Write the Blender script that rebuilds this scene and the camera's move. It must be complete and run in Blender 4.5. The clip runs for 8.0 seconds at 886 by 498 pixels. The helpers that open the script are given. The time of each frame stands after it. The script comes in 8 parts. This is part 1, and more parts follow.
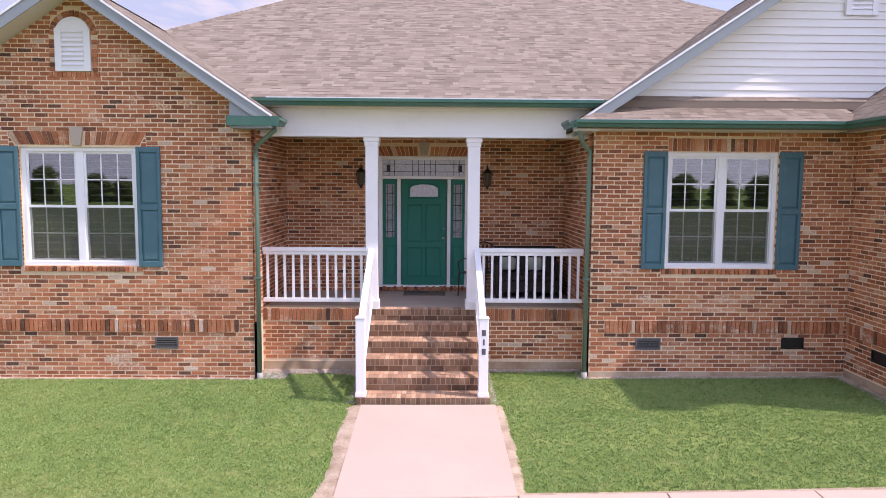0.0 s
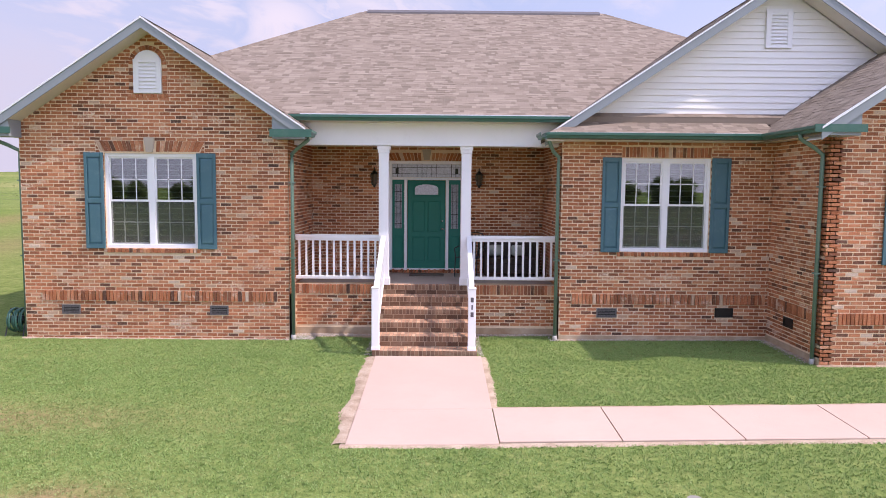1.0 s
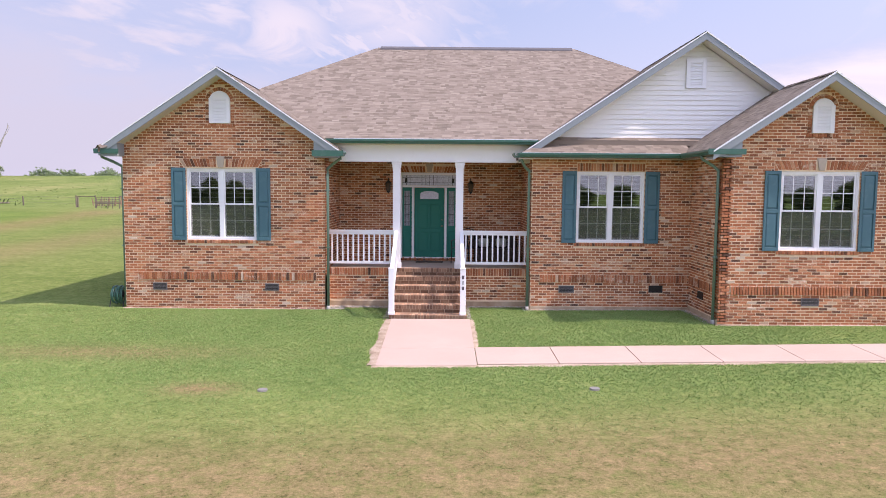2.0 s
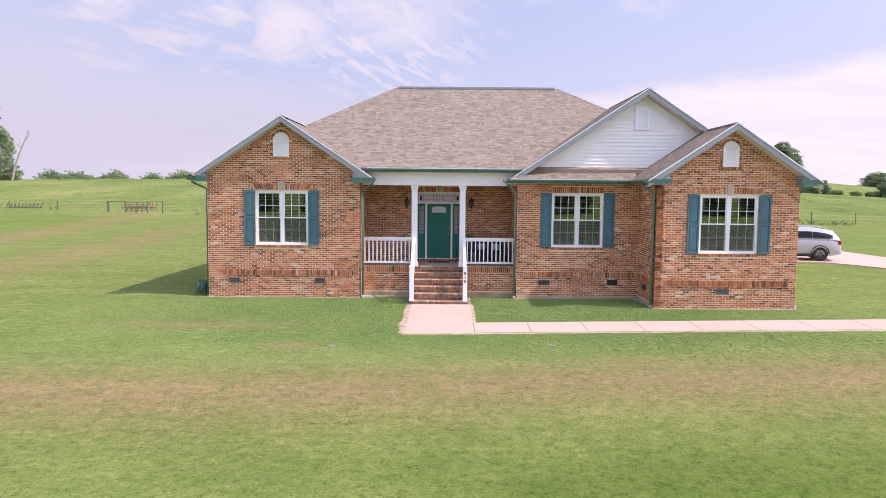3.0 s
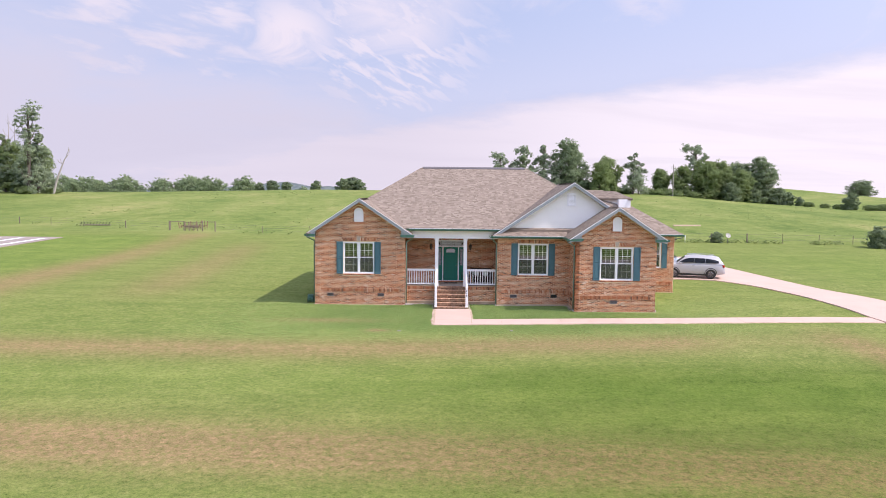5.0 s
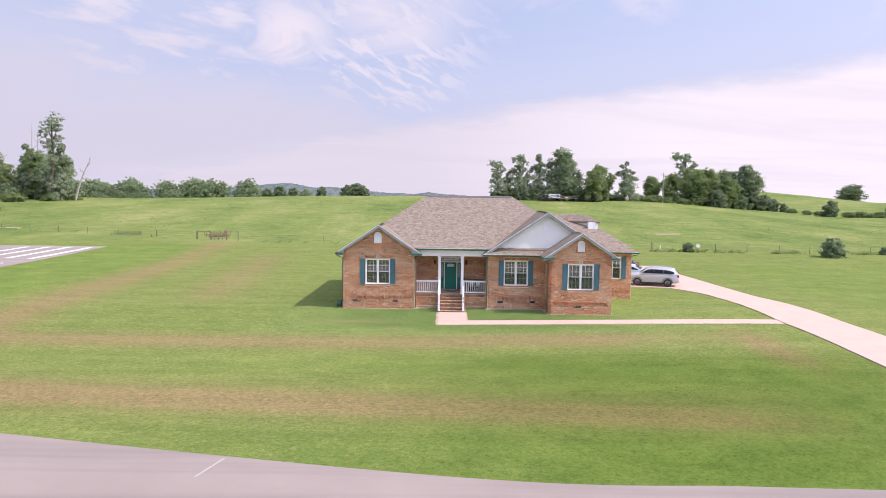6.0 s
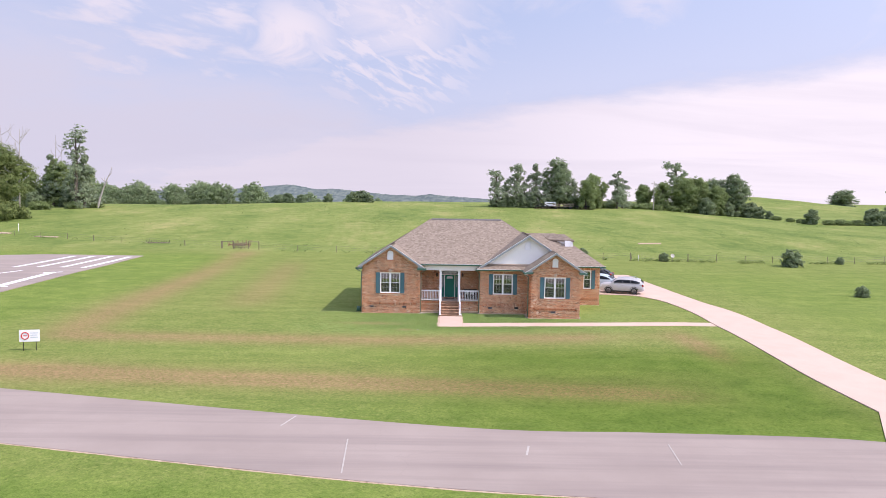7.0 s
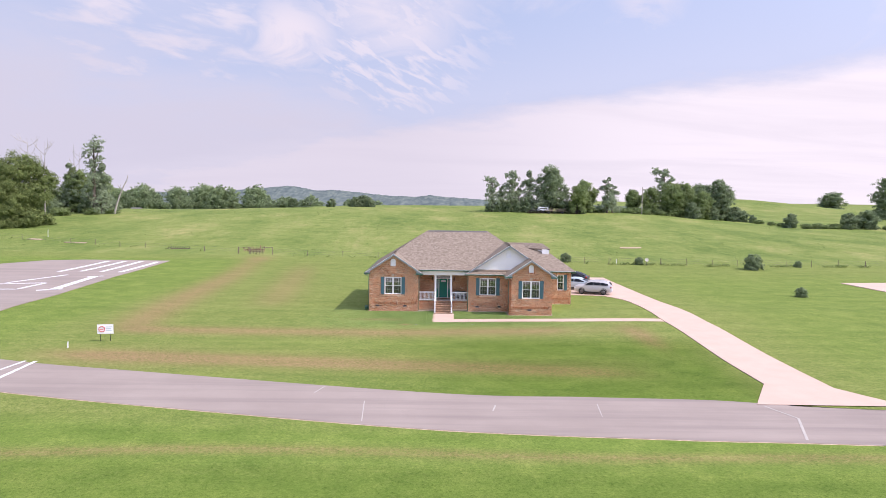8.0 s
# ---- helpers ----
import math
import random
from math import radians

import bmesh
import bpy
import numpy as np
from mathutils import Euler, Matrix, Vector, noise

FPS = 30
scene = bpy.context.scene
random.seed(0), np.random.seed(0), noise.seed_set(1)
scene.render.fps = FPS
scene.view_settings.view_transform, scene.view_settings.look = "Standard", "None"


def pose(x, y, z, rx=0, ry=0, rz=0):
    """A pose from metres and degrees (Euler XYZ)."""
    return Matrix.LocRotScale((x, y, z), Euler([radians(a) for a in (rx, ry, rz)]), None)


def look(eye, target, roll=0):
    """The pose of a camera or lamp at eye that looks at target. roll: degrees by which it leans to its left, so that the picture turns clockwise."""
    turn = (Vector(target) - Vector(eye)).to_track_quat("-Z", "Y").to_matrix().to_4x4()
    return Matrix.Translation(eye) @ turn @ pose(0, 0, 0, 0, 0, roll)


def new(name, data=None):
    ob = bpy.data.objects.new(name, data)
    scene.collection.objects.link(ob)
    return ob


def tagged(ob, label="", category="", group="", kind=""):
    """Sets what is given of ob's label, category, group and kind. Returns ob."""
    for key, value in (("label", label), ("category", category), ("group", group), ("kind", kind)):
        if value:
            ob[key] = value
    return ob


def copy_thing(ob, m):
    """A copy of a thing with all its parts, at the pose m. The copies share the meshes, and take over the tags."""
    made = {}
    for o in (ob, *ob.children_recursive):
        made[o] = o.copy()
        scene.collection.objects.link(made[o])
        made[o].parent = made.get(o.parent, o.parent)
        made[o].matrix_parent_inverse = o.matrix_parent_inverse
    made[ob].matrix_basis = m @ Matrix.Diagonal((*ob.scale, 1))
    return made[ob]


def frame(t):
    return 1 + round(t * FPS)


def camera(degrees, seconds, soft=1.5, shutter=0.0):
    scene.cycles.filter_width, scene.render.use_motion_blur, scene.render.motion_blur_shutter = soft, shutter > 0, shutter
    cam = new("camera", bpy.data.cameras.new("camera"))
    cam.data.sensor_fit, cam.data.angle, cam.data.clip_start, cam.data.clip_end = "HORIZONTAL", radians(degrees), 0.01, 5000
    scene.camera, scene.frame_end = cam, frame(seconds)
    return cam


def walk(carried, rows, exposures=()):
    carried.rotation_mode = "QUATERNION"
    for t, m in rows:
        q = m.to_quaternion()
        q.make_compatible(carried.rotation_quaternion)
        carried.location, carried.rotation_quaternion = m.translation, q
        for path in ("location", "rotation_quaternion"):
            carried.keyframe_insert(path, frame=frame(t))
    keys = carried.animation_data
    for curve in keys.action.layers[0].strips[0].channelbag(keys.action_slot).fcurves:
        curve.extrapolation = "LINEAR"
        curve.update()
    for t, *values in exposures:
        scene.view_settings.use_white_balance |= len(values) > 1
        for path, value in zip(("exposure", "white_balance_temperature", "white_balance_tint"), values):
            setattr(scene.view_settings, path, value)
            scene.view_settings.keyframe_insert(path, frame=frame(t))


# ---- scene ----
cam = camera(64.0, 8.0, soft=0.9)
PATH = [
    (0, (0.202, -10.809, 3.113), (0.226, -8.817, 2.93), 0.4),
    (0.5, (0.196, -11.885, 3.093), (0.215, -9.893, 2.914), 0.4),
    (1, (0.325, -13.496, 3.035), (0.332, -11.504, 2.862), 0.5),
    (1.7, (0.433, -16.398, 3.064), (0.433, -14.405, 2.897), 0.5),
    (3, (0.315, -23.438, 3.658), (0.303, -21.444, 3.495), 0.5),
    (3.5, (0.19, -26.758, 4.077), (0.177, -24.765, 3.916), 0.6),
    (4.5, (-0.124, -34.898, 5.523), (-0.136, -32.904, 5.365), 0.6),
    (6, (-0.268, -49.89, 8.282), (-0.28, -47.896, 8.126), 0.7),
    (6.5, (-0.295, -55.386, 9.337), (-0.308, -53.392, 9.181), 0.8),
    (7, (-0.135, -61.063, 10.418), (-0.151, -59.069, 10.265), 0.8),
    (7.5, (0.124, -66.695, 11.324), (0.107, -64.701, 11.17), 0.8),
    (8, (0.524, -72.579, 12.111), (0.508, -70.584, 11.959), 0.7),
]
walk(cam, [(t, look(eye, target, roll)) for t, eye, target, roll in PATH],
     exposures=[(0.0, 0.03, 6350, 29), (2.0, 0.0, 6400, 27), (4.0, 0.0, 6450, 24), (8.0, -0.03, 6450, 23)])

# ---------------------------------------------------------------- light
SUN_EL, SUN_AZ = radians(50.4), radians(15.0)   # height, and turn from +x towards the front lawn
SUN_DIR = Vector((math.cos(SUN_EL) * math.cos(SUN_AZ), -math.cos(SUN_EL) * math.sin(SUN_AZ), math.sin(SUN_EL)))
sun_data = bpy.data.lights.new("sun", "SUN")
sun_data.energy, sun_data.angle, sun_data.color = 4.5, radians(0.6), (1.0, 0.95, 0.87)
sun = new("sun", sun_data)
sun.matrix_world = look(SUN_DIR * 200, (0, 0, 0))

world = bpy.data.worlds.new("sky")
scene.world = world
world.use_nodes = True


def build_sky(tree):
    n, l = tree.nodes, tree.links
    n.clear()
    out = n.new("ShaderNodeOutputWorld")
    bg = n.new("ShaderNodeBackground")
    sky = n.new("ShaderNodeTexSky")
    sky.sky_type, sky.sun_disc = "NISHITA", False
    sky.sun_elevation, sky.sun_rotation = SUN_EL, radians(90 + 15)
    sky.air_density, sky.dust_density, sky.ozone_density = 1.0, 2.5, 1.0
    gain = n.new("ShaderNodeVectorMath"); gain.operation = "SCALE"; gain.inputs["Scale"].default_value = 0.10
    l.new(sky.outputs[0], gain.inputs[0])
    co = n.new("ShaderNodeTexCoord")
    sep = n.new("ShaderNodeSeparateXYZ"); l.new(co.outputs["Generated"], sep.inputs[0])
    up = n.new("ShaderNodeMath"); up.operation = "MAXIMUM"; up.inputs[1].default_value = 0.0
    l.new(sep.outputs["Z"], up.inputs[0])
    lift = n.new("ShaderNodeMath"); lift.operation = "ADD"; lift.inputs[1].default_value = 0.16
    l.new(up.outputs[0], lift.inputs[0])
    # a flat cloud deck: direction divided by its height
    deck = n.new("ShaderNodeCombineXYZ")
    for i, ax in enumerate("XY"):
        d = n.new("ShaderNodeMath"); d.operation = "DIVIDE"
        l.new(sep.outputs[ax], d.inputs[0]); l.new(lift.outputs[0], d.inputs[1]); l.new(d.outputs[0], deck.inputs[i])

    def layer(scale, detail, rough, lo, hi, offset, stretch=(1, 1, 1), twist=0.0, distortion=0.6):
        mp = n.new("ShaderNodeMapping")
        mp.inputs["Location"].default_value, mp.inputs["Scale"].default_value = offset, stretch
        mp.inputs["Rotation"].default_value = (0, 0, radians(twist))
        l.new(deck.outputs[0], mp.inputs[0])
        t = n.new("ShaderNodeTexNoise")
        t.inputs["Scale"].default_value, t.inputs["Detail"].default_value = scale, detail
        t.inputs["Roughness"].default_value, t.inputs["Distortion"].default_value = rough, distortion
        l.new(mp.outputs[0], t.inputs["Vector"])
        r = n.new("ShaderNodeMapRange"); r.interpolation_type = "SMOOTHSTEP"
        r.inputs["From Min"].default_value, r.inputs["From Max"].default_value = lo, hi
        l.new(t.outputs[0], r.inputs[0])
        return r.outputs[0]

    def below(normal, soft, wobble, scale, offset, stretch_=(1, 1, 1)):
        """Cover on one side of a slanting line across the sky, with a torn edge."""
        dot = n.new("ShaderNodeVectorMath"); dot.operation = "DOT_PRODUCT"; dot.inputs[1].default_value = normal
        l.new(co.outputs["Generated"], dot.inputs[0])
        mp = n.new("ShaderNodeMapping"); mp.inputs["Location"].default_value, mp.inputs["Scale"].default_value = offset, stretch_
        l.new(deck.outputs[0], mp.inputs[0])
        t = n.new("ShaderNodeTexNoise")
        t.inputs["Scale"].default_value, t.inputs["Detail"].default_value, t.inputs["Roughness"].default_value = scale, 7, 0.6
        l.new(mp.outputs[0], t.inputs["Vector"])
        m = n.new("ShaderNodeMath"); m.operation = "MULTIPLY_ADD"; m.inputs[1].default_value = wobble
        l.new(t.outputs[0], m.inputs[0]); l.new(dot.outputs["Value"], m.inputs[2])
        r = n.new("ShaderNodeMapRange"); r.interpolation_type = "SMOOTHSTEP"
        r.inputs["From Min"].default_value, r.inputs["From Max"].default_value = wobble * 0.5 + soft, wobble * 0.5 - soft
        l.new(m.outputs[0], r.inputs[0])
        return r.outputs[0]

    def plane(p, q):
        v = Vector(p).cross(Vector(q)).normalized()
        return v if v.z > 0 else -v

    right_bank = below(plane((-0.147, 1, 0.085), (0.625, 1, 0.210)), 0.028, 0.11, 1.0, (0.4, 1.2, 0))
    left_bank = below(plane((-0.625, 1, 0.235), (-0.10, 1, 0.10)), 0.085, 0.20, 0.9, (3.4, 0.2, 0))
    def zone(centre, reach):
        """1 round a direction of the sky, falling softly to 0."""
        d = n.new("ShaderNodeVectorMath"); d.operation = "DISTANCE"; d.inputs[1].default_value = Vector(centre).normalized()
        l.new(co.outputs["Generated"], d.inputs[0])
        r = n.new("ShaderNodeMapRange"); r.interpolation_type = "SMOOTHSTEP"
        r.inputs["From Min"].default_value, r.inputs["From Max"].default_value = reach, reach * 0.15
        l.new(d.outputs["Value"], r.inputs[0])
        return r.outputs[0]

    def rows(slope, long_, wide_, lo, hi):
        """Rows of rippled cirrus lying along a slope."""
        c, s = math.cos(radians(slope)), math.sin(radians(slope))
        comb = n.new("ShaderNodeCombineXYZ")
        for i, (vec, k) in enumerate((((c, 0, s), long_), ((-s, 0, c), wide_))):
            d = n.new("ShaderNodeVectorMath"); d.operation = "DOT_PRODUCT"
            d.inputs[1].default_value = (vec[0] * k, 0, vec[2] * k)
            l.new(co.outputs["Generated"], d.inputs[0]); l.new(d.outputs["Value"], comb.inputs[i])
        t = n.new("ShaderNodeTexNoise")
        t.inputs["Scale"].default_value, t.inputs["Detail"].default_value = 1.0, 4
        t.inputs["Roughness"].default_value, t.inputs["Distortion"].default_value = 0.55, 0.35
        l.new(comb.outputs[0], t.inputs["Vector"])
        r = n.new("ShaderNodeMapRange"); r.interpolation_type = "SMOOTHSTEP"
        r.inputs["From Min"].default_value, r.inputs["From Max"].default_value = lo, hi
        l.new(t.outputs[0], r.inputs[0])
        return r.outputs[0]

    def calc(op, p, q, r=0.0):
        m = n.new("ShaderNodeMath"); m.operation = op
        for sock, v in zip(m.inputs, (p, q, r)):
            if isinstance(v, (int, float)):
                sock.default_value = v
            else:
                l.new(v, sock)
        return m.outputs[0]

    wisp = layer(1.6, 9, 0.66, 0.44, 0.74, (0.7, 3.1, 0), (1, 0.55, 1), 25)
    torn = layer(3.2, 8, 0.62, 0.34, 0.62, (5.1, 0.4, 0), (1, 0.6, 1), -20, 0.9)
    ripple = rows(-28, 22, 72, 0.40, 0.62)
    fine = rows(-8, 14, 46, 0.42, 0.70)
    cover = calc("MAXIMUM", right_bank, calc("MULTIPLY", left_bank, 0.86))
    cover = calc("MAXIMUM", cover, calc("MULTIPLY", wisp, 0.50))
    # a bright curl, ripples beside and above it, thin streaks on the far side
    cover = calc("MAXIMUM", cover, calc("MULTIPLY", zone((-0.222, 1, 0.212), 0.095), calc("MULTIPLY_ADD", torn, 0.75, 0.22)))
    cover = calc("MAXIMUM", cover, calc("MULTIPLY", zone((-0.075, 1, 0.275), 0.15), calc("MULTIPLY_ADD", torn, 0.45, 0.42)))
    cover = calc("MAXIMUM", cover, calc("MULTIPLY", zone((-0.09, 1, 0.20), 0.21), calc("MULTIPLY_ADD", ripple, 0.72, 0.10)))
    cover = calc("MAXIMUM", cover, calc("MULTIPLY", zone((-0.42, 1, 0.23), 0.36), calc("MULTIPLY_ADD", fine, 0.58, 0.28)))
    cover = calc("MAXIMUM", cover, calc("MULTIPLY", zone((0.27, 1, 0.27), 0.07), calc("MULTIPLY", torn, 0.5)))
    # haze thickens towards the horizon
    haze = n.new("ShaderNodeMapRange"); haze.interpolation_type = "SMOOTHSTEP"
    haze.inputs["From Min"].default_value, haze.inputs["From Max"].default_value = 0.0, 0.30
    haze.inputs["To Min"].default_value, haze.inputs["To Max"].default_value = 0.55, 0.0
    l.new(up.outputs[0], haze.inputs[0])
    cov = n.new("ShaderNodeMath"); cov.operation = "MAXIMUM"; cov.use_clamp = True
    l.new(cover, cov.inputs[0]); l.new(haze.outputs[0], cov.inputs[1])
    blue = n.new("ShaderNodeMix"); blue.data_type = "RGBA"; blue.inputs[0].default_value = 0.80
    l.new(gain.outputs[0], blue.inputs[6])
    pale = n.new("ShaderNodeMix"); pale.data_type = "RGBA"
    side = n.new("ShaderNodeMapRange"); side.interpolation_type = "SMOOTHSTEP"
    side.inputs["From Min"].default_value, side.inputs["From Max"].default_value = -0.15, 0.50
    l.new(sep.outputs["X"], side.inputs[0]); l.new(side.outputs[0], pale.inputs[0])
    pale.inputs[6].default_value, pale.inputs[7].default_value = (0.52, 0.665, 0.93, 1), (0.67, 0.80, 1.07, 1)
    l.new(pale.outputs[2], blue.inputs[7])
    mix = n.new("ShaderNodeMix"); mix.data_type = "RGBA"
    l.new(cov.outputs[0], mix.inputs[0]); l.new(blue.outputs[2], mix.inputs[6])
    tone = n.new("ShaderNodeMix"); tone.data_type = "RGBA"
    streak = layer(0.9, 6, 0.6, 0.30, 0.62, (2.0, 6.0, 0), (0.5, 1.6, 1), 12, 0.8)
    aside = n.new("ShaderNodeMapRange"); aside.interpolation_type = "SMOOTHSTEP"
    aside.inputs["From Min"].default_value, aside.inputs["From Max"].default_value = -0.12, 0.40
    aside.inputs["To Min"].default_value = 0.18
    l.new(sep.outputs["X"], aside.inputs[0])
    white = calc("MULTIPLY", calc("MULTIPLY", right_bank, aside.outputs[0]), calc("MULTIPLY_ADD", streak, 0.35, 0.65))
    l.new(calc("MAXIMUM", white, calc("MULTIPLY", calc("SUBTRACT", 1.0, calc("MAXIMUM", left_bank, right_bank)), 0.55)), tone.inputs[0])
    tone.inputs[6].default_value, tone.inputs[7].default_value = (0.70, 0.69, 0.77, 1), (0.985, 0.95, 0.99, 1)
    l.new(tone.outputs[2], mix.inputs[7])
    # the hazy sky brightens towards the sun
    near = n.new("ShaderNodeVectorMath"); near.operation = "DOT_PRODUCT"; near.inputs[1].default_value = SUN_DIR
    l.new(co.outputs["Generated"], near.inputs[0])
    glow = n.new("ShaderNodeMapRange"); glow.interpolation_type = "SMOOTHSTEP"
    glow.inputs["From Min"].default_value, glow.inputs["From Max"].default_value = 0.22, 1.0
    glow.inputs["To Min"].default_value, glow.inputs["To Max"].default_value = 1.0, 1.6
    l.new(near.outputs["Value"], glow.inputs[0])
    # out-of-view half of the sky is brightened, added as fill for the house front
    south = n.new("ShaderNodeMapRange"); south.interpolation_type = "SMOOTHSTEP"
    south.inputs["From Min"].default_value, south.inputs["From Max"].default_value = 0.25, -0.45
    south.inputs["To Min"].default_value, south.inputs["To Max"].default_value = 1.0, 1.35
    l.new(sep.outputs["Y"], south.inputs[0])
    l.new(mix.outputs[2], bg.inputs[0]); l.new(calc("MULTIPLY", glow.outputs[0], south.outputs[0]), bg.inputs[1])
    l.new(bg.outputs[0], out.inputs[0])


build_sky(world.node_tree)


# ---------------------------------------------------------------- materials
def noise_tex(n, l, vec, scale, detail=4, rough=0.55, distortion=0.0):
    t = n.new("ShaderNodeTexNoise")
    t.inputs["Scale"].default_value, t.inputs["Detail"].default_value = scale, detail
    t.inputs["Roughness"].default_value, t.inputs["Distortion"].default_value = rough, distortion
    l.new(vec, t.inputs["Vector"])
    return t.outputs[0]


def ramp(n, l, fac, stops, mode="LINEAR"):
    r = n.new("ShaderNodeValToRGB")
    r.color_ramp.interpolation = mode
    while len(r.color_ramp.elements) < len(stops):
        r.color_ramp.elements.new(0.5)
    for e, (p, c) in zip(r.color_ramp.elements, stops):
        e.position, e.color = p, (*c, 1)
    l.new(fac, r.inputs[0])
    return r.outputs[0]


def mixed(n, l, fac, a, b, mode="MIX"):
    m = n.new("ShaderNodeMix")
    m.data_type, m.blend_type = "RGBA", mode
    for sock, v in ((m.inputs[0], fac), (m.inputs[6], a), (m.inputs[7], b)):
        if isinstance(v, (int, float)):
            sock.default_value = v
        elif isinstance(v, tuple):
            sock.default_value = (*v, 1)
        else:
            l.new(v, sock)
    return m.outputs[2]


def maths(n, l, op, a, b=0.0, c=0.0, clamp=False):
    m = n.new("ShaderNodeMath")
    m.operation, m.use_clamp = op, clamp
    for sock, v in zip(m.inputs, (a, b, c)):
        if isinstance(v, (int, float)):
            sock.default_value = v
        else:
            l.new(v, sock)
    return m.outputs[0]


def stretch(n, l, vec, s):
    mp = n.new("ShaderNodeMapping")
    mp.inputs["Scale"].default_value = s
    l.new(vec, mp.inputs[0])
    return mp.outputs[0]


def material(name, build, rough=0.7, metal=0.0, spec=0.5):
    """build(n, l, pos, bsdf) returns (colour, height or None, bump distance)."""
    m = bpy.data.materials.new(name)
    m.use_nodes = True
    n, l = m.node_tree.nodes, m.node_tree.links
    b = n["Principled BSDF"]
    b.inputs["Roughness"].default_value, b.inputs["Metallic"].default_value = rough, metal
    b.inputs["Specular IOR Level"].default_value = spec
    pos = n.new("ShaderNodeNewGeometry").outputs["Position"]
    col, height, dist = build(n, l, pos, b)
    if isinstance(col, tuple):
        b.inputs["Base Color"].default_value = (*col, 1)
    else:
        l.new(col, b.inputs["Base Color"])
    if height is not None:
        bump = n.new("ShaderNodeBump")
        bump.inputs["Strength"].default_value, bump.inputs["Distance"].default_value = 1.0, dist
        l.new(height, bump.inputs["Height"])
        l.new(bump.outputs[0], b.inputs["Normal"])
    return m


def any_random(n, l):
    """A random number for each piece, whether it is an object or an island of a joined mesh."""
    a = n.new("ShaderNodeObjectInfo").outputs["Random"]
    b = n.new("ShaderNodeNewGeometry").outputs["Random Per Island"]
    return maths(n, l, "FRACT", maths(n, l, "ADD", a, b))


def painted(name, rgb, rough=0.5, vary=0.12, grime=(0.35, 0.32, 0.28), grime_amount=0.15, bump=0.0006):
    def build(n, l, pos, b):
        big = noise_tex(n, l, pos, 1.7, 5)
        fine = noise_tex(n, l, pos, 38, 4)
        dark = tuple(c * (1 - vary) for c in rgb)
        col = mixed(n, l, big, dark, tuple(min(1, c * (1 + vary * 0.6)) for c in rgb))
        f = maths(n, l, "MULTIPLY", maths(n, l, "SUBTRACT", noise_tex(n, l, pos, 6, 6, 0.7), 0.52, clamp=True), grime_amount * 5, clamp=True)
        return mixed(n, l, f, col, grime), fine, bump
    return material(name, build, rough)


def brick_build(n, l, pos, b):
    r = any_random(n, l)
    base = ramp(n, l, r, [(0.0, (0.105, 0.056, 0.042)), (0.03, (0.17, 0.072, 0.045)), (0.08, (0.28, 0.106, 0.056)), (0.28, (0.40, 0.138, 0.062)), (0.52, (0.485, 0.172, 0.080)),
                          (0.80, (0.565, 0.220, 0.108)), (0.95, (0.62, 0.285, 0.150)), (0.98, (0.62, 0.41, 0.29)), (1.0, (0.70, 0.55, 0.44))])
    # whitewashed patches over several bricks
    patch = noise_tex(n, l, stretch(n, l, pos, (0.7, 0.7, 2.4)), 1.7, 6, 0.65)
    pm = maths(n, l, "MULTIPLY", maths(n, l, "SUBTRACT", patch, 0.535, clamp=True), 9.0, clamp=True)
    pm = maths(n, l, "MULTIPLY", pm, maths(n, l, "MULTIPLY", maths(n, l, "SUBTRACT", noise_tex(n, l, pos, 26, 4, 0.7), 0.42, clamp=True), 5.0, clamp=True))
    pm = maths(n, l, "MULTIPLY", pm, maths(n, l, "GREATER_THAN", r, 0.30), clamp=True)
    fine = noise_tex(n, l, pos, 60, 5, 0.65)
    mott = noise_tex(n, l, pos, 14, 5, 0.65)
    col = mixed(n, l, maths(n, l, "MULTIPLY", maths(n, l, "SUBTRACT", mott, 0.5, clamp=True), 1.3, clamp=True), base, (0.50, 0.28, 0.18))
    stain = noise_tex(n, l, stretch(n, l, pos, (0.8, 0.8, 1.6)), 0.9, 5, 0.6)
    col = mixed(n, l, 1.0, col, ramp(n, l, stain, [(0.32, (0.76, 0.74, 0.70)), (0.68, (1.12, 1.12, 1.08))]), "MULTIPLY")
    smear = maths(n, l, "MULTIPLY", maths(n, l, "SUBTRACT", noise_tex(n, l, pos, 34, 5, 0.75), 0.55, clamp=True), 5.0, clamp=True)
    col = mixed(n, l, maths(n, l, "MULTIPLY", smear, 0.55), col, (0.70, 0.51, 0.34))
    col = mixed(n, l, pm, col, (0.76, 0.60, 0.46))
    col = mixed(n, l, maths(n, l, "MULTIPLY", maths(n, l, "SUBTRACT", fine, 0.53, clamp=True), 2.6, clamp=True), col, (0.10, 0.052, 0.035))
    return col, fine, 0.006


MAT = {}
MAT["brick"] = material("brick", brick_build, 0.92, spec=0.2)


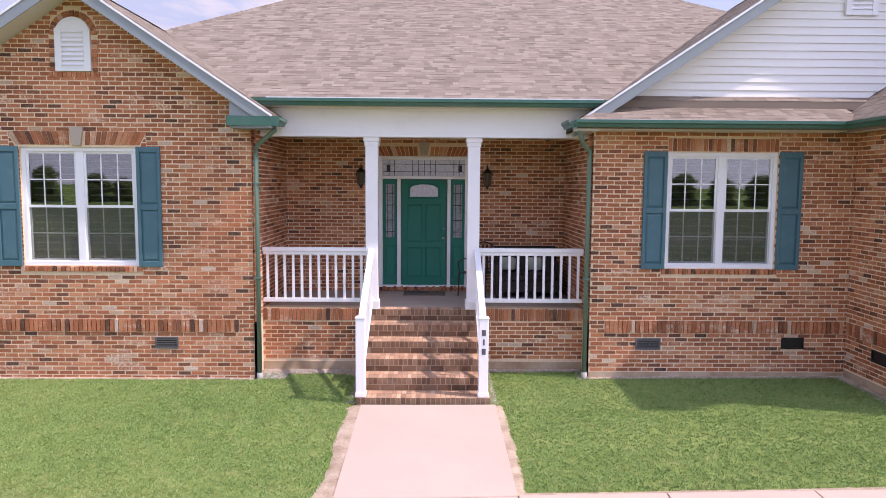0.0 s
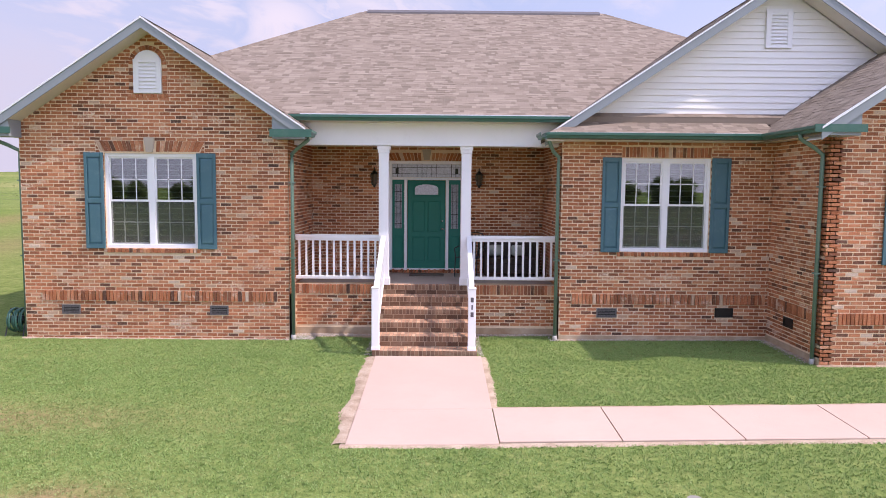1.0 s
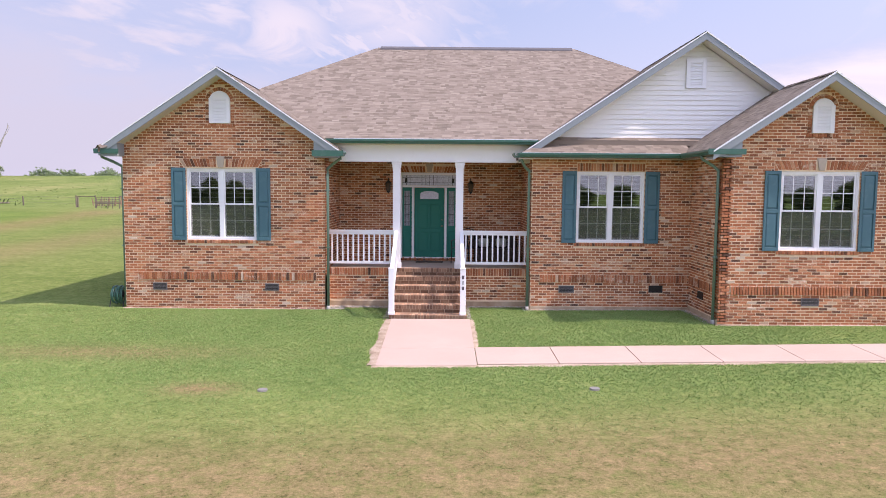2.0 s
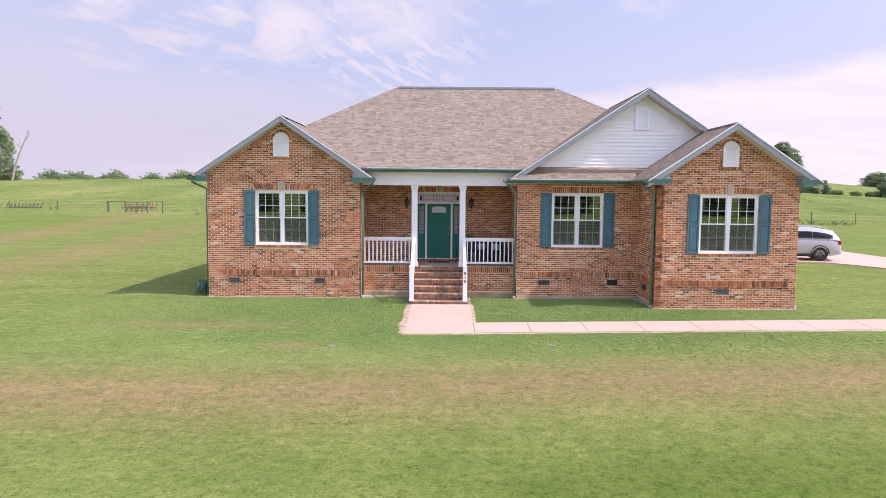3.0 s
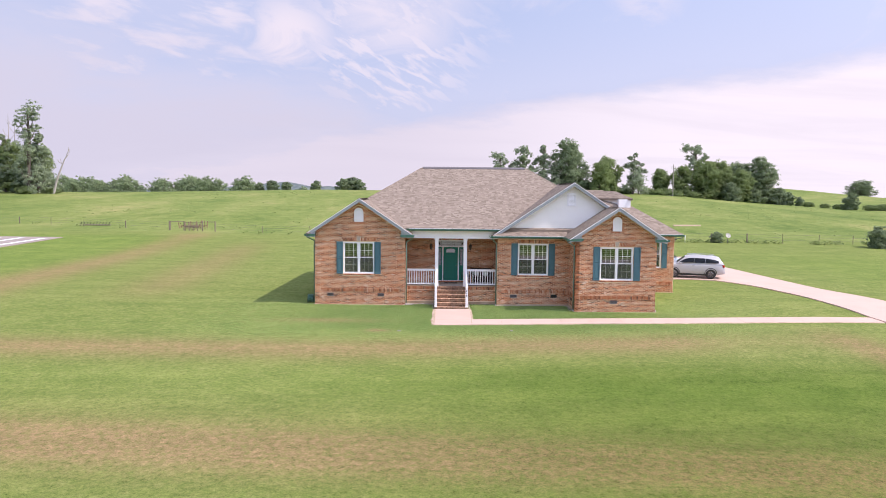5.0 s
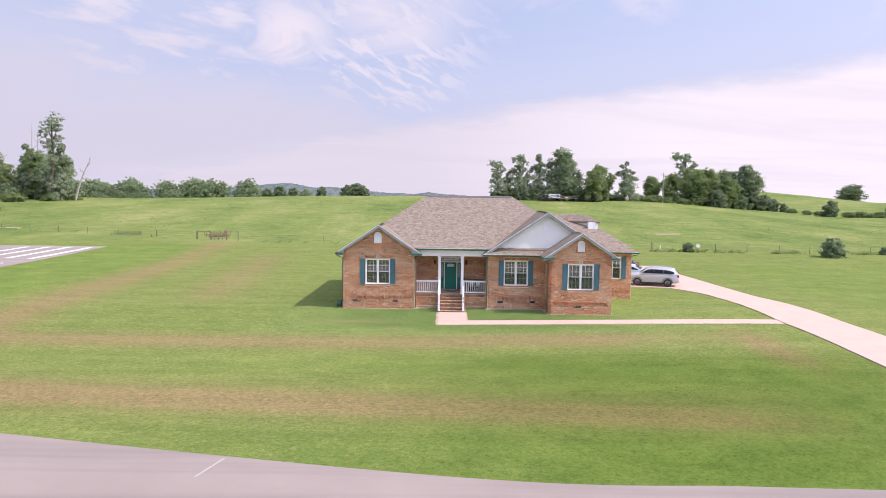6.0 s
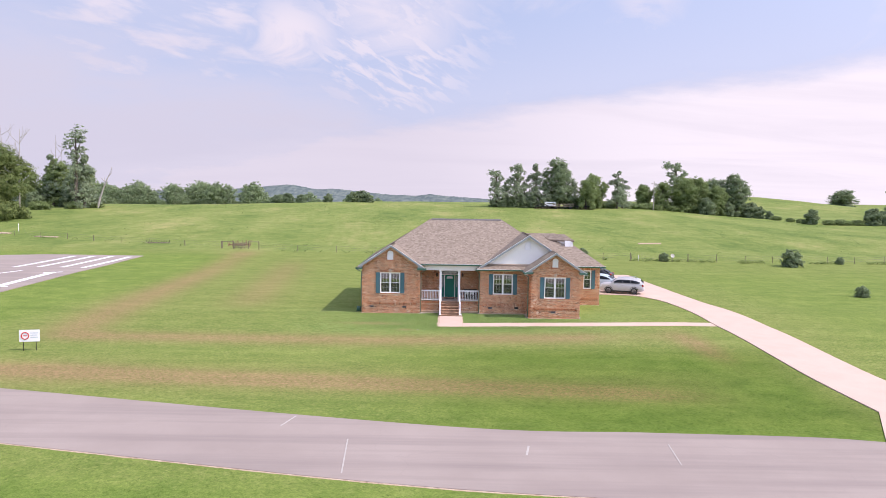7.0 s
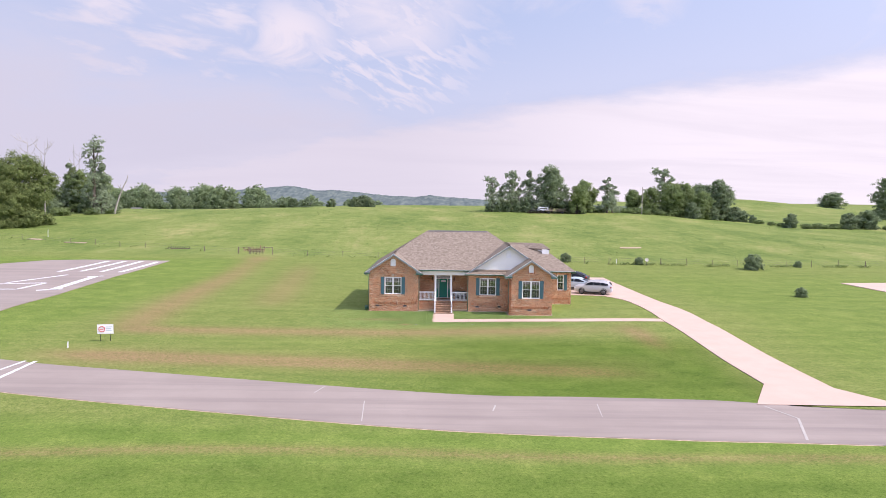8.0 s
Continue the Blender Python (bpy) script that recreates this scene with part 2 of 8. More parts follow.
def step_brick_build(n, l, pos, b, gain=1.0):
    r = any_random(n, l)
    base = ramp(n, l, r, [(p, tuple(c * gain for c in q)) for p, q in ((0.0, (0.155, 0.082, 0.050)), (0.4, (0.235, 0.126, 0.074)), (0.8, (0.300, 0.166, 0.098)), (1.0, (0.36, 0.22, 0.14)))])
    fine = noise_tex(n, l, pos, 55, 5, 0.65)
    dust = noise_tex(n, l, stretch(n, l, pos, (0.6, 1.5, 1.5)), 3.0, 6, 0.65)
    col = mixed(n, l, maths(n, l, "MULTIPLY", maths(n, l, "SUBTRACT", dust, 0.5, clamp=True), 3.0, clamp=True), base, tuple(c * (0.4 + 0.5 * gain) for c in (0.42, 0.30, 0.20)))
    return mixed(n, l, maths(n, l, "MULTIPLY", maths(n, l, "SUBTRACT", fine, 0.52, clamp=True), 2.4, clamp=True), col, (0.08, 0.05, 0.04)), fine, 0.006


# gain puts light into the colour: shaded risers and fronts, sunlit treads
MAT["step_brick"] = material("brown riser brick in shade tone", lambda n, l, p, b: step_brick_build(n, l, p, b, 0.65), 0.92, spec=0.25)
MAT["nosing_brick"] = material("step nosing brick in shade tone", lambda n, l, p, b: step_brick_build(n, l, p, b, 0.85), 0.9)
MAT["tread_brick"] = material("tread brick in sunlit tone", lambda n, l, p, b: step_brick_build(n, l, p, b, 1.9), 0.9)


def mortar_build(n, l, pos, b):
    a = noise_tex(n, l, pos, 2.3, 5)
    f = noise_tex(n, l, pos, 90, 4)
    dirt = maths(n, l, "MULTIPLY", maths(n, l, "SUBTRACT", noise_tex(n, l, pos, 22, 5, 0.75), 0.50, clamp=True), 3.0, clamp=True)
    return mixed(n, l, maths(n, l, "MULTIPLY", dirt, 0.7), mixed(n, l, f, ramp(n, l, a, [(0.3, (0.74, 0.56, 0.375)), (0.7, (0.88, 0.70, 0.49))]), (0.81, 0.635, 0.43)), (0.40, 0.27, 0.17)), f, 0.003


MAT["mortar"] = material("mortar", mortar_build, 0.95, spec=0.2)
MAT["pale_mortar"] = painted("pale step mortar", (0.36, 0.26, 0.17), 0.92, 0.15, (0.30, 0.21, 0.14), 0.3, 0.003)


def parge_build(n, l, pos, b):
    a = noise_tex(n, l, pos, 3.0, 6, 0.6)
    f = noise_tex(n, l, pos, 70, 4)
    return ramp(n, l, a, [(0.3, (0.33, 0.22, 0.13)), (0.5, (0.44, 0.325, 0.21)), (0.75, (0.54, 0.43, 0.31))]), f, 0.003


MAT["parge"] = material("parging", parge_build, 0.92)


def shingle_build(n, l, pos, b):
    r = any_random(n, l)
    base = ramp(n, l, r, [(0.0, (0.150, 0.116, 0.088)), (0.25, (0.218, 0.171, 0.132)), (0.7, (0.260, 0.207, 0.162)), (1.0, (0.325, 0.264, 0.210))])
    f = noise_tex(n, l, pos, 140, 3, 0.7)
    streak = noise_tex(n, l, stretch(n, l, pos, (1.1, 0.25, 0.25)), 1.6, 5, 0.6)
    col = mixed(n, l, maths(n, l, "MULTIPLY", f, 0.5), base, (0.268, 0.216, 0.170))
    col = mixed(n, l, maths(n, l, "MULTIPLY", maths(n, l, "SUBTRACT", streak, 0.5, clamp=True), 0.5, clamp=True), col, (0.22, 0.17, 0.145))
    return col, f, 0.004


MAT["shingle"] = material("asphalt shingle", shingle_build, 0.95, spec=0.25)
MAT["white"] = painted("white vinyl", (0.87, 0.86, 0.87), 0.42, 0.05, (0.55, 0.52, 0.48), 0.10)
MAT["siding"] = painted("bright white vinyl siding", (0.86, 0.84, 0.80), 0.45, 0.03, (0.66, 0.63, 0.57), 0.10)
MAT["collar"] = painted("dusty pale plastic", (0.46, 0.43, 0.39), 0.7, 0.2, (0.3, 0.25, 0.2), 0.4)
MAT["soffit"] = painted("cream soffit vinyl", (0.66, 0.62, 0.55), 0.5, 0.06)
MAT["rake"] = painted("slate green trim", (0.265, 0.295, 0.308), 0.45, 0.12, (0.33, 0.35, 0.34), 0.3)
MAT["gutter"] = painted("dark green aluminium", (0.045, 0.135, 0.098), 0.34, 0.15, (0.16, 0.22, 0.18), 0.3)
MAT["downspout"] = painted("faded green aluminium", (0.13, 0.215, 0.165), 0.4, 0.2, (0.25, 0.28, 0.22), 0.35)
MAT["shutter"] = painted("teal shutter paint", (0.060, 0.150, 0.180), 0.5, 0.14, (0.14, 0.24, 0.25), 0.3)
MAT["door"] = painted("deep green door paint", (0.0035, 0.165, 0.112), 0.6, 0.08, (0.02, 0.13, 0.10), 0.1)
MAT["keystone"] = painted("cast stone", (0.50, 0.41, 0.32), 0.85, 0.15, (0.3, 0.25, 0.2), 0.3, 0.003)
MAT["black"] = painted("black metal", (0.012, 0.011, 0.010), 0.45, 0.2, (0.05, 0.05, 0.05), 0.3)
MAT["ventgrey"] = painted("grey vent metal", (0.13, 0.115, 0.115), 0.5, 0.15)
MAT["chrome"] = material("brushed nickel", lambda n, l, p, b: ((0.62, 0.60, 0.56), noise_tex(n, l, p, 200, 2), 0.0002), 0.25, 1.0)
MAT["wood"] = painted("weathered grey wood", (0.21, 0.165, 0.125), 0.85, 0.3, (0.1, 0.08, 0.06), 0.5, 0.004)
MAT["wicker"] = painted("dark woven resin", (0.035, 0.024, 0.018), 0.7, 0.3, (0.08, 0.06, 0.045), 0.5, 0.004)
MAT["rubber"] = painted("tyre rubber", (0.022, 0.022, 0.023), 0.8, 0.2)
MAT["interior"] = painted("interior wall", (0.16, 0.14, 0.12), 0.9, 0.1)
MAT["curtain"] = painted("sheer curtain", (0.50, 0.52, 0.44), 0.9, 0.2)
MAT["numeral"] = painted("dark bronze numerals", (0.10, 0.085, 0.10), 0.4, 0.1)


def concrete_build(n, l, pos, b):
    a = noise_tex(n, l, pos, 0.55, 6, 0.6)
    s = noise_tex(n, l, pos, 5.0, 6, 0.65)
    f = noise_tex(n, l, pos, 85, 4, 0.7)
    r = any_random(n, l)
    base = ramp(n, l, a, [(0.3, (0.535, 0.378, 0.300)), (0.7, (0.605, 0.436, 0.348))])
    col = mixed(n, l, maths(n, l, "MULTIPLY", maths(n, l, "SUBTRACT", s, 0.5, clamp=True), 1.0, clamp=True), base, (0.48, 0.34, 0.27))
    col = mixed(n, l, maths(n, l, "MULTIPLY", r, 0.18), col, (0.55, 0.39, 0.315))
    return mixed(n, l, maths(n, l, "MULTIPLY", f, 0.16), col, (0.40, 0.32, 0.27)), f, 0.0025


MAT["concrete"] = material("pink-tinged concrete", concrete_build, 0.85)


def porch_build(n, l, pos, b):
    a = noise_tex(n, l, pos, 1.3, 6, 0.6)
    f = noise_tex(n, l, pos, 70, 4)
    return mixed(n, l, maths(n, l, "MULTIPLY", f, 0.3), ramp(n, l, a, [(0.3, (0.40, 0.33, 0.275)), (0.7, (0.50, 0.42, 0.355))]), (0.36, 0.29, 0.24)), f, 0.002


MAT["porch"] = material("porch concrete", porch_build, 0.8)


def asphalt_build(n, l, pos, b):
    a = noise_tex(n, l, pos, 0.18, 6, 0.6)
    lane = noise_tex(n, l, stretch(n, l, pos, (0.05, 1.0, 1.0)), 0.9, 5, 0.6)
    f = noise_tex(n, l, pos, 55, 5, 0.75)
    col = ramp(n, l, a, [(0.3, (0.285, 0.228, 0.196)), (0.7, (0.352, 0.288, 0.248))])
    col = mixed(n, l, maths(n, l, "MULTIPLY", maths(n, l, "SUBTRACT", lane, 0.46, clamp=True), 3.0, clamp=True), col, (0.215, 0.172, 0.155))
    v = n.new("ShaderNodeTexVoronoi"); v.feature = "DISTANCE_TO_EDGE"; v.inputs["Scale"].default_value = 0.22
    wob = n.new("ShaderNodeVectorMath"); wob.operation = "ADD"
    l.new(pos, wob.inputs[0])
    tn = n.new("ShaderNodeTexNoise"); tn.inputs["Scale"].default_value = 0.7; tn.inputs["Detail"].default_value = 5
    l.new(pos, tn.inputs["Vector"]); l.new(tn.outputs["Color"], wob.inputs[1]); l.new(wob.outputs[0], v.inputs["Vector"])
    crack = maths(n, l, "LESS_THAN", v.outputs[0], 0.0035)
    crack = maths(n, l, "MULTIPLY", crack, maths(n, l, "GREATER_THAN", a, 0.52))
    col = mixed(n, l, maths(n, l, "MULTIPLY", crack, 0.07), col, (0.11, 0.10, 0.095))
    return mixed(n, l, maths(n, l, "MULTIPLY", f, 0.4), col, (0.235, 0.200, 0.182)), f, 0.004


MAT["asphalt"] = material("old grey asphalt", asphalt_build, 0.9)


def paintline_build(n, l, pos, b):
    f = noise_tex(n, l, pos, 4, 6, 0.7)
    return ramp(n, l, f, [(0.32, (0.42, 0.40, 0.39)), (0.5, (0.76, 0.75, 0.75))]), None, 0


MAT["crackfill"] = painted("pale road crack filler", (0.44, 0.40, 0.36), 0.9, 0.2, (0.25, 0.22, 0.2), 0.5)
MAT["roadpaint"] = material("worn white road paint", paintline_build, 0.8)


def soil_build(n, l, pos, b):
    a = noise_tex(n, l, pos, 3.5, 6, 0.65)
    f = noise_tex(n, l, pos, 45, 6, 0.7)
    return ramp(n, l, maths(n, l, "ADD", maths(n, l, "MULTIPLY", a, 0.6), maths(n, l, "MULTIPLY", f, 0.4)),
                [(0.35, (0.26, 0.18, 0.11)), (0.5, (0.45, 0.33, 0.23)), (0.65, (0.58, 0.46, 0.35))]), f, 0.012


MAT["gravel"] = material("pale gravel", lambda n, l, p, b: (ramp(n, l, n.new("ShaderNodeNewGeometry").outputs["Random Per Island"], [(0.0, (0.24, 0.20, 0.165)), (0.5, (0.42, 0.37, 0.32)), (1.0, (0.62, 0.57, 0.51))]), noise_tex(n, l, p, 120, 3), 0.001), 0.9)
MAT["soil"] = material("dry soil and gravel", soil_build, 0.95)


def grass_colour(n, l, pos):
    """The lawn's broad colour: fresh green, yellower mown bands, worn brown bands (attribute 'wear') and pasture ('field')."""
    big = noise_tex(n, l, pos, 0.05, 5, 0.6)
    mid = noise_tex(n, l, pos, 0.45, 6, 0.62)
    band = noise_tex(n, l, stretch(n, l, pos, (0.10, 1.0, 1.0)), 0.35, 5, 0.6)
    green = ramp(n, l, mid, [(0.25, (0.120, 0.172, 0.042)), (0.5, (0.155, 0.204, 0.053)), (0.75, (0.192, 0.233, 0.066))])
    yell = ramp(n, l, mid, [(0.25, (0.168, 0.208, 0.056)), (0.75, (0.216, 0.246, 0.078))])
    col = mixed(n, l, maths(n, l, "MULTIPLY", maths(n, l, "SUBTRACT", maths(n, l, "ADD", maths(n, l, "MULTIPLY", big, 0.5), maths(n, l, "MULTIPLY", band, 0.5)), 0.42, clamp=True), 3.5, clamp=True), green, yell)
    blot = noise_tex(n, l, pos, 1.9, 6, 0.75)
    col = mixed(n, l, maths(n, l, "MULTIPLY", maths(n, l, "SUBTRACT", blot, 0.50, clamp=True), 3.2, clamp=True), col, (0.268, 0.278, 0.104))
    cl = n.new("ShaderNodeAttribute"); cl.attribute_name = "clover"
    col = mixed(n, l, maths(n, l, "MULTIPLY", cl.outputs["Fac"], 0.85), col, ramp(n, l, mid, [(0.28, (0.140, 0.202, 0.058)), (0.72, (0.210, 0.262, 0.082))]))
    col = mixed(n, l, maths(n, l, "MULTIPLY", maths(n, l, "SUBTRACT", noise_tex(n, l, pos, 3.3, 6, 0.75), 0.50, clamp=True), 3.6, clamp=True), col, (0.270, 0.275, 0.105))
    at = n.new("ShaderNodeAttribute"); at.attribute_name = "wear"
    fl = n.new("ShaderNodeAttribute"); fl.attribute_name = "field"
    speck = noise_tex(n, l, pos, 4.5, 6, 0.85)
    w = maths(n, l, "MULTIPLY", at.outputs["Fac"], maths(n, l, "MULTIPLY", maths(n, l, "SUBTRACT", speck, 0.20, clamp=True), 2.8, clamp=True), clamp=True)
    col = mixed(n, l, w, col, ramp(n, l, speck, [(0.35, (0.225, 0.150, 0.080)), (0.65, (0.325, 0.222, 0.125))]))
    vg = n.new("ShaderNodeAttribute"); vg.attribute_name = "verge"
    col = mixed(n, l, maths(n, l, "MULTIPLY", maths(n, l, "MULTIPLY", vg.outputs["Fac"], maths(n, l, "MULTIPLY_ADD", band, 0.8, 0.30), clamp=True), maths(n, l, "SUBTRACT", 1.0, maths(n, l, "MULTIPLY", w, 0.8))), col, ramp(n, l, mid, [(0.25, (0.100, 0.168, 0.030)), (0.5, (0.138, 0.212, 0.041)), (0.78, (0.202, 0.266, 0.062))]))
    tuft = maths(n, l, "ADD", maths(n, l, "MULTIPLY", noise_tex(n, l, stretch(n, l, pos, (1.0, 0.5, 1.0)), 0.07, 7, 0.68), 0.62), maths(n, l, "MULTIPLY", noise_tex(n, l, stretch(n, l, pos, (1.0, 0.45, 1.0)), 0.7, 6, 0.8), 0.38))
    past = ramp(n, l, tuft, [(0.36, (0.090, 0.142, 0.036)), (0.45, (0.148, 0.202, 0.054)), (0.53, (0.194, 0.238, 0.070)), (0.64, (0.300, 0.290, 0.118))])
    col = mixed(n, l, 1.0, col, (0.97, 0.99, 0.94), "MULTIPLY")
    dp = n.new("ShaderNodeAttribute"); dp.attribute_name = "deep"
    col = mixed(n, l, dp.outputs["Fac"], col, mixed(n, l, 1.0, col, (0.71, 0.75, 0.62), "MULTIPLY"))
    return mixed(n, l, fl.outputs["Fac"], col, past)


def ground_build(n, l, pos, b):
    col = grass_colour(n, l, pos)
    f = noise_tex(n, l, pos, 64, 3, 0.65)
    g = noise_tex(n, l, pos, 20, 4, 0.75)
    h = noise_tex(n, l, pos, 6.0, 4, 0.75)
    # broad mowing swaths
    swath = noise_tex(n, l, stretch(n, l, pos, (0.10, 1.0, 1.0)), 0.8, 6, 0.65)
    col = mixed(n, l, 1.0, col, ramp(n, l, swath, [(0.34, (0.90, 0.92, 0.88)), (0.66, (1.09, 1.06, 1.07))]), "MULTIPLY")
    grain = maths(n, l, "ADD", maths(n, l, "ADD", maths(n, l, "MULTIPLY", f, 0.25), maths(n, l, "MULTIPLY", g, 0.40)), maths(n, l, "MULTIPLY", h, 0.35))
    # low grain is darkened and high grain lightened, shade between blades in the colour
    shade = ramp(n, l, grain, [(0.37, (0.30, 0.36, 0.26)), (0.46, (0.82, 0.85, 0.78)), (0.53, (1.08, 1.05, 1.06)), (0.64, (1.52, 1.40, 1.45))])
    col = mixed(n, l, 1.0, col, shade, "MULTIPLY")
    return col, grain, 0.032


MAT["ground"] = material("lawn and pasture", ground_build, 0.95, spec=0.06)


def blade_build(n, l, pos, b):
    r = any_random(n, l)
    c = grass_colour(n, l, pos)
    c = mixed(n, l, maths(n, l, "MULTIPLY_ADD", r, 0.35, 0.30), c, (0.195, 0.290, 0.095))
    c = mixed(n, l, 1.0, c, (1.30, 1.33, 1.36), "MULTIPLY")
    return mixed(n, l, maths(n, l, "MULTIPLY", maths(n, l, "GREATER_THAN", r, 0.86), 0.6), c, (0.40, 0.43, 0.19)), None, 0


MAT["blade"] = material("grass blades", blade_build, 0.9, spec=0.05)
MAT["blade"].node_tree.nodes["Principled BSDF"].inputs["Sheen Weight"].default_value = 0.0


def leaf_build(dark, light):
    def build(n, l, pos, b):
        r = any_random(n, l)
        a = noise_tex(n, l, pos, 0.35, 4)
        col = ramp(n, l, maths(n, l, "ADD", maths(n, l, "MULTIPLY", r, 0.55), maths(n, l, "MULTIPLY", a, 0.45)), [(0.2, dark), (0.75, light)])
        return col, None, 0
    return build


def leafy(name, dark, light, through_=0.5):
    """Leaves that let part of the sun through."""
    m = material(name, leaf_build(dark, light), 0.85, spec=0.15)
    n, l = m.node_tree.nodes, m.node_tree.links
    b, out = n["Principled BSDF"], n["Material Output"]
    tr = n.new("ShaderNodeBsdfTranslucent")
    l.new(b.inputs["Base Color"].links[0].from_socket, tr.inputs[0])
    mx = n.new("ShaderNodeMixShader"); mx.inputs[0].default_value = through_
    l.new(b.outputs[0], mx.inputs[1]); l.new(tr.outputs[0], mx.inputs[2]); l.new(mx.outputs[0], out.inputs[0])
    return m


# leaf colours lifted to stand in for distance haze, leaf_dark excepted
MAT["leaf"] = leafy("broad leaves", (0.170, 0.225, 0.135), (0.325, 0.398, 0.218))
MAT["leaf_dark"] = leafy("dense dark leaves", (0.090, 0.128, 0.045), (0.240, 0.288, 0.098), 0.35)
MAT["capgrey"] = painted("grey plastic", (0.27, 0.25, 0.225), 0.8, 0.25, (0.16, 0.13, 0.1), 0.5)
MAT["leaf_light"] = leafy("light leaves", (0.175, 0.235, 0.096), (0.330, 0.405, 0.172))
# pale tint of far haze mixed into the hedgerow leaf colour
MAT["leaf_blue"] = leafy("haze-tinted far leaves", (0.205, 0.268, 0.150), (0.350, 0.430, 0.225))
MAT["leaf_grey"] = leafy("grey-green leaves", (0.250, 0.305, 0.200), (0.390, 0.460, 0.292))
MAT["weed"] = leafy("pasture weeds", (0.19, 0.26, 0.085), (0.33, 0.385, 0.15), 0.5)
MAT["bark"] = painted("grey bark", (0.16, 0.13, 0.105), 0.95, 0.3, (0.08, 0.065, 0.05), 0.5, 0.01)
MAT["deadwood"] = painted("bleached dead wood", (0.42, 0.38, 0.34), 0.95, 0.2)
# distance haze is put into the grey-blue colour of the woods
MAT["hill"] = material("haze-toned wooded hills", lambda n, l, p, b: (ramp(n, l, noise_tex(n, l, stretch(n, l, p, (1.0, 0.3, 1.6)), 0.075, 8, 0.7),
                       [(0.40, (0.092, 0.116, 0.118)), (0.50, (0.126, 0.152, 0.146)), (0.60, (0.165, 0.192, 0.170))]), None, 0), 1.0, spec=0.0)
MAT["carsilver"] = painted("silver car paint", (0.45, 0.44, 0.455), 0.30, 0.03, (0.4, 0.4, 0.4), 0.05, 0.0)
MAT["carblue"] = painted("pale blue car paint", (0.45, 0.52, 0.58), 0.28, 0.03, (0.4, 0.4, 0.4), 0.05, 0.0)
MAT["cardark"] = painted("black car paint", (0.025, 0.027, 0.032), 0.25, 0.03, (0.05, 0.05, 0.05), 0.05, 0.0)
MAT["carglass"] = material("dark car glass", lambda n, l, p, b: ((0.02, 0.022, 0.026), None, 0), 0.05)
MAT["redlight"] = material("red tail lamp", lambda n, l, p, b: ((0.35, 0.015, 0.012), None, 0), 0.15)
MAT["brownwood"] = painted("rust-brown old wood", (0.27, 0.165, 0.105), 0.85, 0.3, (0.11, 0.07, 0.045), 0.4, 0.004)
MAT["rust"] = painted("rusty dark steel", (0.085, 0.055, 0.042), 0.8, 0.3, (0.16, 0.08, 0.04), 0.4)
MAT["signred"] = painted("sign red", (0.55, 0.03, 0.03), 0.5, 0.05)


def glass_material(name, tint, rough=0.01, extra=0.0):
    m = bpy.data.materials.new(name)
    m.use_nodes = True
    n, l = m.node_tree.nodes, m.node_tree.links
    n.clear()
    out = n.new("ShaderNodeOutputMaterial")
    tr = n.new("ShaderNodeBsdfTransparent"); tr.inputs[0].default_value = (*tint, 1)
    gl = n.new("ShaderNodeBsdfGlossy"); gl.inputs["Roughness"].default_value = rough
    fr = n.new("ShaderNodeFresnel"); fr.inputs[0].default_value = 1.75
    mx = n.new("ShaderNodeMixShader")
    ad = n.new("ShaderNodeMath"); ad.operation = "ADD"; ad.inputs[1].default_value = extra; ad.use_clamp = True
    l.new(fr.outputs[0], ad.inputs[0]); l.new(ad.outputs[0], mx.inputs[0])
    l.new(tr.outputs[0], mx.inputs[1]); l.new(gl.outputs[0], mx.inputs[2]); l.new(mx.outputs[0], out.inputs[0])
    return m


MAT["glass"] = glass_material("window glass", (0.68, 0.73, 0.70), 0.01, 0.13)
MAT["leaded"] = material("leaded glass", lambda n, l, p, b: (ramp(n, l, noise_tex(n, l, p, 30, 3), [(0.3, (0.50, 0.52, 0.58)), (0.7, (0.72, 0.74, 0.82))]), noise_tex(n, l, p, 60, 2), 0.002), 0.12)


MAT["sideglass"] = material("dim leaded glass", lambda n, l, p, b: (ramp(n, l, noise_tex(n, l, p, 30, 3), [(0.3, (0.20, 0.23, 0.25)), (0.7, (0.36, 0.39, 0.42))]), noise_tex(n, l, p, 60, 2), 0.002), 0.10)
MAT["lampglass"] = painted("smoky amber lantern glass", (0.13, 0.10, 0.075), 0.2, 0.2, (0.05, 0.04, 0.03), 0.3)


def screen_material():
    m = bpy.data.materials.new("insect screen")
    m.use_nodes = True
    n, l = m.node_tree.nodes, m.node_tree.links
    b = n["Principled BSDF"]
    b.inputs["Base Color"].default_value, b.inputs["Roughness"].default_value = (0.10, 0.11, 0.07, 1), 0.8
    b.inputs["Alpha"].default_value = 0.38
    return m


MAT["screen"] = screen_material()


# ---------------------------------------------------------------- mesh helpers
def finish(name, mesh, mat, smooth=False):
    mesh.materials.append(mat)
    if smooth:
        mesh.shade_smooth()
    return new(name, mesh)


def from_lists(name, verts, faces, mat, smooth=False):
    me = bpy.data.meshes.new(name)
    me.from_pydata([tuple(v) for v in verts], [], faces)
    me.update()
    return finish(name, me, mat, smooth)


def under(ob, parent, label="", kind=""):
    """Make ob, built in world coordinates, a child of parent."""
    if parent is not None:
        ob.parent = parent
        top = parent if parent.parent is None else parent.parent
        ob.matrix_parent_inverse = Matrix.Identity(4) if parent.parent is not None else Matrix.Translation(-top.location)
    return tagged(ob, label=label, kind=kind)


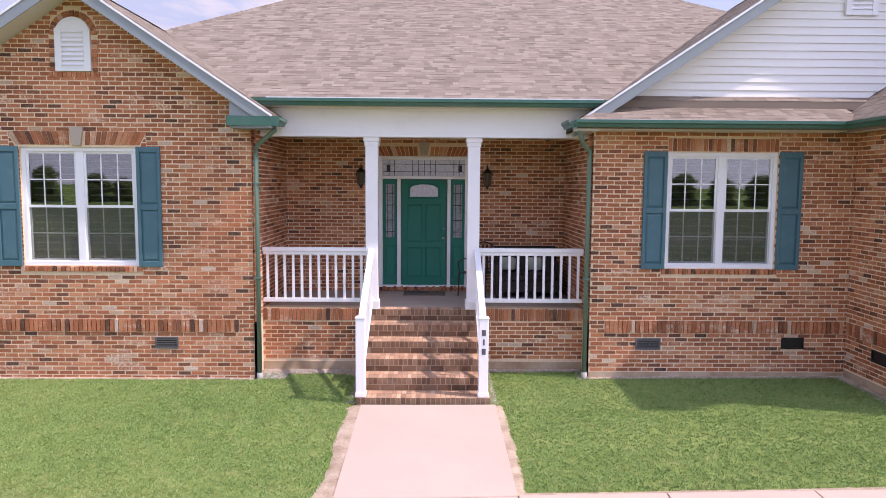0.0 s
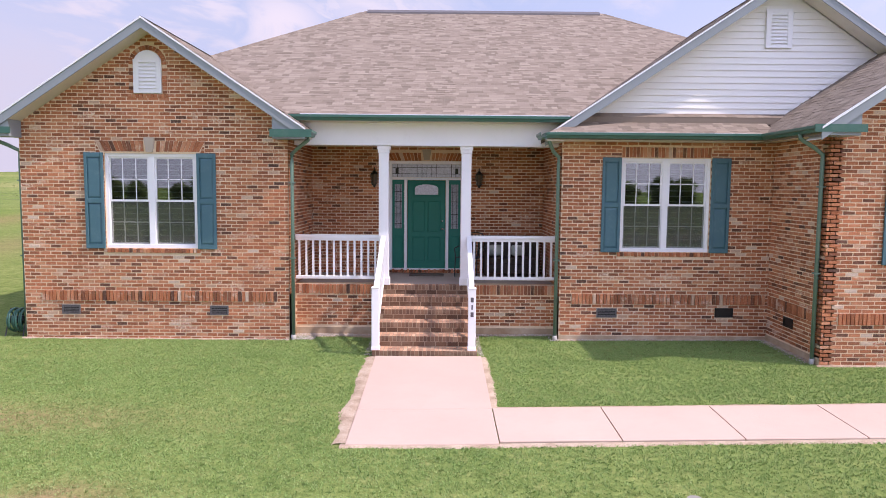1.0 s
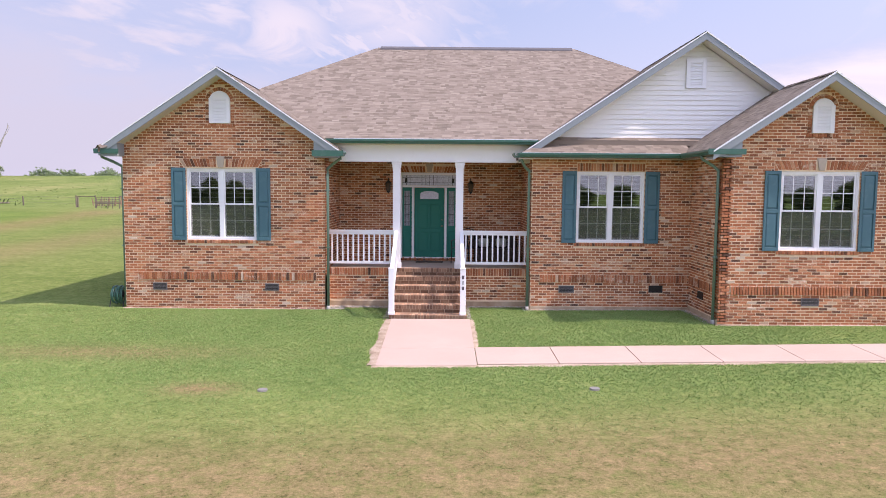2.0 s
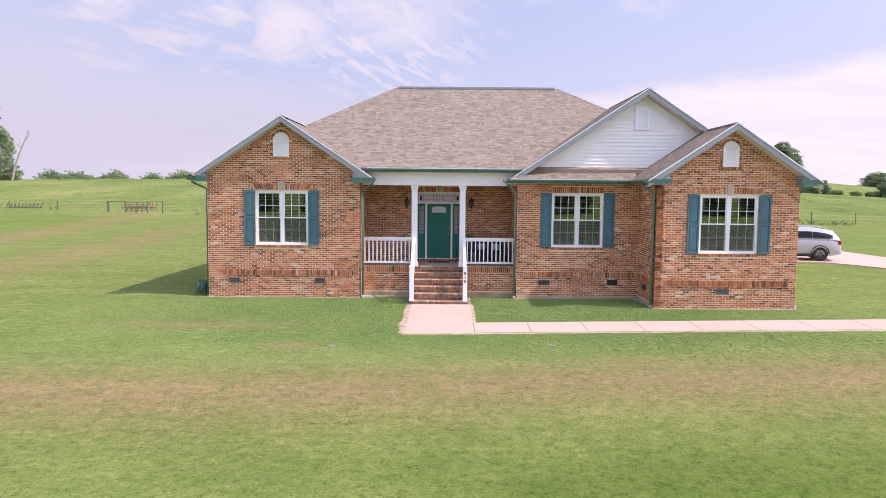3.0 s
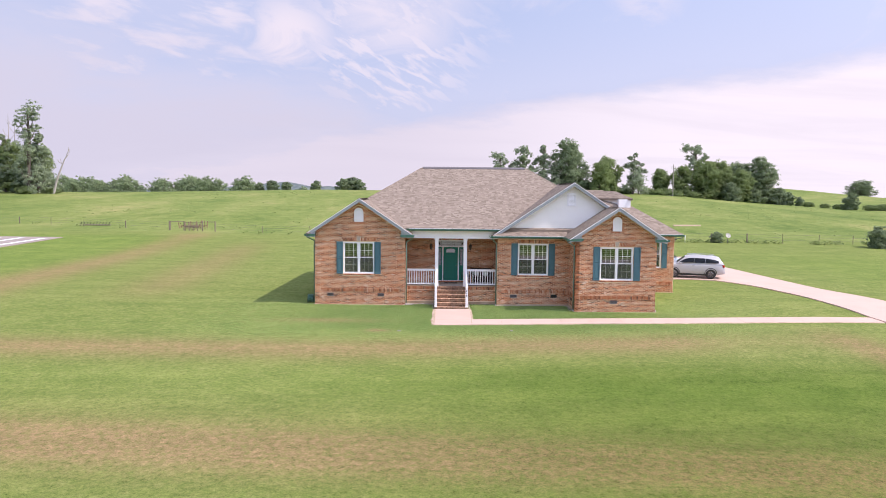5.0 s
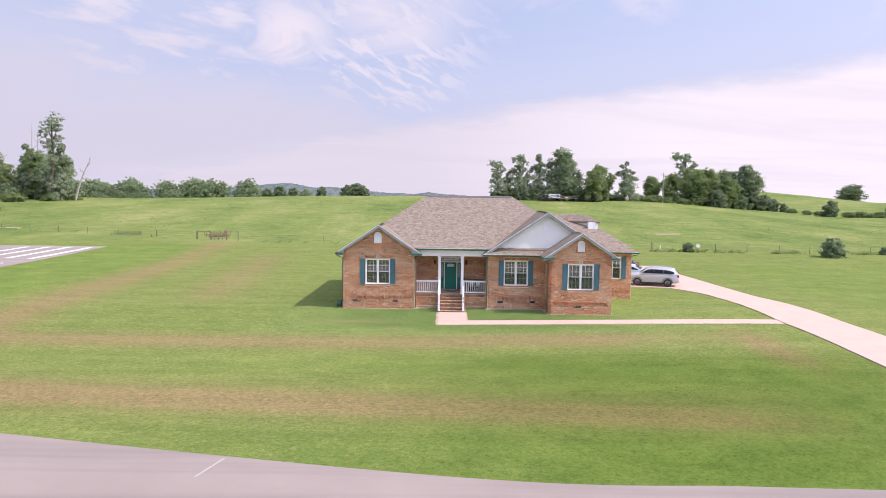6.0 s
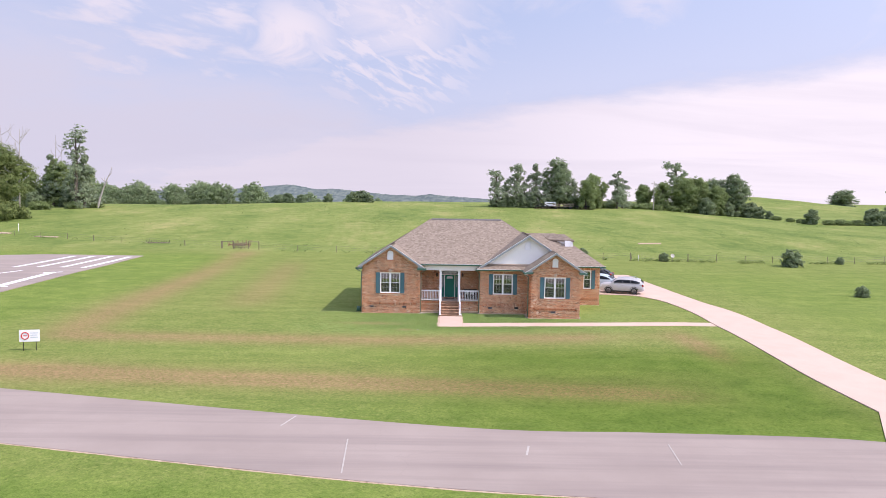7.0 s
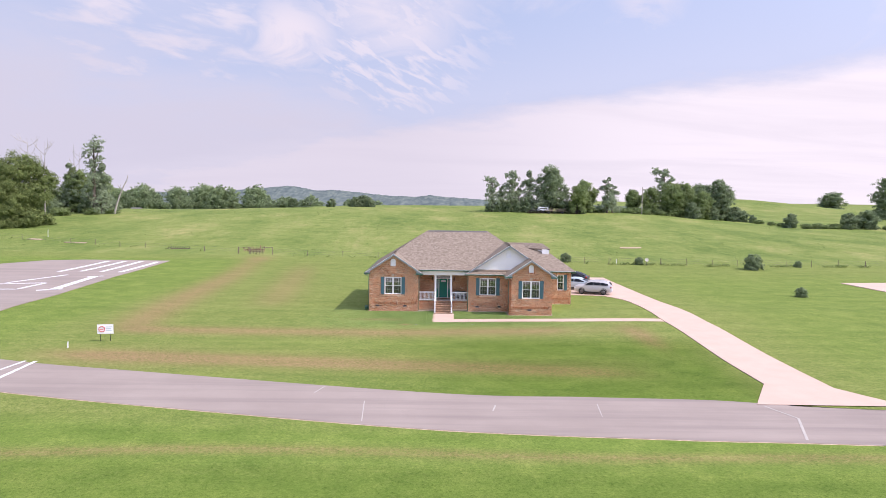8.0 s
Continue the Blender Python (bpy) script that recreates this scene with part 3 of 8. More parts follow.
def part(name, bm, mat, parent, label="", smooth=False, kind=""):
    me = bpy.data.meshes.new(name)
    bm.to_mesh(me)
    bm.free()
    return under(finish(name, me, mat, smooth), parent, label, kind)


def thing(name, label, category, at=(0, 0, 0), group="", kind=""):
    e = new(name)
    e.empty_display_size = 0.2
    e.location = at
    return tagged(e, label, category, group, kind)


def box(bm, x0, x1, y0, y1, z0, z1, bevel=0.0):
    vs = [bm.verts.new((x, y, z)) for x in (x0, x1) for y in (y0, y1) for z in (z0, z1)]
    fs = [bm.faces.new([vs[i] for i in q]) for q in ((0, 1, 3, 2), (4, 6, 7, 5), (0, 4, 5, 1), (2, 3, 7, 6), (0, 2, 6, 4), (1, 5, 7, 3))]
    if bevel:
        es = {e for f in fs for e in f.edges}
        bmesh.ops.bevel(bm, geom=list(es), offset=bevel, segments=1, affect="EDGES")
    return vs


def boxes(*list_of, bevel=0.0):
    bm = bmesh.new()
    for b in list_of:
        box(bm, *b, bevel=bevel)
    return bm


def prism(bm, outline, axis, a, b):
    """Extrude a closed outline of 2D points along an axis from a to b."""
    def at(p, s):
        return {"x": (s, p[0], p[1]), "y": (p[0], s, p[1]), "z": (p[0], p[1], s)}[axis]
    lo = [bm.verts.new(at(p, a)) for p in outline]
    hi = [bm.verts.new(at(p, b)) for p in outline]
    n = len(outline)
    fs = [bm.faces.new(lo[::-1]), bm.faces.new(hi)]
    fs += [bm.faces.new((lo[i], lo[(i + 1) % n], hi[(i + 1) % n], hi[i])) for i in range(n)]
    bmesh.ops.recalc_face_normals(bm, faces=fs)
    return fs


def tube(bm, points, radius, sides=8):
    """A round bar along points; radius is one number or one for each point."""
    pts = [Vector(p) for p in points]
    rad = radius if isinstance(radius, (list, tuple)) else [radius] * len(pts)
    rings = []
    for i, p in enumerate(pts):
        d = (pts[min(i + 1, len(pts) - 1)] - pts[max(i - 1, 0)]).normalized()
        a = d.cross(Vector((0, 0, 1)) if abs(d.z) < 0.9 else Vector((1, 0, 0))).normalized()
        b = d.cross(a)
        rings.append([bm.verts.new(p + rad[i] * (math.cos(2 * math.pi * k / sides) * a + math.sin(2 * math.pi * k / sides) * b)) for k in range(sides)])
    for r, q in zip(rings, rings[1:]):
        for k in range(sides):
            bm.faces.new((r[k], r[(k + 1) % sides], q[(k + 1) % sides], q[k]))
    bm.faces.new(rings[0][::-1])
    bm.faces.new(rings[-1])


def smooth(a, b, v):
    t = min(1.0, max(0.0, (v - a) / (b - a)))
    return t * t * (3 - 2 * t)

# ---------------------------------------------------------------- ground
def ground_z(x, y):
    if y > -1:
        z = 0.08
    elif y > -5.5:
        z = -0.055 + 0.135 * smooth(-5.5, -1, y)
    else:
        z = -0.055 - 0.215 * smooth(-5.5, -24, y) - 0.15 * smooth(-40, -75, y)
    z += 0.0185 * min(max(x, 0.0), 18.5) * smooth(-20, -6, y) * (1 - 0.6 * smooth(-4.2, -2.2, y) * smooth(17, 12, x)) * (1 - 0.6 * smooth(1, 9, y) * smooth(12, 17, x))
    z += 0.15 * math.exp(-((x - 12.6) / 1.9) ** 2 - ((y - 4.4) / 1.7) ** 2)
    z += 0.30 * smooth(-24, -41, x) * smooth(-22, -8, y)
    z += 0.85 * smooth(22, 70, y)
    if y > 60:
        k = 0.050 * (1 - 0.6 * smooth(50, 115, x))
        west = smooth(-10, -110, x)
        run = min(y, 185 - 38 * west) - 60
        z += k * run * smooth(60, 85, y)
        z -= 9.5 * smooth(250 - 80 * west, 560 - 80 * west, y)
    z += 12.6 * math.exp(-((x - 175) / (75 if x > 175 else 40)) ** 2 - ((y - 400) / 90) ** 2)
    z -= 10.0 * smooth(600, 1500, abs(y)) + 6.0 * smooth(300, 900, -y)
    return z


def wear_at(x, y):
    """Thin, browned grass: two bands along the road and one that runs back beside the house."""
    w = 0.92 * math.exp(-((y + 22.3 + 0.09 * x) / 1.6) ** 2) * smooth(-34, -24, x) * smooth(17, 9, x)
    mid = -10.7 + 1.0 * smooth(-6, 5, x) + 0.6 * smooth(6, 14, x)
    w += 0.85 * math.exp(-((y - mid) / 1.75) ** 2) * smooth(-31, -25, x) * (1 - 0.6 * smooth(9, 13, x)) * smooth(20, 16, x)
    w += 0.38 * math.exp(-((y + 21.0) / 3.4) ** 2) * smooth(-34, -24, x) * smooth(19, 13, x)
    w += 0.85 * math.exp(-((x + 29.2 + 0.07 * (y - 5)) / 2.3) ** 2) * smooth(-14, -7, y) * smooth(58, 48, y)
    w += 0.55 * math.exp(-((x + 19.0 + 0.10 * (y - 5)) / 2.4) ** 2) * smooth(-2, 8, y) * smooth(50, 30, y)
    w += 0.9 * math.exp(-((x - 17.6 + 0.10 * (y + 12)) / 1.2) ** 2 - ((y + 12.5) / 4.5) ** 2)
    w += 1.0 * math.exp(-((x + 3.45) / 0.62) ** 2 - ((y + 6.75) / 0.36) ** 2)
    w += 0.75 * math.exp(-((x + 6.0) / 2.6) ** 2 - ((y + 4.4) / 0.55) ** 2)
    w += 0.85 * math.exp(-((y + 39.4 + 0.02 * max(0.0, -12 - x) ** 1.6 + 0.25 * math.sin(x * 0.22)) / 0.75) ** 2)
    return min(1.0, w)


def clover_at(x, y):
    """Fine clover lawn close to the house front."""
    return smooth(-12.5, -6.0, y) * smooth(-16, -7, x) * smooth(19, 10, x) * smooth(3, 1, y)


def verge_at(x, y):
    """Lush uncut-looking grass across the road, beside the runway and beyond the driveway."""
    v = smooth(-33.5, -37.5, y + 0.06 * min(0.0, x + 10))
    v = max(v, 0.8 * smooth(-30.5, -36.0, x - 0.10 * (y - 5)) * smooth(50, 44, y))
    v = max(v, (0.35 + 0.65 * smooth(-8, 8, x)) * smooth(-24, -15, x) * smooth(-11.5, -16, y) * smooth(21.5, 19, x))
    return max(v, 0.6 * smooth(26, 34, x) * smooth(44, 24, y))


def deep_at(x, y):
    """Thicker, darker grass: the front lawn beside the driveway and past the track across the road."""
    d = smooth(-8, 7, x) * smooth(-10.5, -15, y) * smooth(-31, -28, y) * smooth(24, 20, x)
    return max(d, 0.45 * smooth(-40.3, -41.8, y) * smooth(-80, -60, y))


def field_at(x, y):
    edge = 58 + 5 * math.sin(x * 0.03) if x < 14 else 52
    return smooth(edge - 3, edge + 3, y)


def axis_steps(stops):
    out = []
    for a, b, s in stops:
        out += list(np.arange(a, b - 1e-6, s))
    return out + [stops[-1][1]]


def build_ground():
    xs = axis_steps([(-4400, -1200, 400), (-1200, -400, 100), (-400, -120, 20), (-120, -40, 4), (-40, -10, 0.7), (-10, 8, 0.25), (8, 30, 0.7), (30, 120, 4), (120, 400, 14), (400, 1200, 100), (1200, 4400, 400)])
    ys = axis_steps([(-4400, -1000, 400), (-1000, -240, 80), (-240, -80, 16), (-80, -42, 2), (-42, -10, 0.6), (-10, 0, 0.25), (0, 20, 0.6), (20, 70, 2), (70, 250, 6), (250, 600, 18), (600, 1400, 80), (1400, 4400, 400)])
    verts, wear, field, clover, verge, deep = [], [], [], [], [], []
    for y in ys:
        for x in xs:
            bump = 0.0
            if abs(x) < 400 and y < 600:
                bump = 0.05 * (smooth(62, 90, y)) * noise.noise(Vector((x * 0.12, y * 0.12, 0)))
            verts.append((x, y, ground_z(x, y) + bump))
            wear.append(wear_at(x, y))
            field.append(field_at(x, y))
            clover.append(clover_at(x, y))
            verge.append(verge_at(x, y))
            deep.append(deep_at(x, y))
    w = len(xs)
    faces = [(j * w + i, j * w + i + 1, (j + 1) * w + i + 1, (j + 1) * w + i) for j in range(len(ys) - 1) for i in range(w - 1)]
    ob = from_lists("ground", verts, faces, MAT["ground"], True)
    for key, values in (("wear", wear), ("field", field), ("clover", clover), ("verge", verge), ("deep", deep)):
        ob.data.attributes.new(key, "FLOAT", "POINT").data.foreach_set("value", values)
    return tagged(ob, "mown green lawn running back into rolling pasture", "lawn", kind="structure")


build_ground()


def ribbon(name, left, right, lift, mat, thick=0.08, across=6):
    """A paved strip between two edges (lists of (x, y)), following the ground, with a real side."""
    bm = bmesh.new()
    rows = []
    for a, b in zip(left, right):
        row = []
        for k in range(across + 1):
            x, y = a[0] + (b[0] - a[0]) * k / across, a[1] + (b[1] - a[1]) * k / across
            row.append(bm.verts.new((x, y, ground_z(x, y) + lift)))
        low = [bm.verts.new((*p, ground_z(*p) + lift - thick)) for p in (a, b)]
        rows.append([low[0]] + row + [low[1]])
    for r, q in zip(rows, rows[1:]):
        for k in range(len(r) - 1):
            bm.faces.new((r[k], r[k + 1], q[k + 1], q[k]))
    bmesh.ops.recalc_face_normals(bm, faces=bm.faces[:])
    me = bpy.data.meshes.new(name)
    bm.to_mesh(me)
    bm.free()
    return finish(name, me, mat)


def eased(points, n):
    """Points on a smooth line through the given ones."""
    out = []
    P = [points[0]] + list(points) + [points[-1]]
    for i in range(1, len(P) - 2):
        a, b, c, d = (np.array(P[i + k], float) for k in (-1, 0, 1, 2))
        for k in range(n):
            t = k / n
            out.append(tuple(0.5 * (2 * b + (c - a) * t + (2 * a - 5 * b + 4 * c - d) * t * t + (3 * b - a - 3 * c + d) * t ** 3)))
    return out + [tuple(points[-1])]


road_far = eased([(-120, 16), (-70, -4), (-45, -16.4), (-32, -21.9), (-20, -24.9), (0, -29.1), (9.0, -29.5), (16.2, -29.75), (20.0, -30.35), (26.4, -31.3), (60, -33.0), (160, -37)], 12)
road_near = eased([(-124, 9), (-74, -11), (-47, -24), (-27, -30.1), (-14, -33.2), (0, -36.0), (12.3, -37.0), (22.7, -37.4), (60, -39.4), (160, -43)], 12)
tagged(ribbon("road", road_far, road_near, 0.035, MAT["asphalt"]), "old grey asphalt road with faint cracks", "road", kind="structure")

def level(points, ys):
    """x of a line at each of the given y."""
    p = sorted((b, a) for a, b in points)
    return [(float(np.interp(y, [q[0] for q in p], [q[1] for q in p])), float(y)) for y in ys]


def set_back(points):
    return [(x, y + 1.3 * smooth(1, 9, y)) for x, y in points]


drive_ys = sorted({-30.6, -29.6, -28.0, -26.6, -25.75, 29.4, 10.6, 11.2, 11.4, *np.arange(-25, 10.5, 1.5), *np.arange(12, 29, 2.0)})
drive_left = level([(19.2, -30.6), (19.55, -29.9), (21.74, -25.75), (21.6, -16), (21.25, -5.0), (21.2, 3.0), (21.15, 6.8), (20.6, 8.6), (19.3, 10.6), (17.4, 11.3), (14.4, 11.45), (14.5, 24), (15, 29.4)], drive_ys)
drive_right = level([(29.4, -30.6), (27.6, -29.5), (25.95, -26.6), (25.85, -20.0), (25.5, -12.0), (25.3, -4.0), (25.0, 2.0), (24.65, 8.0), (24.25, 13), (23.9, 19.0), (23.55, 24.0), (23.2, 29.4)], drive_ys)
tagged(ribbon("driveway", set_back(drive_left), set_back(drive_right), 0.055, MAT["concrete"]), "pale pinkish concrete driveway curving behind the house", "driveway", kind="structure")

runway_ys = [*range(-60, -24, 4), *range(-24, 36, 2), 36.5, 38, 39.5, 41.5, 43.2]
runway_out = level([(-98, -60), (-90, -20), (-82, 10), (-69.2, 36.5), (-65.0, 41.5), (-59.5, 43.2)], runway_ys)
runway_in = level([(-39.5, -60), (-42.6, -20), (-43.2, -4), (-43.4, 6), (-45.2, 24), (-45.3, 43.2)], runway_ys)
tagged(ribbon("runway", runway_out, runway_in, 0.06, MAT["asphalt"], across=24), "grey asphalt runway end with white stripes", "runway", kind="structure")


def flat_mark(name, quad, lift, label, mat):
    """A thin painted shape lying on the pavement."""
    bm = bmesh.new()
    n = 8
    rows = []
    for i in range(n + 1):
        t = i / n
        a = [quad[0][k] + (quad[3][k] - quad[0][k]) * t for k in (0, 1)]
        b = [quad[1][k] + (quad[2][k] - quad[1][k]) * t for k in (0, 1)]
        rows.append([bm.verts.new((*p, ground_z(*p) + lift)) for p in (a, b)])
    for r, q in zip(rows, rows[1:]):
        bm.faces.new((r[0], r[1], q[1], q[0]))
    bmesh.ops.recalc_face_normals(bm, faces=bm.faces[:])
    me = bpy.data.meshes.new(name)
    bm.to_mesh(me)
    bm.free()
    return tagged(finish(name, me, mat), label, "painted line", kind="structure")


def stripe(x0, y0, x1, y1, width, lift=0.08, label="worn white stripe painted on the runway", paint="roadpaint"):
    d = Vector((x1 - x0, y1 - y0)).normalized()
    s = Vector((-d.y, d.x)) * width / 2
    flat_mark("painted_line", [(x0 + s.x, y0 + s.y), (x0 - s.x, y0 - s.y), (x1 - s.x, y1 - s.y), (x1 + s.x, y1 + s.y)], lift, label, MAT[paint])


for a, b in (((-55.3, 28.0), (-54.6, 41.4)), ((-52.5, 28.6), (-51.9, 41.6)), ((-49.5, 28.6), (-49.3, 41.8)), ((-46.7, 28.3), (-46.5, 41.4))):
    stripe(*a, *b, 0.72)
# large painted characters at the threshold
stripe(-46.1, 9.9, -47.7, 23.6, 0.95)
stripe(-47.5, 9.0, -45.2, 10.6, 0.75)
stripe(-48.5, 22.7, -46.8, 23.8, 0.55)
stripe(-54.9, 15.4, -52.2, 24.6, 0.55)
stripe(-56.6, 13.7, -50.3, 15.8, 0.55)
stripe(-54.6, 9.4, -50.0, 9.8, 0.55)
stripe(-50.25, 9.7, -50.15, 15.6, 0.55)
stripe(-29.2, -22.4, -28.9, -27.3, 0.30, 0.05, "white line painted across the road")
stripe(-30.0, -22.3, -30.3, -26.6, 0.22, 0.05, "white line painted across the road")


for x0, y0, x1, y1, w_ in ((19.5, -30.9, 20.4, -33.2, 0.10), (20.4, -33.2, 19.1, -36.8, 0.14), (-7.3, -27.9, -7.7, -29.4, 0.08), (-4.4, -31.0, -4.1, -34.8, 0.06), (3.4, -31.5, 3.2, -32.6, 0.09), (9.5, -31.0, 9.3, -33.4, 0.05)):
    stripe(x0, y0, x1, y1, w_, 0.046, "pale filled crack across the road", "crackfill")


# the walk: one wide slab apron at the steps and a line of slabs to the driveway
def slab(x0, x1, y0, y1, parent):
    bm = bmesh.new()
    vs = []
    lift = 0.03
    nx = max(1, int((x1 - x0) / 0.5))
    for i in range(nx + 1):
        x = x0 + (x1 - x0) * i / nx
        row = []
        for y, dz, inset in ((y0, -0.10, 0), (y0, lift - 0.008, 0), (y0 + 0.008, lift, 0), (y1 - 0.008, lift, 0), (y1, lift - 0.008, 0), (y1, -0.10, 0)):
            row.append(bm.verts.new((x, y, ground_z(x, y) + dz)))
        vs.append(row)
    for r, q in zip(vs, vs[1:]):
        for k in range(5):
            bm.faces.new((r[k], q[k], q[k + 1], r[k + 1]))
    bm.faces.new(vs[0]); bm.faces.new(vs[-1][::-1])
    bmesh.ops.recalc_face_normals(bm, faces=bm.faces[:])
    return part("slab", bm, MAT["concrete"], parent)


walkway = thing("pavement", "pinkish concrete walk of separate slabs leading to brick steps", "walkway", (0, -3.3, 0), kind="structure")
slab(-0.79, 1.045, -4.02, -1.36, walkway)
slab(-0.79, 1.045, -5.27, -4.035, walkway)
sx = 1.06
while sx < 21.1:
    slab(sx, min(sx + 1.467, 21.22), -5.2, -4.0, walkway)
    sx += 1.485


def soil_strip(name, line, width, seed, label):
    """Bare soil along a paved edge with a ragged outer side."""
    rnd = random.Random(seed)
    pts = []
    for a, b in zip(line, line[1:]):
        n = max(1, int(math.dist(a, b) / 0.08))
        pts += [(a[0] + (b[0] - a[0]) * i / n, a[1] + (b[1] - a[1]) * i / n, (b[1] - a[1]) / math.dist(a, b), -(b[0] - a[0]) / math.dist(a, b)) for i in range(n)]
    bm = bmesh.new()
    prev = None
    for i, (x, y, nx, ny) in enumerate(pts):
        w = width * (0.62 + 0.36 * noise.noise(Vector((x * 1.1 + seed, y * 1.1, 0))) + 0.28 * abs(noise.noise(Vector((x * 6, y * 6, seed)))) + 0.12 * rnd.random())
        w = max(0.02, w)
        row = [bm.verts.new((x + nx * o, y + ny * o, ground_z(x + nx * o, y + ny * o) + h)) for o, h in ((-0.03, 0.016), (w * 0.6, 0.02), (w, -0.004))]
        if prev:
            bm.faces.new((prev[0], row[0], row[1], prev[1])); bm.faces.new((prev[1], row[1], row[2], prev[2]))
        prev = row
    bmesh.ops.recalc_face_normals(bm, faces=bm.faces[:])
    for f in bm.faces:
        if f.normal.z < 0:
            f.normal_flip()
    me = bpy.data.meshes.new(name)
    bm.to_mesh(me)
    bm.free()
    return tagged(finish(name, me, MAT["soil"], True), label, "bare soil", kind="structure")


soil_strip("soil_edge", [(-0.79, -5.3), (-0.79, -1.36)][::-1], 0.26, 1, "bare dry soil along the walk")
soil_strip("soil_edge", [(1.04, -4.0), (1.04, -1.3)], 0.17, 2, "bare dry soil along the walk")
soil_strip("soil_edge", [(21.3, -4.0), (1.04, -4.0)], 0.11, 3, "bare dry soil along the walk")
soil_strip("soil_edge", [(-0.86, -5.27), (21.3, -5.2)], 0.10, 4, "bare dry soil along the walk")
soil_strip("soil_edge", [p for p in road_near if -34 < p[0] < 24], 0.10, 11, "thin pale soil along the edge of the road")
soil_strip("soil_edge", [p for p in road_far if -34 < p[0] < 18][::-1], 0.07, 12, "thin pale soil along the edge of the road")
soil_strip("soil_edge", [(-7.7, -0.01), (-2.5, -0.01)], 0.07, 5, "pale gravel and soil at the foot of the wall")
soil_strip("soil_edge", [(-2.55, 0.54), (-0.9, 0.54)], 0.42, 6, "pale gravel and soil at the foot of the wall")
soil_strip("soil_edge", [(0.9, 0.54), (2.6, 0.54)], 0.26, 7, "pale gravel and soil at the foot of the wall")
soil_strip("soil_edge", [(2.6, 0.05), (6.65, 0.05)], 0.10, 8, "pale gravel and soil at the foot of the wall")
soil_strip("soil_edge", [(6.64, 0.05), (6.64, -1.9)], 0.16, 9, "pale gravel and soil at the foot of the wall")
soil_strip("soil_edge", [(6.6, -1.91), (11.1, -1.91)], 0.06, 10, "pale gravel and soil at the foot of the wall")


def gravel(name, patches, seed, label):
    """Small pale stones lying on the soil, one object."""
    rng = np.random.default_rng(seed)
    V, F = [], []
    for x0, x1, y0, y1, count in patches:
        for i in range(count):
            x, y = rng.uniform(x0, x1), rng.uniform(y0, y1)
            r = rng.uniform(0.004, 0.011)
            z = ground_z(x, y) + 0.020
            o = len(V)
            j = rng.uniform(0.7, 1.3, 6)
            V += [(x + r * j[0], y, z), (x, y + r * j[1], z), (x - r * j[2], y, z), (x, y - r * j[3], z), (x + r * 0.2, y, z + r * 0.7 * j[4]), (x, y, z - r)]
            F += [(o + a, o + (a + 1) % 4, o + 4) for a in range(4)] + [(o + (a + 1) % 4, o + a, o + 5) for a in range(4)]
    return tagged(from_lists(name, V, F, MAT["gravel"]), label, "gravel", kind="stuff")


gravel("gravel", [(-2.5, -0.95, 0.28, 0.52, 1100), (-2.5, -2.1, -0.05, 0.30, 500), (1.05, 2.55, 0.36, 0.52, 600), (1.0, 1.09, -1.3, 0.4, 300), (-1.0, -0.88, -1.3, 0.3, 260),
                  (2.45, 2.66, -0.1, 0.4, 120), (6.42, 6.62, -1.8, 0.0, 300), (-3.4, -2.6, -0.08, -0.02, 160), (2.8, 6.6, -0.06, 0.03, 800)], 5,
       "pale gravel scattered along the foot of the house")


def hills(name, y, x0, x1, profile, seed, label):
    """A far wooded ridge as a solid rolling form."""
    bm = bmesh.new()
    rows = []
    n = 900
    for i in range(n + 1):
        x = x0 + (x1 - x0) * i / n
        h = float(np.interp(x, [p[0] for p in profile], [p[1] for p in profile]))
        h += 1.2 * noise.noise(Vector((x * 0.012, seed, 0))) + 2.0 * noise.noise(Vector((x * 0.05, seed, 3))) + 2.6 * abs(noise.noise(Vector((x * 0.11, seed, 5))))
        rows.append([bm.verts.new((x, y + d, -30 + (h + 30) * f)) for d, f in ((-260, 0.0), (-150, 0.5), (-60, 0.88), (0, 1.0), (200, 0.3), (300, 0.0))])
    for r, q in zip(rows, rows[1:]):
        for k in range(5):
            bm.faces.new((r[k], q[k], q[k + 1], r[k + 1]))
    me = bpy.data.meshes.new(name)
    bm.to_mesh(me)
    bm.free()
    return tagged(finish(name, me, MAT["hill"], True), label, "hill", kind="structure")


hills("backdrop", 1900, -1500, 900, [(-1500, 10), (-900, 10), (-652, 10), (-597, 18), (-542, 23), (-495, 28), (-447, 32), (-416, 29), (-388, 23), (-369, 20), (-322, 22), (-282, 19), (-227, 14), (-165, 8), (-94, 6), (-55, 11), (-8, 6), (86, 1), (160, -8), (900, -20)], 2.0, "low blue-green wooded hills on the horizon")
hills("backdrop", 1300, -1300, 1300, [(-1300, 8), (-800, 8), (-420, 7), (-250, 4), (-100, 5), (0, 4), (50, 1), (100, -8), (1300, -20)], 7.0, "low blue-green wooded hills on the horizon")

# ---------------------------------------------------------------- house
COURSE, BRICK, JOINT = 0.0677, 0.2032, 0.0145
PORCH_Z, BACK_Y = 1.10, 2.50
EAVE_Z = 3.90

house = thing("house", "single-storey red-brown brick house with brown shingle roof and white porch", "house", (0, 0, 0))


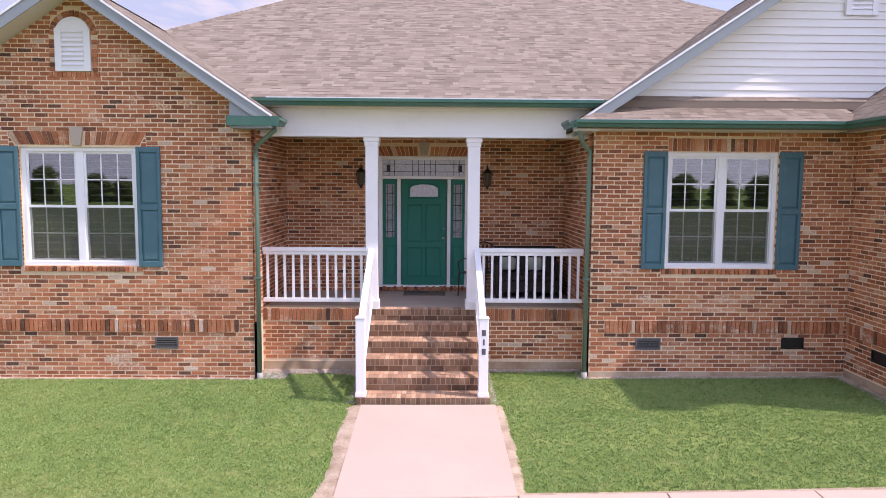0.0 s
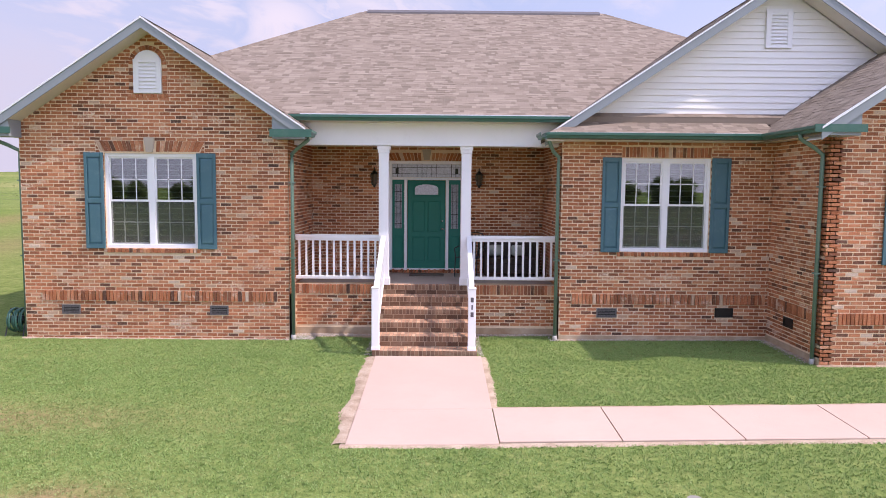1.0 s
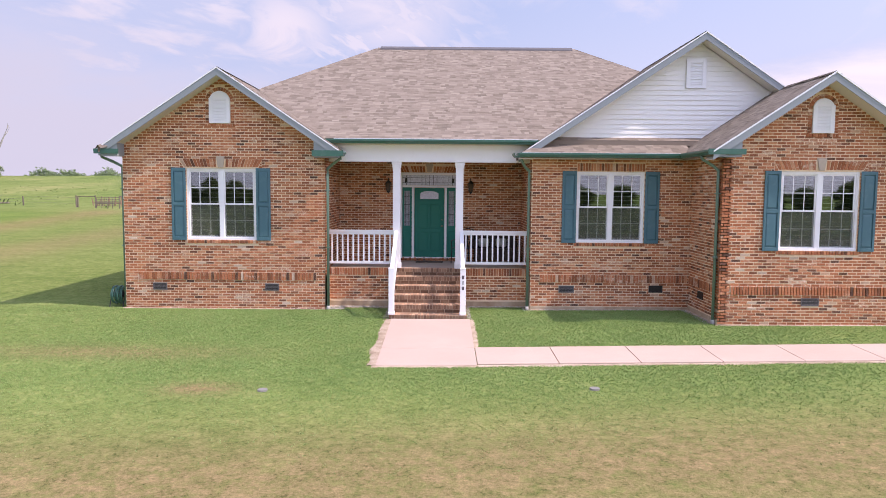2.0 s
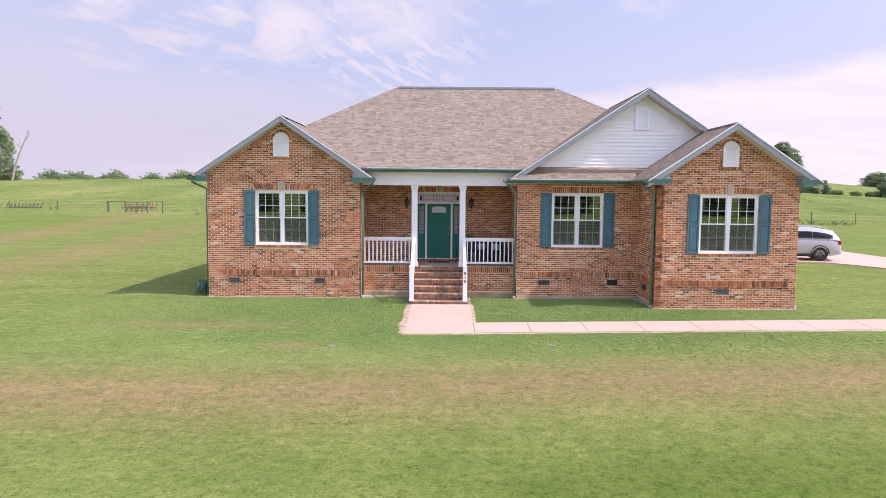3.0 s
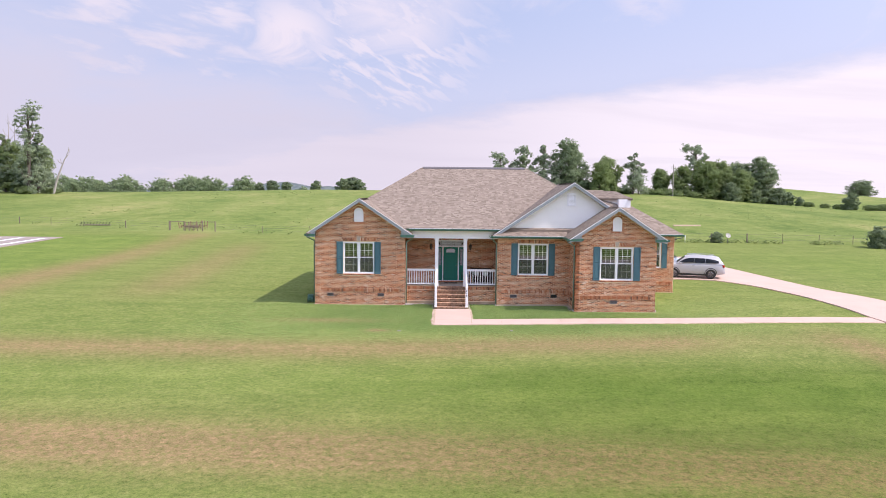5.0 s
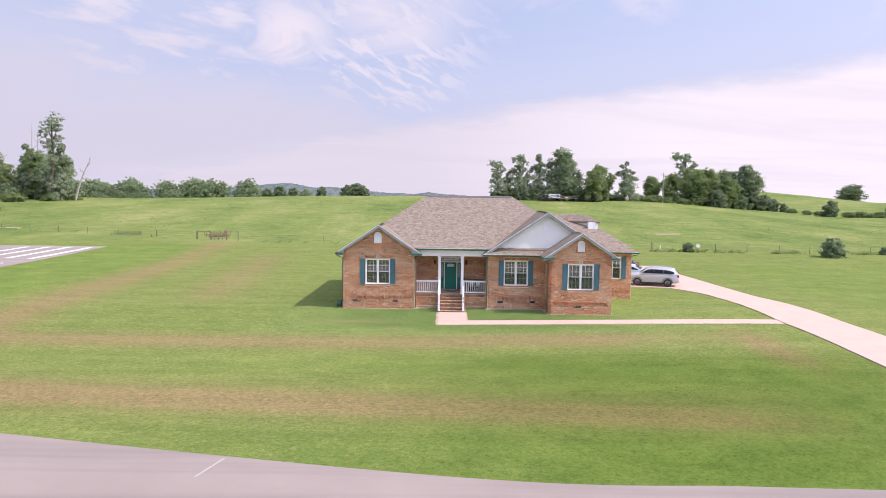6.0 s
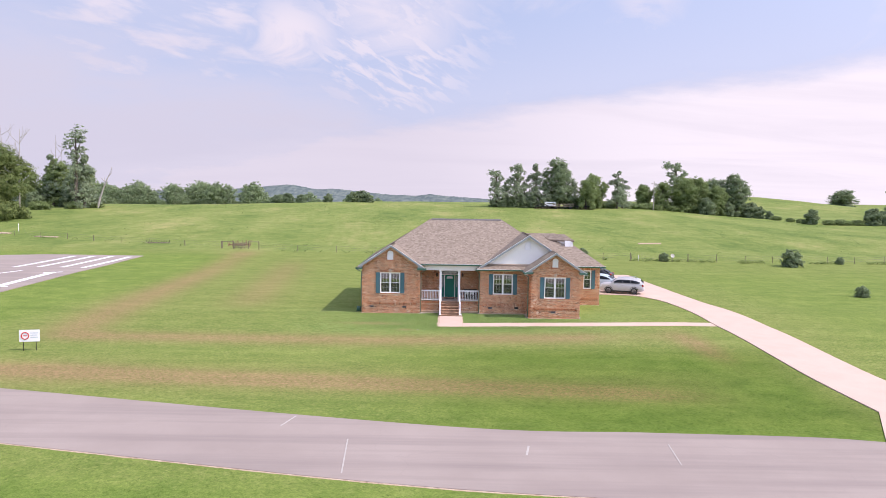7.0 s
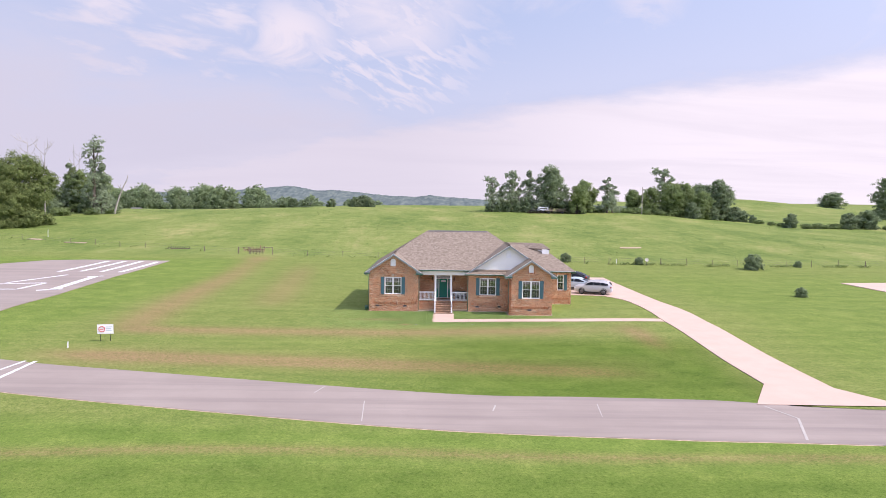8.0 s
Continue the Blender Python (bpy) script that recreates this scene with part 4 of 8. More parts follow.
def wall_mesh(u0, u1, z0, top, holes, depth, place):
    """Solid wall of vertical strips; top is a function of u; holes are (u0, u1, z0, z1)."""
    cuts = {u0, u1}
    for h in holes:
        cuts |= {h[0], h[1]}
    cuts |= {(u0 + u1) / 2}
    cuts = sorted(c for c in cuts if u0 <= c <= u1)
    bm = bmesh.new()
    for a, b in zip(cuts, cuts[1:]):
        mid = (a + b) / 2
        zs = [(z0, None)]
        lows, inside = z0, sorted((h[2], h[3]) for h in holes if h[0] < mid < h[1])
        pieces = []
        for lo, hi in inside:
            pieces.append((lows, lo)); lows = hi
        pieces.append((lows, None))
        for lo, hi in pieces:
            ta, tb = (hi, hi) if hi is not None else (top(a), top(b))
            if min(ta, tb) - lo < 1e-4 and max(ta, tb) - lo < 1e-4:
                continue
            q = [(a, lo), (b, lo), (b, tb), (a, ta)]
            f = [bm.verts.new(place(u, 0, z)) for u, z in q]
            k = [bm.verts.new(place(u, -depth, z)) for u, z in q]
            bm.faces.new(f); bm.faces.new(k[::-1])
            for i in range(4):
                bm.faces.new((f[i], k[i], k[(i + 1) % 4], f[(i + 1) % 4]))
    bmesh.ops.remove_doubles(bm, verts=bm.verts[:], dist=1e-5)
    bmesh.ops.recalc_face_normals(bm, faces=bm.faces[:])
    return bm


def spans(u0, u1, top, z_lo, z_hi, holes):
    """Stretches of u that are wall over the whole height z_lo to z_hi."""
    n = 400
    us = [u0 + (u1 - u0) * i / n for i in range(n + 1)]
    ok = [u for u in us if top(u) >= z_lo + 0.62 * (z_hi - z_lo)]
    if not ok:
        return []
    runs = [(ok[0], ok[-1])]
    for a, b, lo, hi in holes:
        if lo < z_hi - 0.012 and hi > z_lo + 0.012:
            nxt = []
            for s, e in runs:
                if b <= s or a >= e:
                    nxt.append((s, e))
                else:
                    if a - s > 0.03:
                        nxt.append((s, a))
                    if e - b > 0.03:
                        nxt.append((b, e))
            runs = nxt
    return runs


class Bricks:
    """Collects the bricks of one wall: boxes in (u, out, z) with open backs."""
    def __init__(self, place, seed):
        self.place, self.rnd, self.verts, self.faces, self.full = place, random.Random(seed), [], [], []

    def quad(self, corners, proud=0.005):
        """corners: four (u, z) round the face."""
        p = proud + self.rnd.uniform(-0.0018, 0.0018)
        cu, cz = sum(c[0] for c in corners) / 4, sum(c[1] for c in corners) / 4
        b = len(self.verts)
        corners = [(u + self.rnd.uniform(-0.0036, 0.0036), z + self.rnd.uniform(-0.0036, 0.0036)) for u, z in corners]
        self.verts += [self.place(u, -0.002, z) for u, z in corners]
        e = 0.0025
        self.verts += [self.place(u - math.copysign(e, u - cu), p + self.rnd.uniform(-0.001, 0.001), z - math.copysign(e, z - cz)) for u, z in corners]
        self.faces += [(b + 4, b + 5, b + 6, b + 7)] + [(b + i, b + (i + 1) % 4, b + 4 + (i + 1) % 4, b + 4 + i) for i in range(4)]

    def rect(self, u0, u1, z0, z1, proud=0.005):
        j = self.rnd.uniform(-0.0015, 0.0015)
        self.quad([(u0, z0 + j), (u1, z0 + j), (u1, z1 + j), (u0, z1 + j)], proud)

    def course(self, runs, z, half, keep=None):
        for s, e in runs:
            u = math.floor((s - half) / BRICK) * BRICK + half
            while u < e:
                a, b = max(u + JOINT / 2, s), min(u + BRICK - JOINT / 2, e)
                if b - a > 0.022:
                    whole = b - a > BRICK - JOINT - 1e-4
                    if whole and keep and keep(a, z):
                        self.full.append((a, z))
                    else:
                        self.rect(a, b, z + JOINT / 2, z + COURSE - JOINT / 2)
                u += BRICK

    def soldiers(self, u0, u1, z0, z1, proud=0.010):
        n = max(1, round((u1 - u0) / COURSE))
        w = (u1 - u0) / n
        for i in range(n):
            self.rect(u0 + i * w + 0.005, u0 + (i + 1) * w - 0.005, z0 + 0.004, z1 - 0.004, proud)

    def flat_arch(self, u0, u1, z0, z1, key):
        """A jack arch: soldiers that lean away from the keystone."""
        c = (u0 + u1) / 2
        n = round((u1 - u0) / 0.075)
        for i in range(n):
            a, b = u0 + (u1 - u0) * i / n + 0.005, u0 + (u1 - u0) * (i + 1) / n - 0.005
            if abs((a + b) / 2 - c) < key:
                continue
            s = lambda u: (u - c) * 0.11 / ((u1 - u0) / 2)
            self.quad([(a, z0), (b, z0), (b + s(b), z1), (a + s(a), z1)], 0.012)
        # cut bricks that fill out to the leaning ends
        for k in range(3):
            za, zb = z0 - 0.03 + k * COURSE + 0.006, z0 - 0.03 + (k + 1) * COURSE - 0.006
            wa, wb = (0.11 * max(0.0, z - z0) / (z1 - z0) for z in (za, zb))
            self.quad([(u0 - 0.094, za), (u0 - wa - 0.012, za), (u0 - wb - 0.012, zb), (u0 - 0.094, zb)])
            self.quad([(u1 + wa + 0.012, za), (u1 + 0.094, za), (u1 + 0.094, zb), (u1 + wb + 0.012, zb)])

    def ring(self, cu, cz, r0, r1, n):
        for i in range(n):
            t0, t1 = math.pi * i / n + 0.012, math.pi * (i + 1) / n - 0.012
            self.quad([(cu + r0 * math.cos(t1), cz + r0 * math.sin(t1)), (cu + r0 * math.cos(t0), cz + r0 * math.sin(t0)),
                       (cu + r1 * math.cos(t0), cz + r1 * math.sin(t0)), (cu + r1 * math.cos(t1), cz + r1 * math.sin(t1))], 0.016)

    def put(self, parent):
        ob = from_lists("brickwork", self.verts, self.faces, MAT["brick"])
        return under(ob, parent, "mottled red-brown bricks, some whitewashed", "stuff")


def brick_wall(name, u0, u1, z0, top, holes, place, seed, extras=None, no_brick=(), depth=0.24, keep=None, label="red-brown brick wall with pale mortar", brick_from=None):
    w = part(name, wall_mesh(u0, u1, z0, top, holes, depth, place), MAT["mortar"], house, label)
    b = Bricks(place, seed)
    lo = brick_from if brick_from is not None else z0
    k = math.ceil((lo - 0.0) / COURSE)
    zmax = max(top(u0), top(u1), top((u0 + u1) / 2))
    while k * COURSE + COURSE < zmax + 0.02:
        z = k * COURSE
        b.course(spans(u0 + 0.002, u1 - 0.002, top, z, z + COURSE, list(holes) + list(no_brick)), z, 0.0 if k % 2 else BRICK / 2, keep)
        k += 1
    if extras:
        extras(b)
    b.put(w)
    return w, b


def gable(u0, u1, edge, slope=0.667):
    c = (u0 + u1) / 2
    return lambda u: edge + slope * ((u1 - u0) / 2 - abs(u - c))


def flat(z):
    return lambda u: z


BAND = (0.814, 1.014)          # soldier band round the foot of the house
WIN_L, WIN_M, WIN_R = (-6.04, -4.30, 1.835, 3.625), (3.76, 5.46, 1.835, 3.62), (7.95, 9.72, 1.835, 3.61)
WIN_G = (12.45, 13.15, 1.86, 3.58)
MY, RY, GY = 0.06, -1.90, 4.60
LX0, LX1, MX0, RX0, RX1, GX1 = -7.63, -2.57, 2.62, 6.65, 10.95, 13.95


def front(y):
    return lambda u, out, z: (u, y - out, z)


def window_dress(b, win, arch):
    x0, x1, z0, z1 = win
    b.soldiers(x0 - 0.05, x1 + 0.05, z0 - 0.093, z0 - 0.004, 0.03)
    if arch:
        b.flat_arch(x0 - 0.06, x1 + 0.06, z1 + 0.035, z1 + 0.235, 0.10)
    else:
        b.soldiers(x0, x1, z1 + 0.012, z1 + 0.212, 0.012)


def sill_hole(win):
    return (win[0] - 0.055, win[1] + 0.055, win[2] - 0.098, win[2])


def arch_hole(win):
    return (win[0] - 0.16, win[1] + 0.16, win[3], win[3] + 0.24)


def lintel_hole(win):
    return (win[0] - 0.006, win[1] + 0.006, win[3], win[3] + 0.218)


def arch_opening(cx, r, z0, spring):
    """The bricks' cut-out for a round-headed vent, in thin level slices."""
    out = [(cx - r - 0.008, cx + r + 0.008, z0, spring)]
    n = 14
    for i in range(n):
        a, b = r * i / n, r * (i + 1) / n
        w = math.sqrt(max(0.0, r * r - a * a))
        out.append((cx - w, cx + w, spring + a, spring + b + 0.012))
    return out


# left wing
VENT_L = (-5.43, -4.91, 4.74, 5.53)


def dress_left(b):
    window_dress(b, WIN_L, True)
    b.soldiers(-7.30, -2.80, *BAND, 0.024)
    b.ring(-5.17, VENT_L[3] - 0.26, 0.27, 0.355, 15)
    for s in (-1, 1):
        z = VENT_L[2]
        while z + 0.07 < VENT_L[3] - 0.26:
            b.rect(*sorted((-5.17 + s * 0.27, -5.17 + s * 0.355)), z, z + 0.06, 0.016)
            z += COURSE
    b.soldiers(-5.55, -4.79, VENT_L[2] - 0.085, VENT_L[2] - 0.005, 0.02)


near_left = lambda u, z: -3.62 < u < -2.62 and 1.02 < z < 3.7
wall_left, bricks_left = brick_wall("front_wall", LX0, LX1, -0.15, gable(LX0, LX1, 4.185), [WIN_L], front(0), 11, dress_left,
    [sill_hole(WIN_L), arch_hole(WIN_L), (-7.305, -2.795, *BAND), *arch_opening(-5.17, 0.352, 4.662, VENT_L[3] - 0.26), (-4.09, -3.74, 0.555, 0.735), (-6.93, -6.58, 0.555, 0.735)],
    keep=near_left, label="gabled brick wall of the wing with soldier band", brick_from=0.06)

# middle wing


def dress_mid(b):
    window_dress(b, WIN_M, False)
    b.soldiers(2.86, 6.60, *BAND, 0.024)


wall_mid, bricks_mid = brick_wall("front_wall", MX0, RX0, -0.15, flat(3.92), [WIN_M], front(MY), 12, dress_mid,
    [sill_hole(WIN_M), lintel_hole(WIN_M), (2.855, 6.605, *BAND), (3.35, 3.74, 0.555, 0.735), (5.64, 5.99, 0.575, 0.755)], brick_from=0.19)

# side of the projecting wing
brick_wall("side_wall", -1.90, MY - 0.001, -0.15, flat(3.92), [], lambda u, out, z: (RX0 - out, u, z), 13,
           lambda b: b.soldiers(-1.72, 0.0, *BAND, 0.024), [(-1.725, 0.005, *BAND), (-0.98, -0.64, 0.555, 0.735)], depth=0.2, brick_from=0.24)

# projecting wing
VENT_R = (8.58, 9.06, 4.46, 5.22)


def dress_right(b):
    window_dress(b, WIN_R, True)
    b.soldiers(6.92, 10.71, *BAND, 0.024)
    c = (VENT_R[0] + VENT_R[1]) / 2
    b.ring(c, VENT_R[3] - 0.24, 0.25, 0.335, 14)
    for s in (-1, 1):
        z = VENT_R[2]
        while z + 0.07 < VENT_R[3] - 0.24:
            b.rect(*sorted((c + s * 0.25, c + s * 0.335)), z, z + 0.06, 0.016)
            z += COURSE
    b.soldiers(c - 0.36, c + 0.36, VENT_R[2] - 0.085, VENT_R[2] - 0.005, 0.02)


brick_wall("front_wall", RX0, RX1, -0.15, gable(RX0, RX1, 4.13), [WIN_R], front(RY), 14, dress_right,
           [sill_hole(WIN_R), arch_hole(WIN_R), (6.915, 10.715, *BAND), *arch_opening((VENT_R[0] + VENT_R[1]) / 2, 0.332, 4.392, VENT_R[3] - 0.24), (8.53, 8.93, 0.575, 0.755)], brick_from=0.08)

# porch
DOOR = (-0.84, 0.83, PORCH_Z, 3.62)


def dress_back(b):
    b.flat_arch(-0.86, 0.85, 3.625, 3.80, 0.10)
    b.soldiers(-0.84, 0.83, PORCH_Z + 0.002, PORCH_Z + 0.10, 0.05)


brick_wall("porch_back_wall", LX1 - 0.2, MX0 + 0.2, PORCH_Z - 0.3, flat(4.1), [DOOR], front(BACK_Y), 15, dress_back,
           [(-1.0, 1.0, 3.62, 3.81)], label="brick wall behind the porch")
brick_wall("porch_side_wall", 0.001, BACK_Y, -0.15, flat(4.08), [], lambda u, out, z: (LX1 + out, u, z), 16, depth=0.2, brick_from=0.9)
brick_wall("porch_side_wall", MY + 0.001, BACK_Y, -0.15, flat(4.08), [], lambda u, out, z: (MX0 - out, u, z), 17, depth=0.2, brick_from=0.9)
PF = 0.55
for a, b_, sd in ((LX1, -0.86, 18), (0.90, MX0, 19)):
    brick_wall("porch_foot_wall", a, b_, -0.15, flat(PORCH_Z), [], front(PF), sd,
               lambda b, a=a, c=b_: b.soldiers(a + 0.01, c - 0.01, PORCH_Z - 0.20, PORCH_Z, 0.02), [(a, b_, PORCH_Z - 0.205, PORCH_Z)],
               brick_from=0.24, label="low brick wall carrying the porch floor")

# garage wing set back
brick_wall("garage_front_wall", RX1 - 0.2, GX1, -0.15, flat(3.92), [WIN_G], front(GY), 20,
           lambda b: (window_dress(b, WIN_G, False), b.soldiers(11.3, 13.9, *BAND, 0.024)), [sill_hole(WIN_G), lintel_hole(WIN_G), (11.3, 13.9, *BAND)], brick_from=0.3)

# plain walls that close the house
part("side_wall", boxes((LX0, LX0 + 0.24, 0.241, 14.9, -0.15, 4.0), ), MAT["mortar"], house)
part("back_wall", boxes((LX0, GX1, 14.9, 15.1, -0.3, 4.0)), MAT["mortar"], house)
part("side_wall", boxes((GX1 - 0.24, GX1, GY + 0.241, 14.9, -0.15, 4.0)), MAT["mortar"], house)
part("side_wall", boxes((RX1 - 0.24, RX1, RY + 0.241, GY - 0.001, -0.15, 3.95)), MAT["mortar"], house)
part("porch_floor", boxes((LX1 + 0.012, MX0 - 0.012, PF + 0.03, BACK_Y - 0.002, PORCH_Z - 0.12, PORCH_Z - 0.002)), MAT["porch"], house, "smooth grey-brown concrete porch floor")
part("porch_ceiling", boxes((LX1 + 0.012, MX0 - 0.012, 0.72, BACK_Y - 0.012, 4.06, 4.09)), MAT["soffit"], house, "cream vinyl porch ceiling")
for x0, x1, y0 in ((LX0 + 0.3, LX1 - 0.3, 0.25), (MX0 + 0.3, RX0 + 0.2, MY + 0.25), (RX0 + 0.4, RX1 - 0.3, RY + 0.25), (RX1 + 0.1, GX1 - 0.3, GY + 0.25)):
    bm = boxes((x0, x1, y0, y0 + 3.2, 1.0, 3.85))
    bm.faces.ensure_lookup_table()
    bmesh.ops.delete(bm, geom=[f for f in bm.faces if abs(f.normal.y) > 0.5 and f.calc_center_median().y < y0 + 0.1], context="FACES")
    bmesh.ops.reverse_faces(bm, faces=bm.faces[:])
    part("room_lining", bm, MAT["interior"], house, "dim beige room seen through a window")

# joined walls' bricks nearest to the steps: pieces of their own
unit = bmesh.new()
box(unit, 0, BRICK - JOINT, -0.0055, 0.002, 0, COURSE - JOINT)
bmesh.ops.delete(unit, geom=[f for f in unit.faces if f.calc_center_median().y > 0.001], context="FACES")
bmesh.ops.recalc_face_normals(unit, faces=unit.faces[:])
unit_mesh = bpy.data.meshes.new("brick")
unit.to_mesh(unit_mesh)
unit.free()
unit_mesh.materials.append(MAT["brick"])


# ---------------------------------------------------------------- roofs
def shingles(parent, eave, along, up, reach, rows, seed, exposure=0.127):
    """Laminated shingle tabs in courses. eave: point; along, up: unit vectors; reach(v): stretch of u at v."""
    rnd = random.Random(seed)
    eave, along, up = Vector(eave), Vector(along), Vector(up)
    nrm = along.cross(up).normalized()
    if nrm.z < 0:
        nrm = -nrm
    V, F = [], []
    for k in range(int(rows / exposure) + 1):
        v0 = k * exposure
        v1 = min(v0 + exposure * 1.12, rows)
        a0, b0 = reach(v0)
        a1, b1 = reach(v1)
        if b0 - a0 < 0.05:
            continue
        u = a0 - rnd.random() * 0.2
        while u < b0:
            w = rnd.choice((0.08, 0.11, 0.15, 0.19, 0.24))
            s, e = max(u, a0), min(u + w, b0)
            if e - s > 0.01:
                t = rnd.choice((-0.002, -0.001, 0.0, 0.001, 0.003))
                st, et = min(max(s, a1), b1), min(max(e, a1), b1)
                i = len(V)
                lo = nrm * (0.0075 + t)
                hi = nrm * 0.006
                V += [eave + along * s + up * (v0 + rnd.uniform(-0.003, 0.003)) + lo, eave + along * e + up * v0 + lo, eave + along * et + up * v1 + hi, eave + along * st + up * v1 + hi,
                      eave + along * s + up * v0 + nrm * 0.002, eave + along * e + up * v0 + nrm * 0.002]
                F += [(i, i + 1, i + 2, i + 3), (i + 4, i + 5, i + 1, i)]
            u += w
    ob = from_lists("shingles", V, F, MAT["shingle"])
    return under(ob, parent, "weathered brown laminated asphalt shingles", "stuff")


def roof_slab(name, corners, thick=0.12, label="brown shingle roof slope"):
    """A roof slope: top polygon and a parallel underside."""
    bm = bmesh.new()
    P = [Vector(c) for c in corners]
    nrm = (P[1] - P[0]).cross(P[2] - P[0]).normalized()
    if nrm.z < 0:
        nrm = -nrm
    top = [bm.verts.new(p) for p in P]
    low = [bm.verts.new(p - Vector((0, 0, thick))) for p in P]
    bm.faces.new(top); bm.faces.new(low[::-1])
    for i in range(len(P)):
        bm.faces.new((top[i], low[i], low[(i + 1) % len(P)], top[(i + 1) % len(P)]))
    bmesh.ops.recalc_face_normals(bm, faces=bm.faces[:])
    return part(name, bm, MAT["shingle"], house, label)


def slope(name, eave_a, eave_b, ridge_b, ridge_a, seed, start=0.0):
    """A trapezoid slope with level eave (a to b) and ridge, covered with shingles."""
    A, B, C, D = (Vector(p) for p in (eave_a, eave_b, ridge_b, ridge_a))
    r = roof_slab(name, (A, B, C, D))
    along = (B - A).normalized()
    up = (D - A) - along * (D - A).dot(along)
    rows = up.length
    up = up / rows
    L = (B - A).length
    ad, bd = (D - A).dot(along), (C - A).dot(along)
    shingles(r, A, along, up, lambda v: (ad * v / rows, L + (bd - L) * v / rows), rows, seed)
    return r


RIDGE_Z, RIDGE_Y = 8.05, 7.46
RA, RB = (-1.93, RIDGE_Y, RIDGE_Z), (4.94, RIDGE_Y, RIDGE_Z)
k = 6.07 / 7.95
EY, EZ = 0.12, 4.40
main_front = slope("main_roof", (RA[0] - (RIDGE_Y - EY) * k, EY, EZ), (RB[0] + (RIDGE_Y - EY) * k, EY, EZ), RB, RA, 31)
slope("hip_roof", (-8.0, 15.4, 4.1), (-8.0, -0.49, 4.1), RA, RA, 32)
slope("hip_roof", (11.0, -0.3, 4.1), (11.0, 15.4, 4.1), RB, RB, 33)
slope("back_roof", (11.0, 15.4, 4.1), (-8.0, 15.4, 4.1), RA, RB, 34)


def gable_roof(x0, xc, x1, y0, y1, eave_z, peak, seed):
    slope("gable_roof", (x0, y1, eave_z), (x0, y0, eave_z), (xc, y0, peak), (xc, y1, peak), seed)
    slope("gable_roof", (x1, y0, eave_z), (x1, y1, eave_z), (xc, y1, peak), (xc, y0, peak), seed + 1)


LE0, LC, LE1 = -8.02, -5.10, -2.16
RE0, RC, RE1 = 6.24, 8.81, 11.38
ME0, MC, ME1 = 2.26, 6.81, 11.35
L_PEAK, R_PEAK, M_PEAK = 6.05, 5.74, 7.05
gable_roof(LE0, LC, LE1, -0.42, 3.6, L_PEAK - 0.667 * (LC - LE0), L_PEAK, 41)
gable_roof(RE0, RC, RE1, -2.36, 3.2, R_PEAK - 0.667 * (RC - RE0), R_PEAK, 43)
gable_roof(ME0, MC, ME1, -0.12, 5.6, M_PEAK - 0.667 * (MC - ME0), M_PEAK, 45)
# low skirt roof under the white gable
slope("skirt_roof", (ME0 + 0.02, -0.42, 4.05), (RE0 + 0.25, -0.42, 4.05), (RE0 + 0.25, 0.34, 4.385), (ME0 + 0.75, 0.34, 4.385), 47)
# garage roof with a small gablet at its end
slope("garage_roof", (9.0, GY - 0.42, 3.98), (GX1 + 0.42, GY - 0.42, 3.98), (10.6, 9.7, 6.66), (6.6, 9.7, 6.66), 48)
slope("garage_roof", (GX1 + 0.42, 15.2, 3.98), (6.6, 15.2, 3.98), (6.6, 9.7, 6.66), (10.6, 9.7, 6.66), 49)
slope("garage_roof", (GX1 + 0.42, GY - 0.42, 3.98), (GX1 + 0.42, 15.2, 3.98), (11.5, 9.75, 6.0), (11.5, 9.65, 6.0), 50)
slope("garage_roof", (9.5, 8.65, 6.16), (11.98, 7.28, 6.16), (11.4, 9.7, 6.64), (9.0, 9.7, 6.64), 51)
slope("garage_roof", (11.98, 11.4, 6.1), (9.0, 11.4, 6.1), (9.0, 9.7, 6.64), (11.4, 9.7, 6.64), 52)
gb = bmesh.new()
prism(gb, [(9.9, 8.6), (11.1, 7.93), (11.1, 7.44), (11.88, 7.44), (11.88, 11.2), (9.9, 11.2)], "z", 5.3, 6.11)
part("gablet", gb, MAT["white"], house, "small white boxed gablet at the end of the rear roof")


# ridge caps
def caps(a, b, seed, width=0.15, lift=0.02):
    rnd = random.Random(seed)
    a, b = Vector(a), Vector(b)
    d = (b - a).normalized()
    side = d.cross(Vector((0, 0, 1))).normalized()
    V, F = [], []
    n = int((b - a).length / 0.14)
    for i in range(n):
        p, q = a + d * (i * 0.14), a + d * (i * 0.14 + 0.17)
        t = rnd.uniform(0.0, 0.006)
        o = len(V)
        for pt, h in ((p, lift + 0.010 + t * 0.6), (q, lift)):
            V += [pt - side * width + Vector((0, 0, h - 0.085)), pt + Vector((0, 0, h)), pt + side * width + Vector((0, 0, h - 0.085))]
        F += [(o, o + 1, o + 4, o + 3), (o + 1, o + 2, o + 5, o + 4)]
    return under(from_lists("ridge_cap", V, F, MAT["shingle"]), main_front, "overlapping ridge shingles", "stuff")


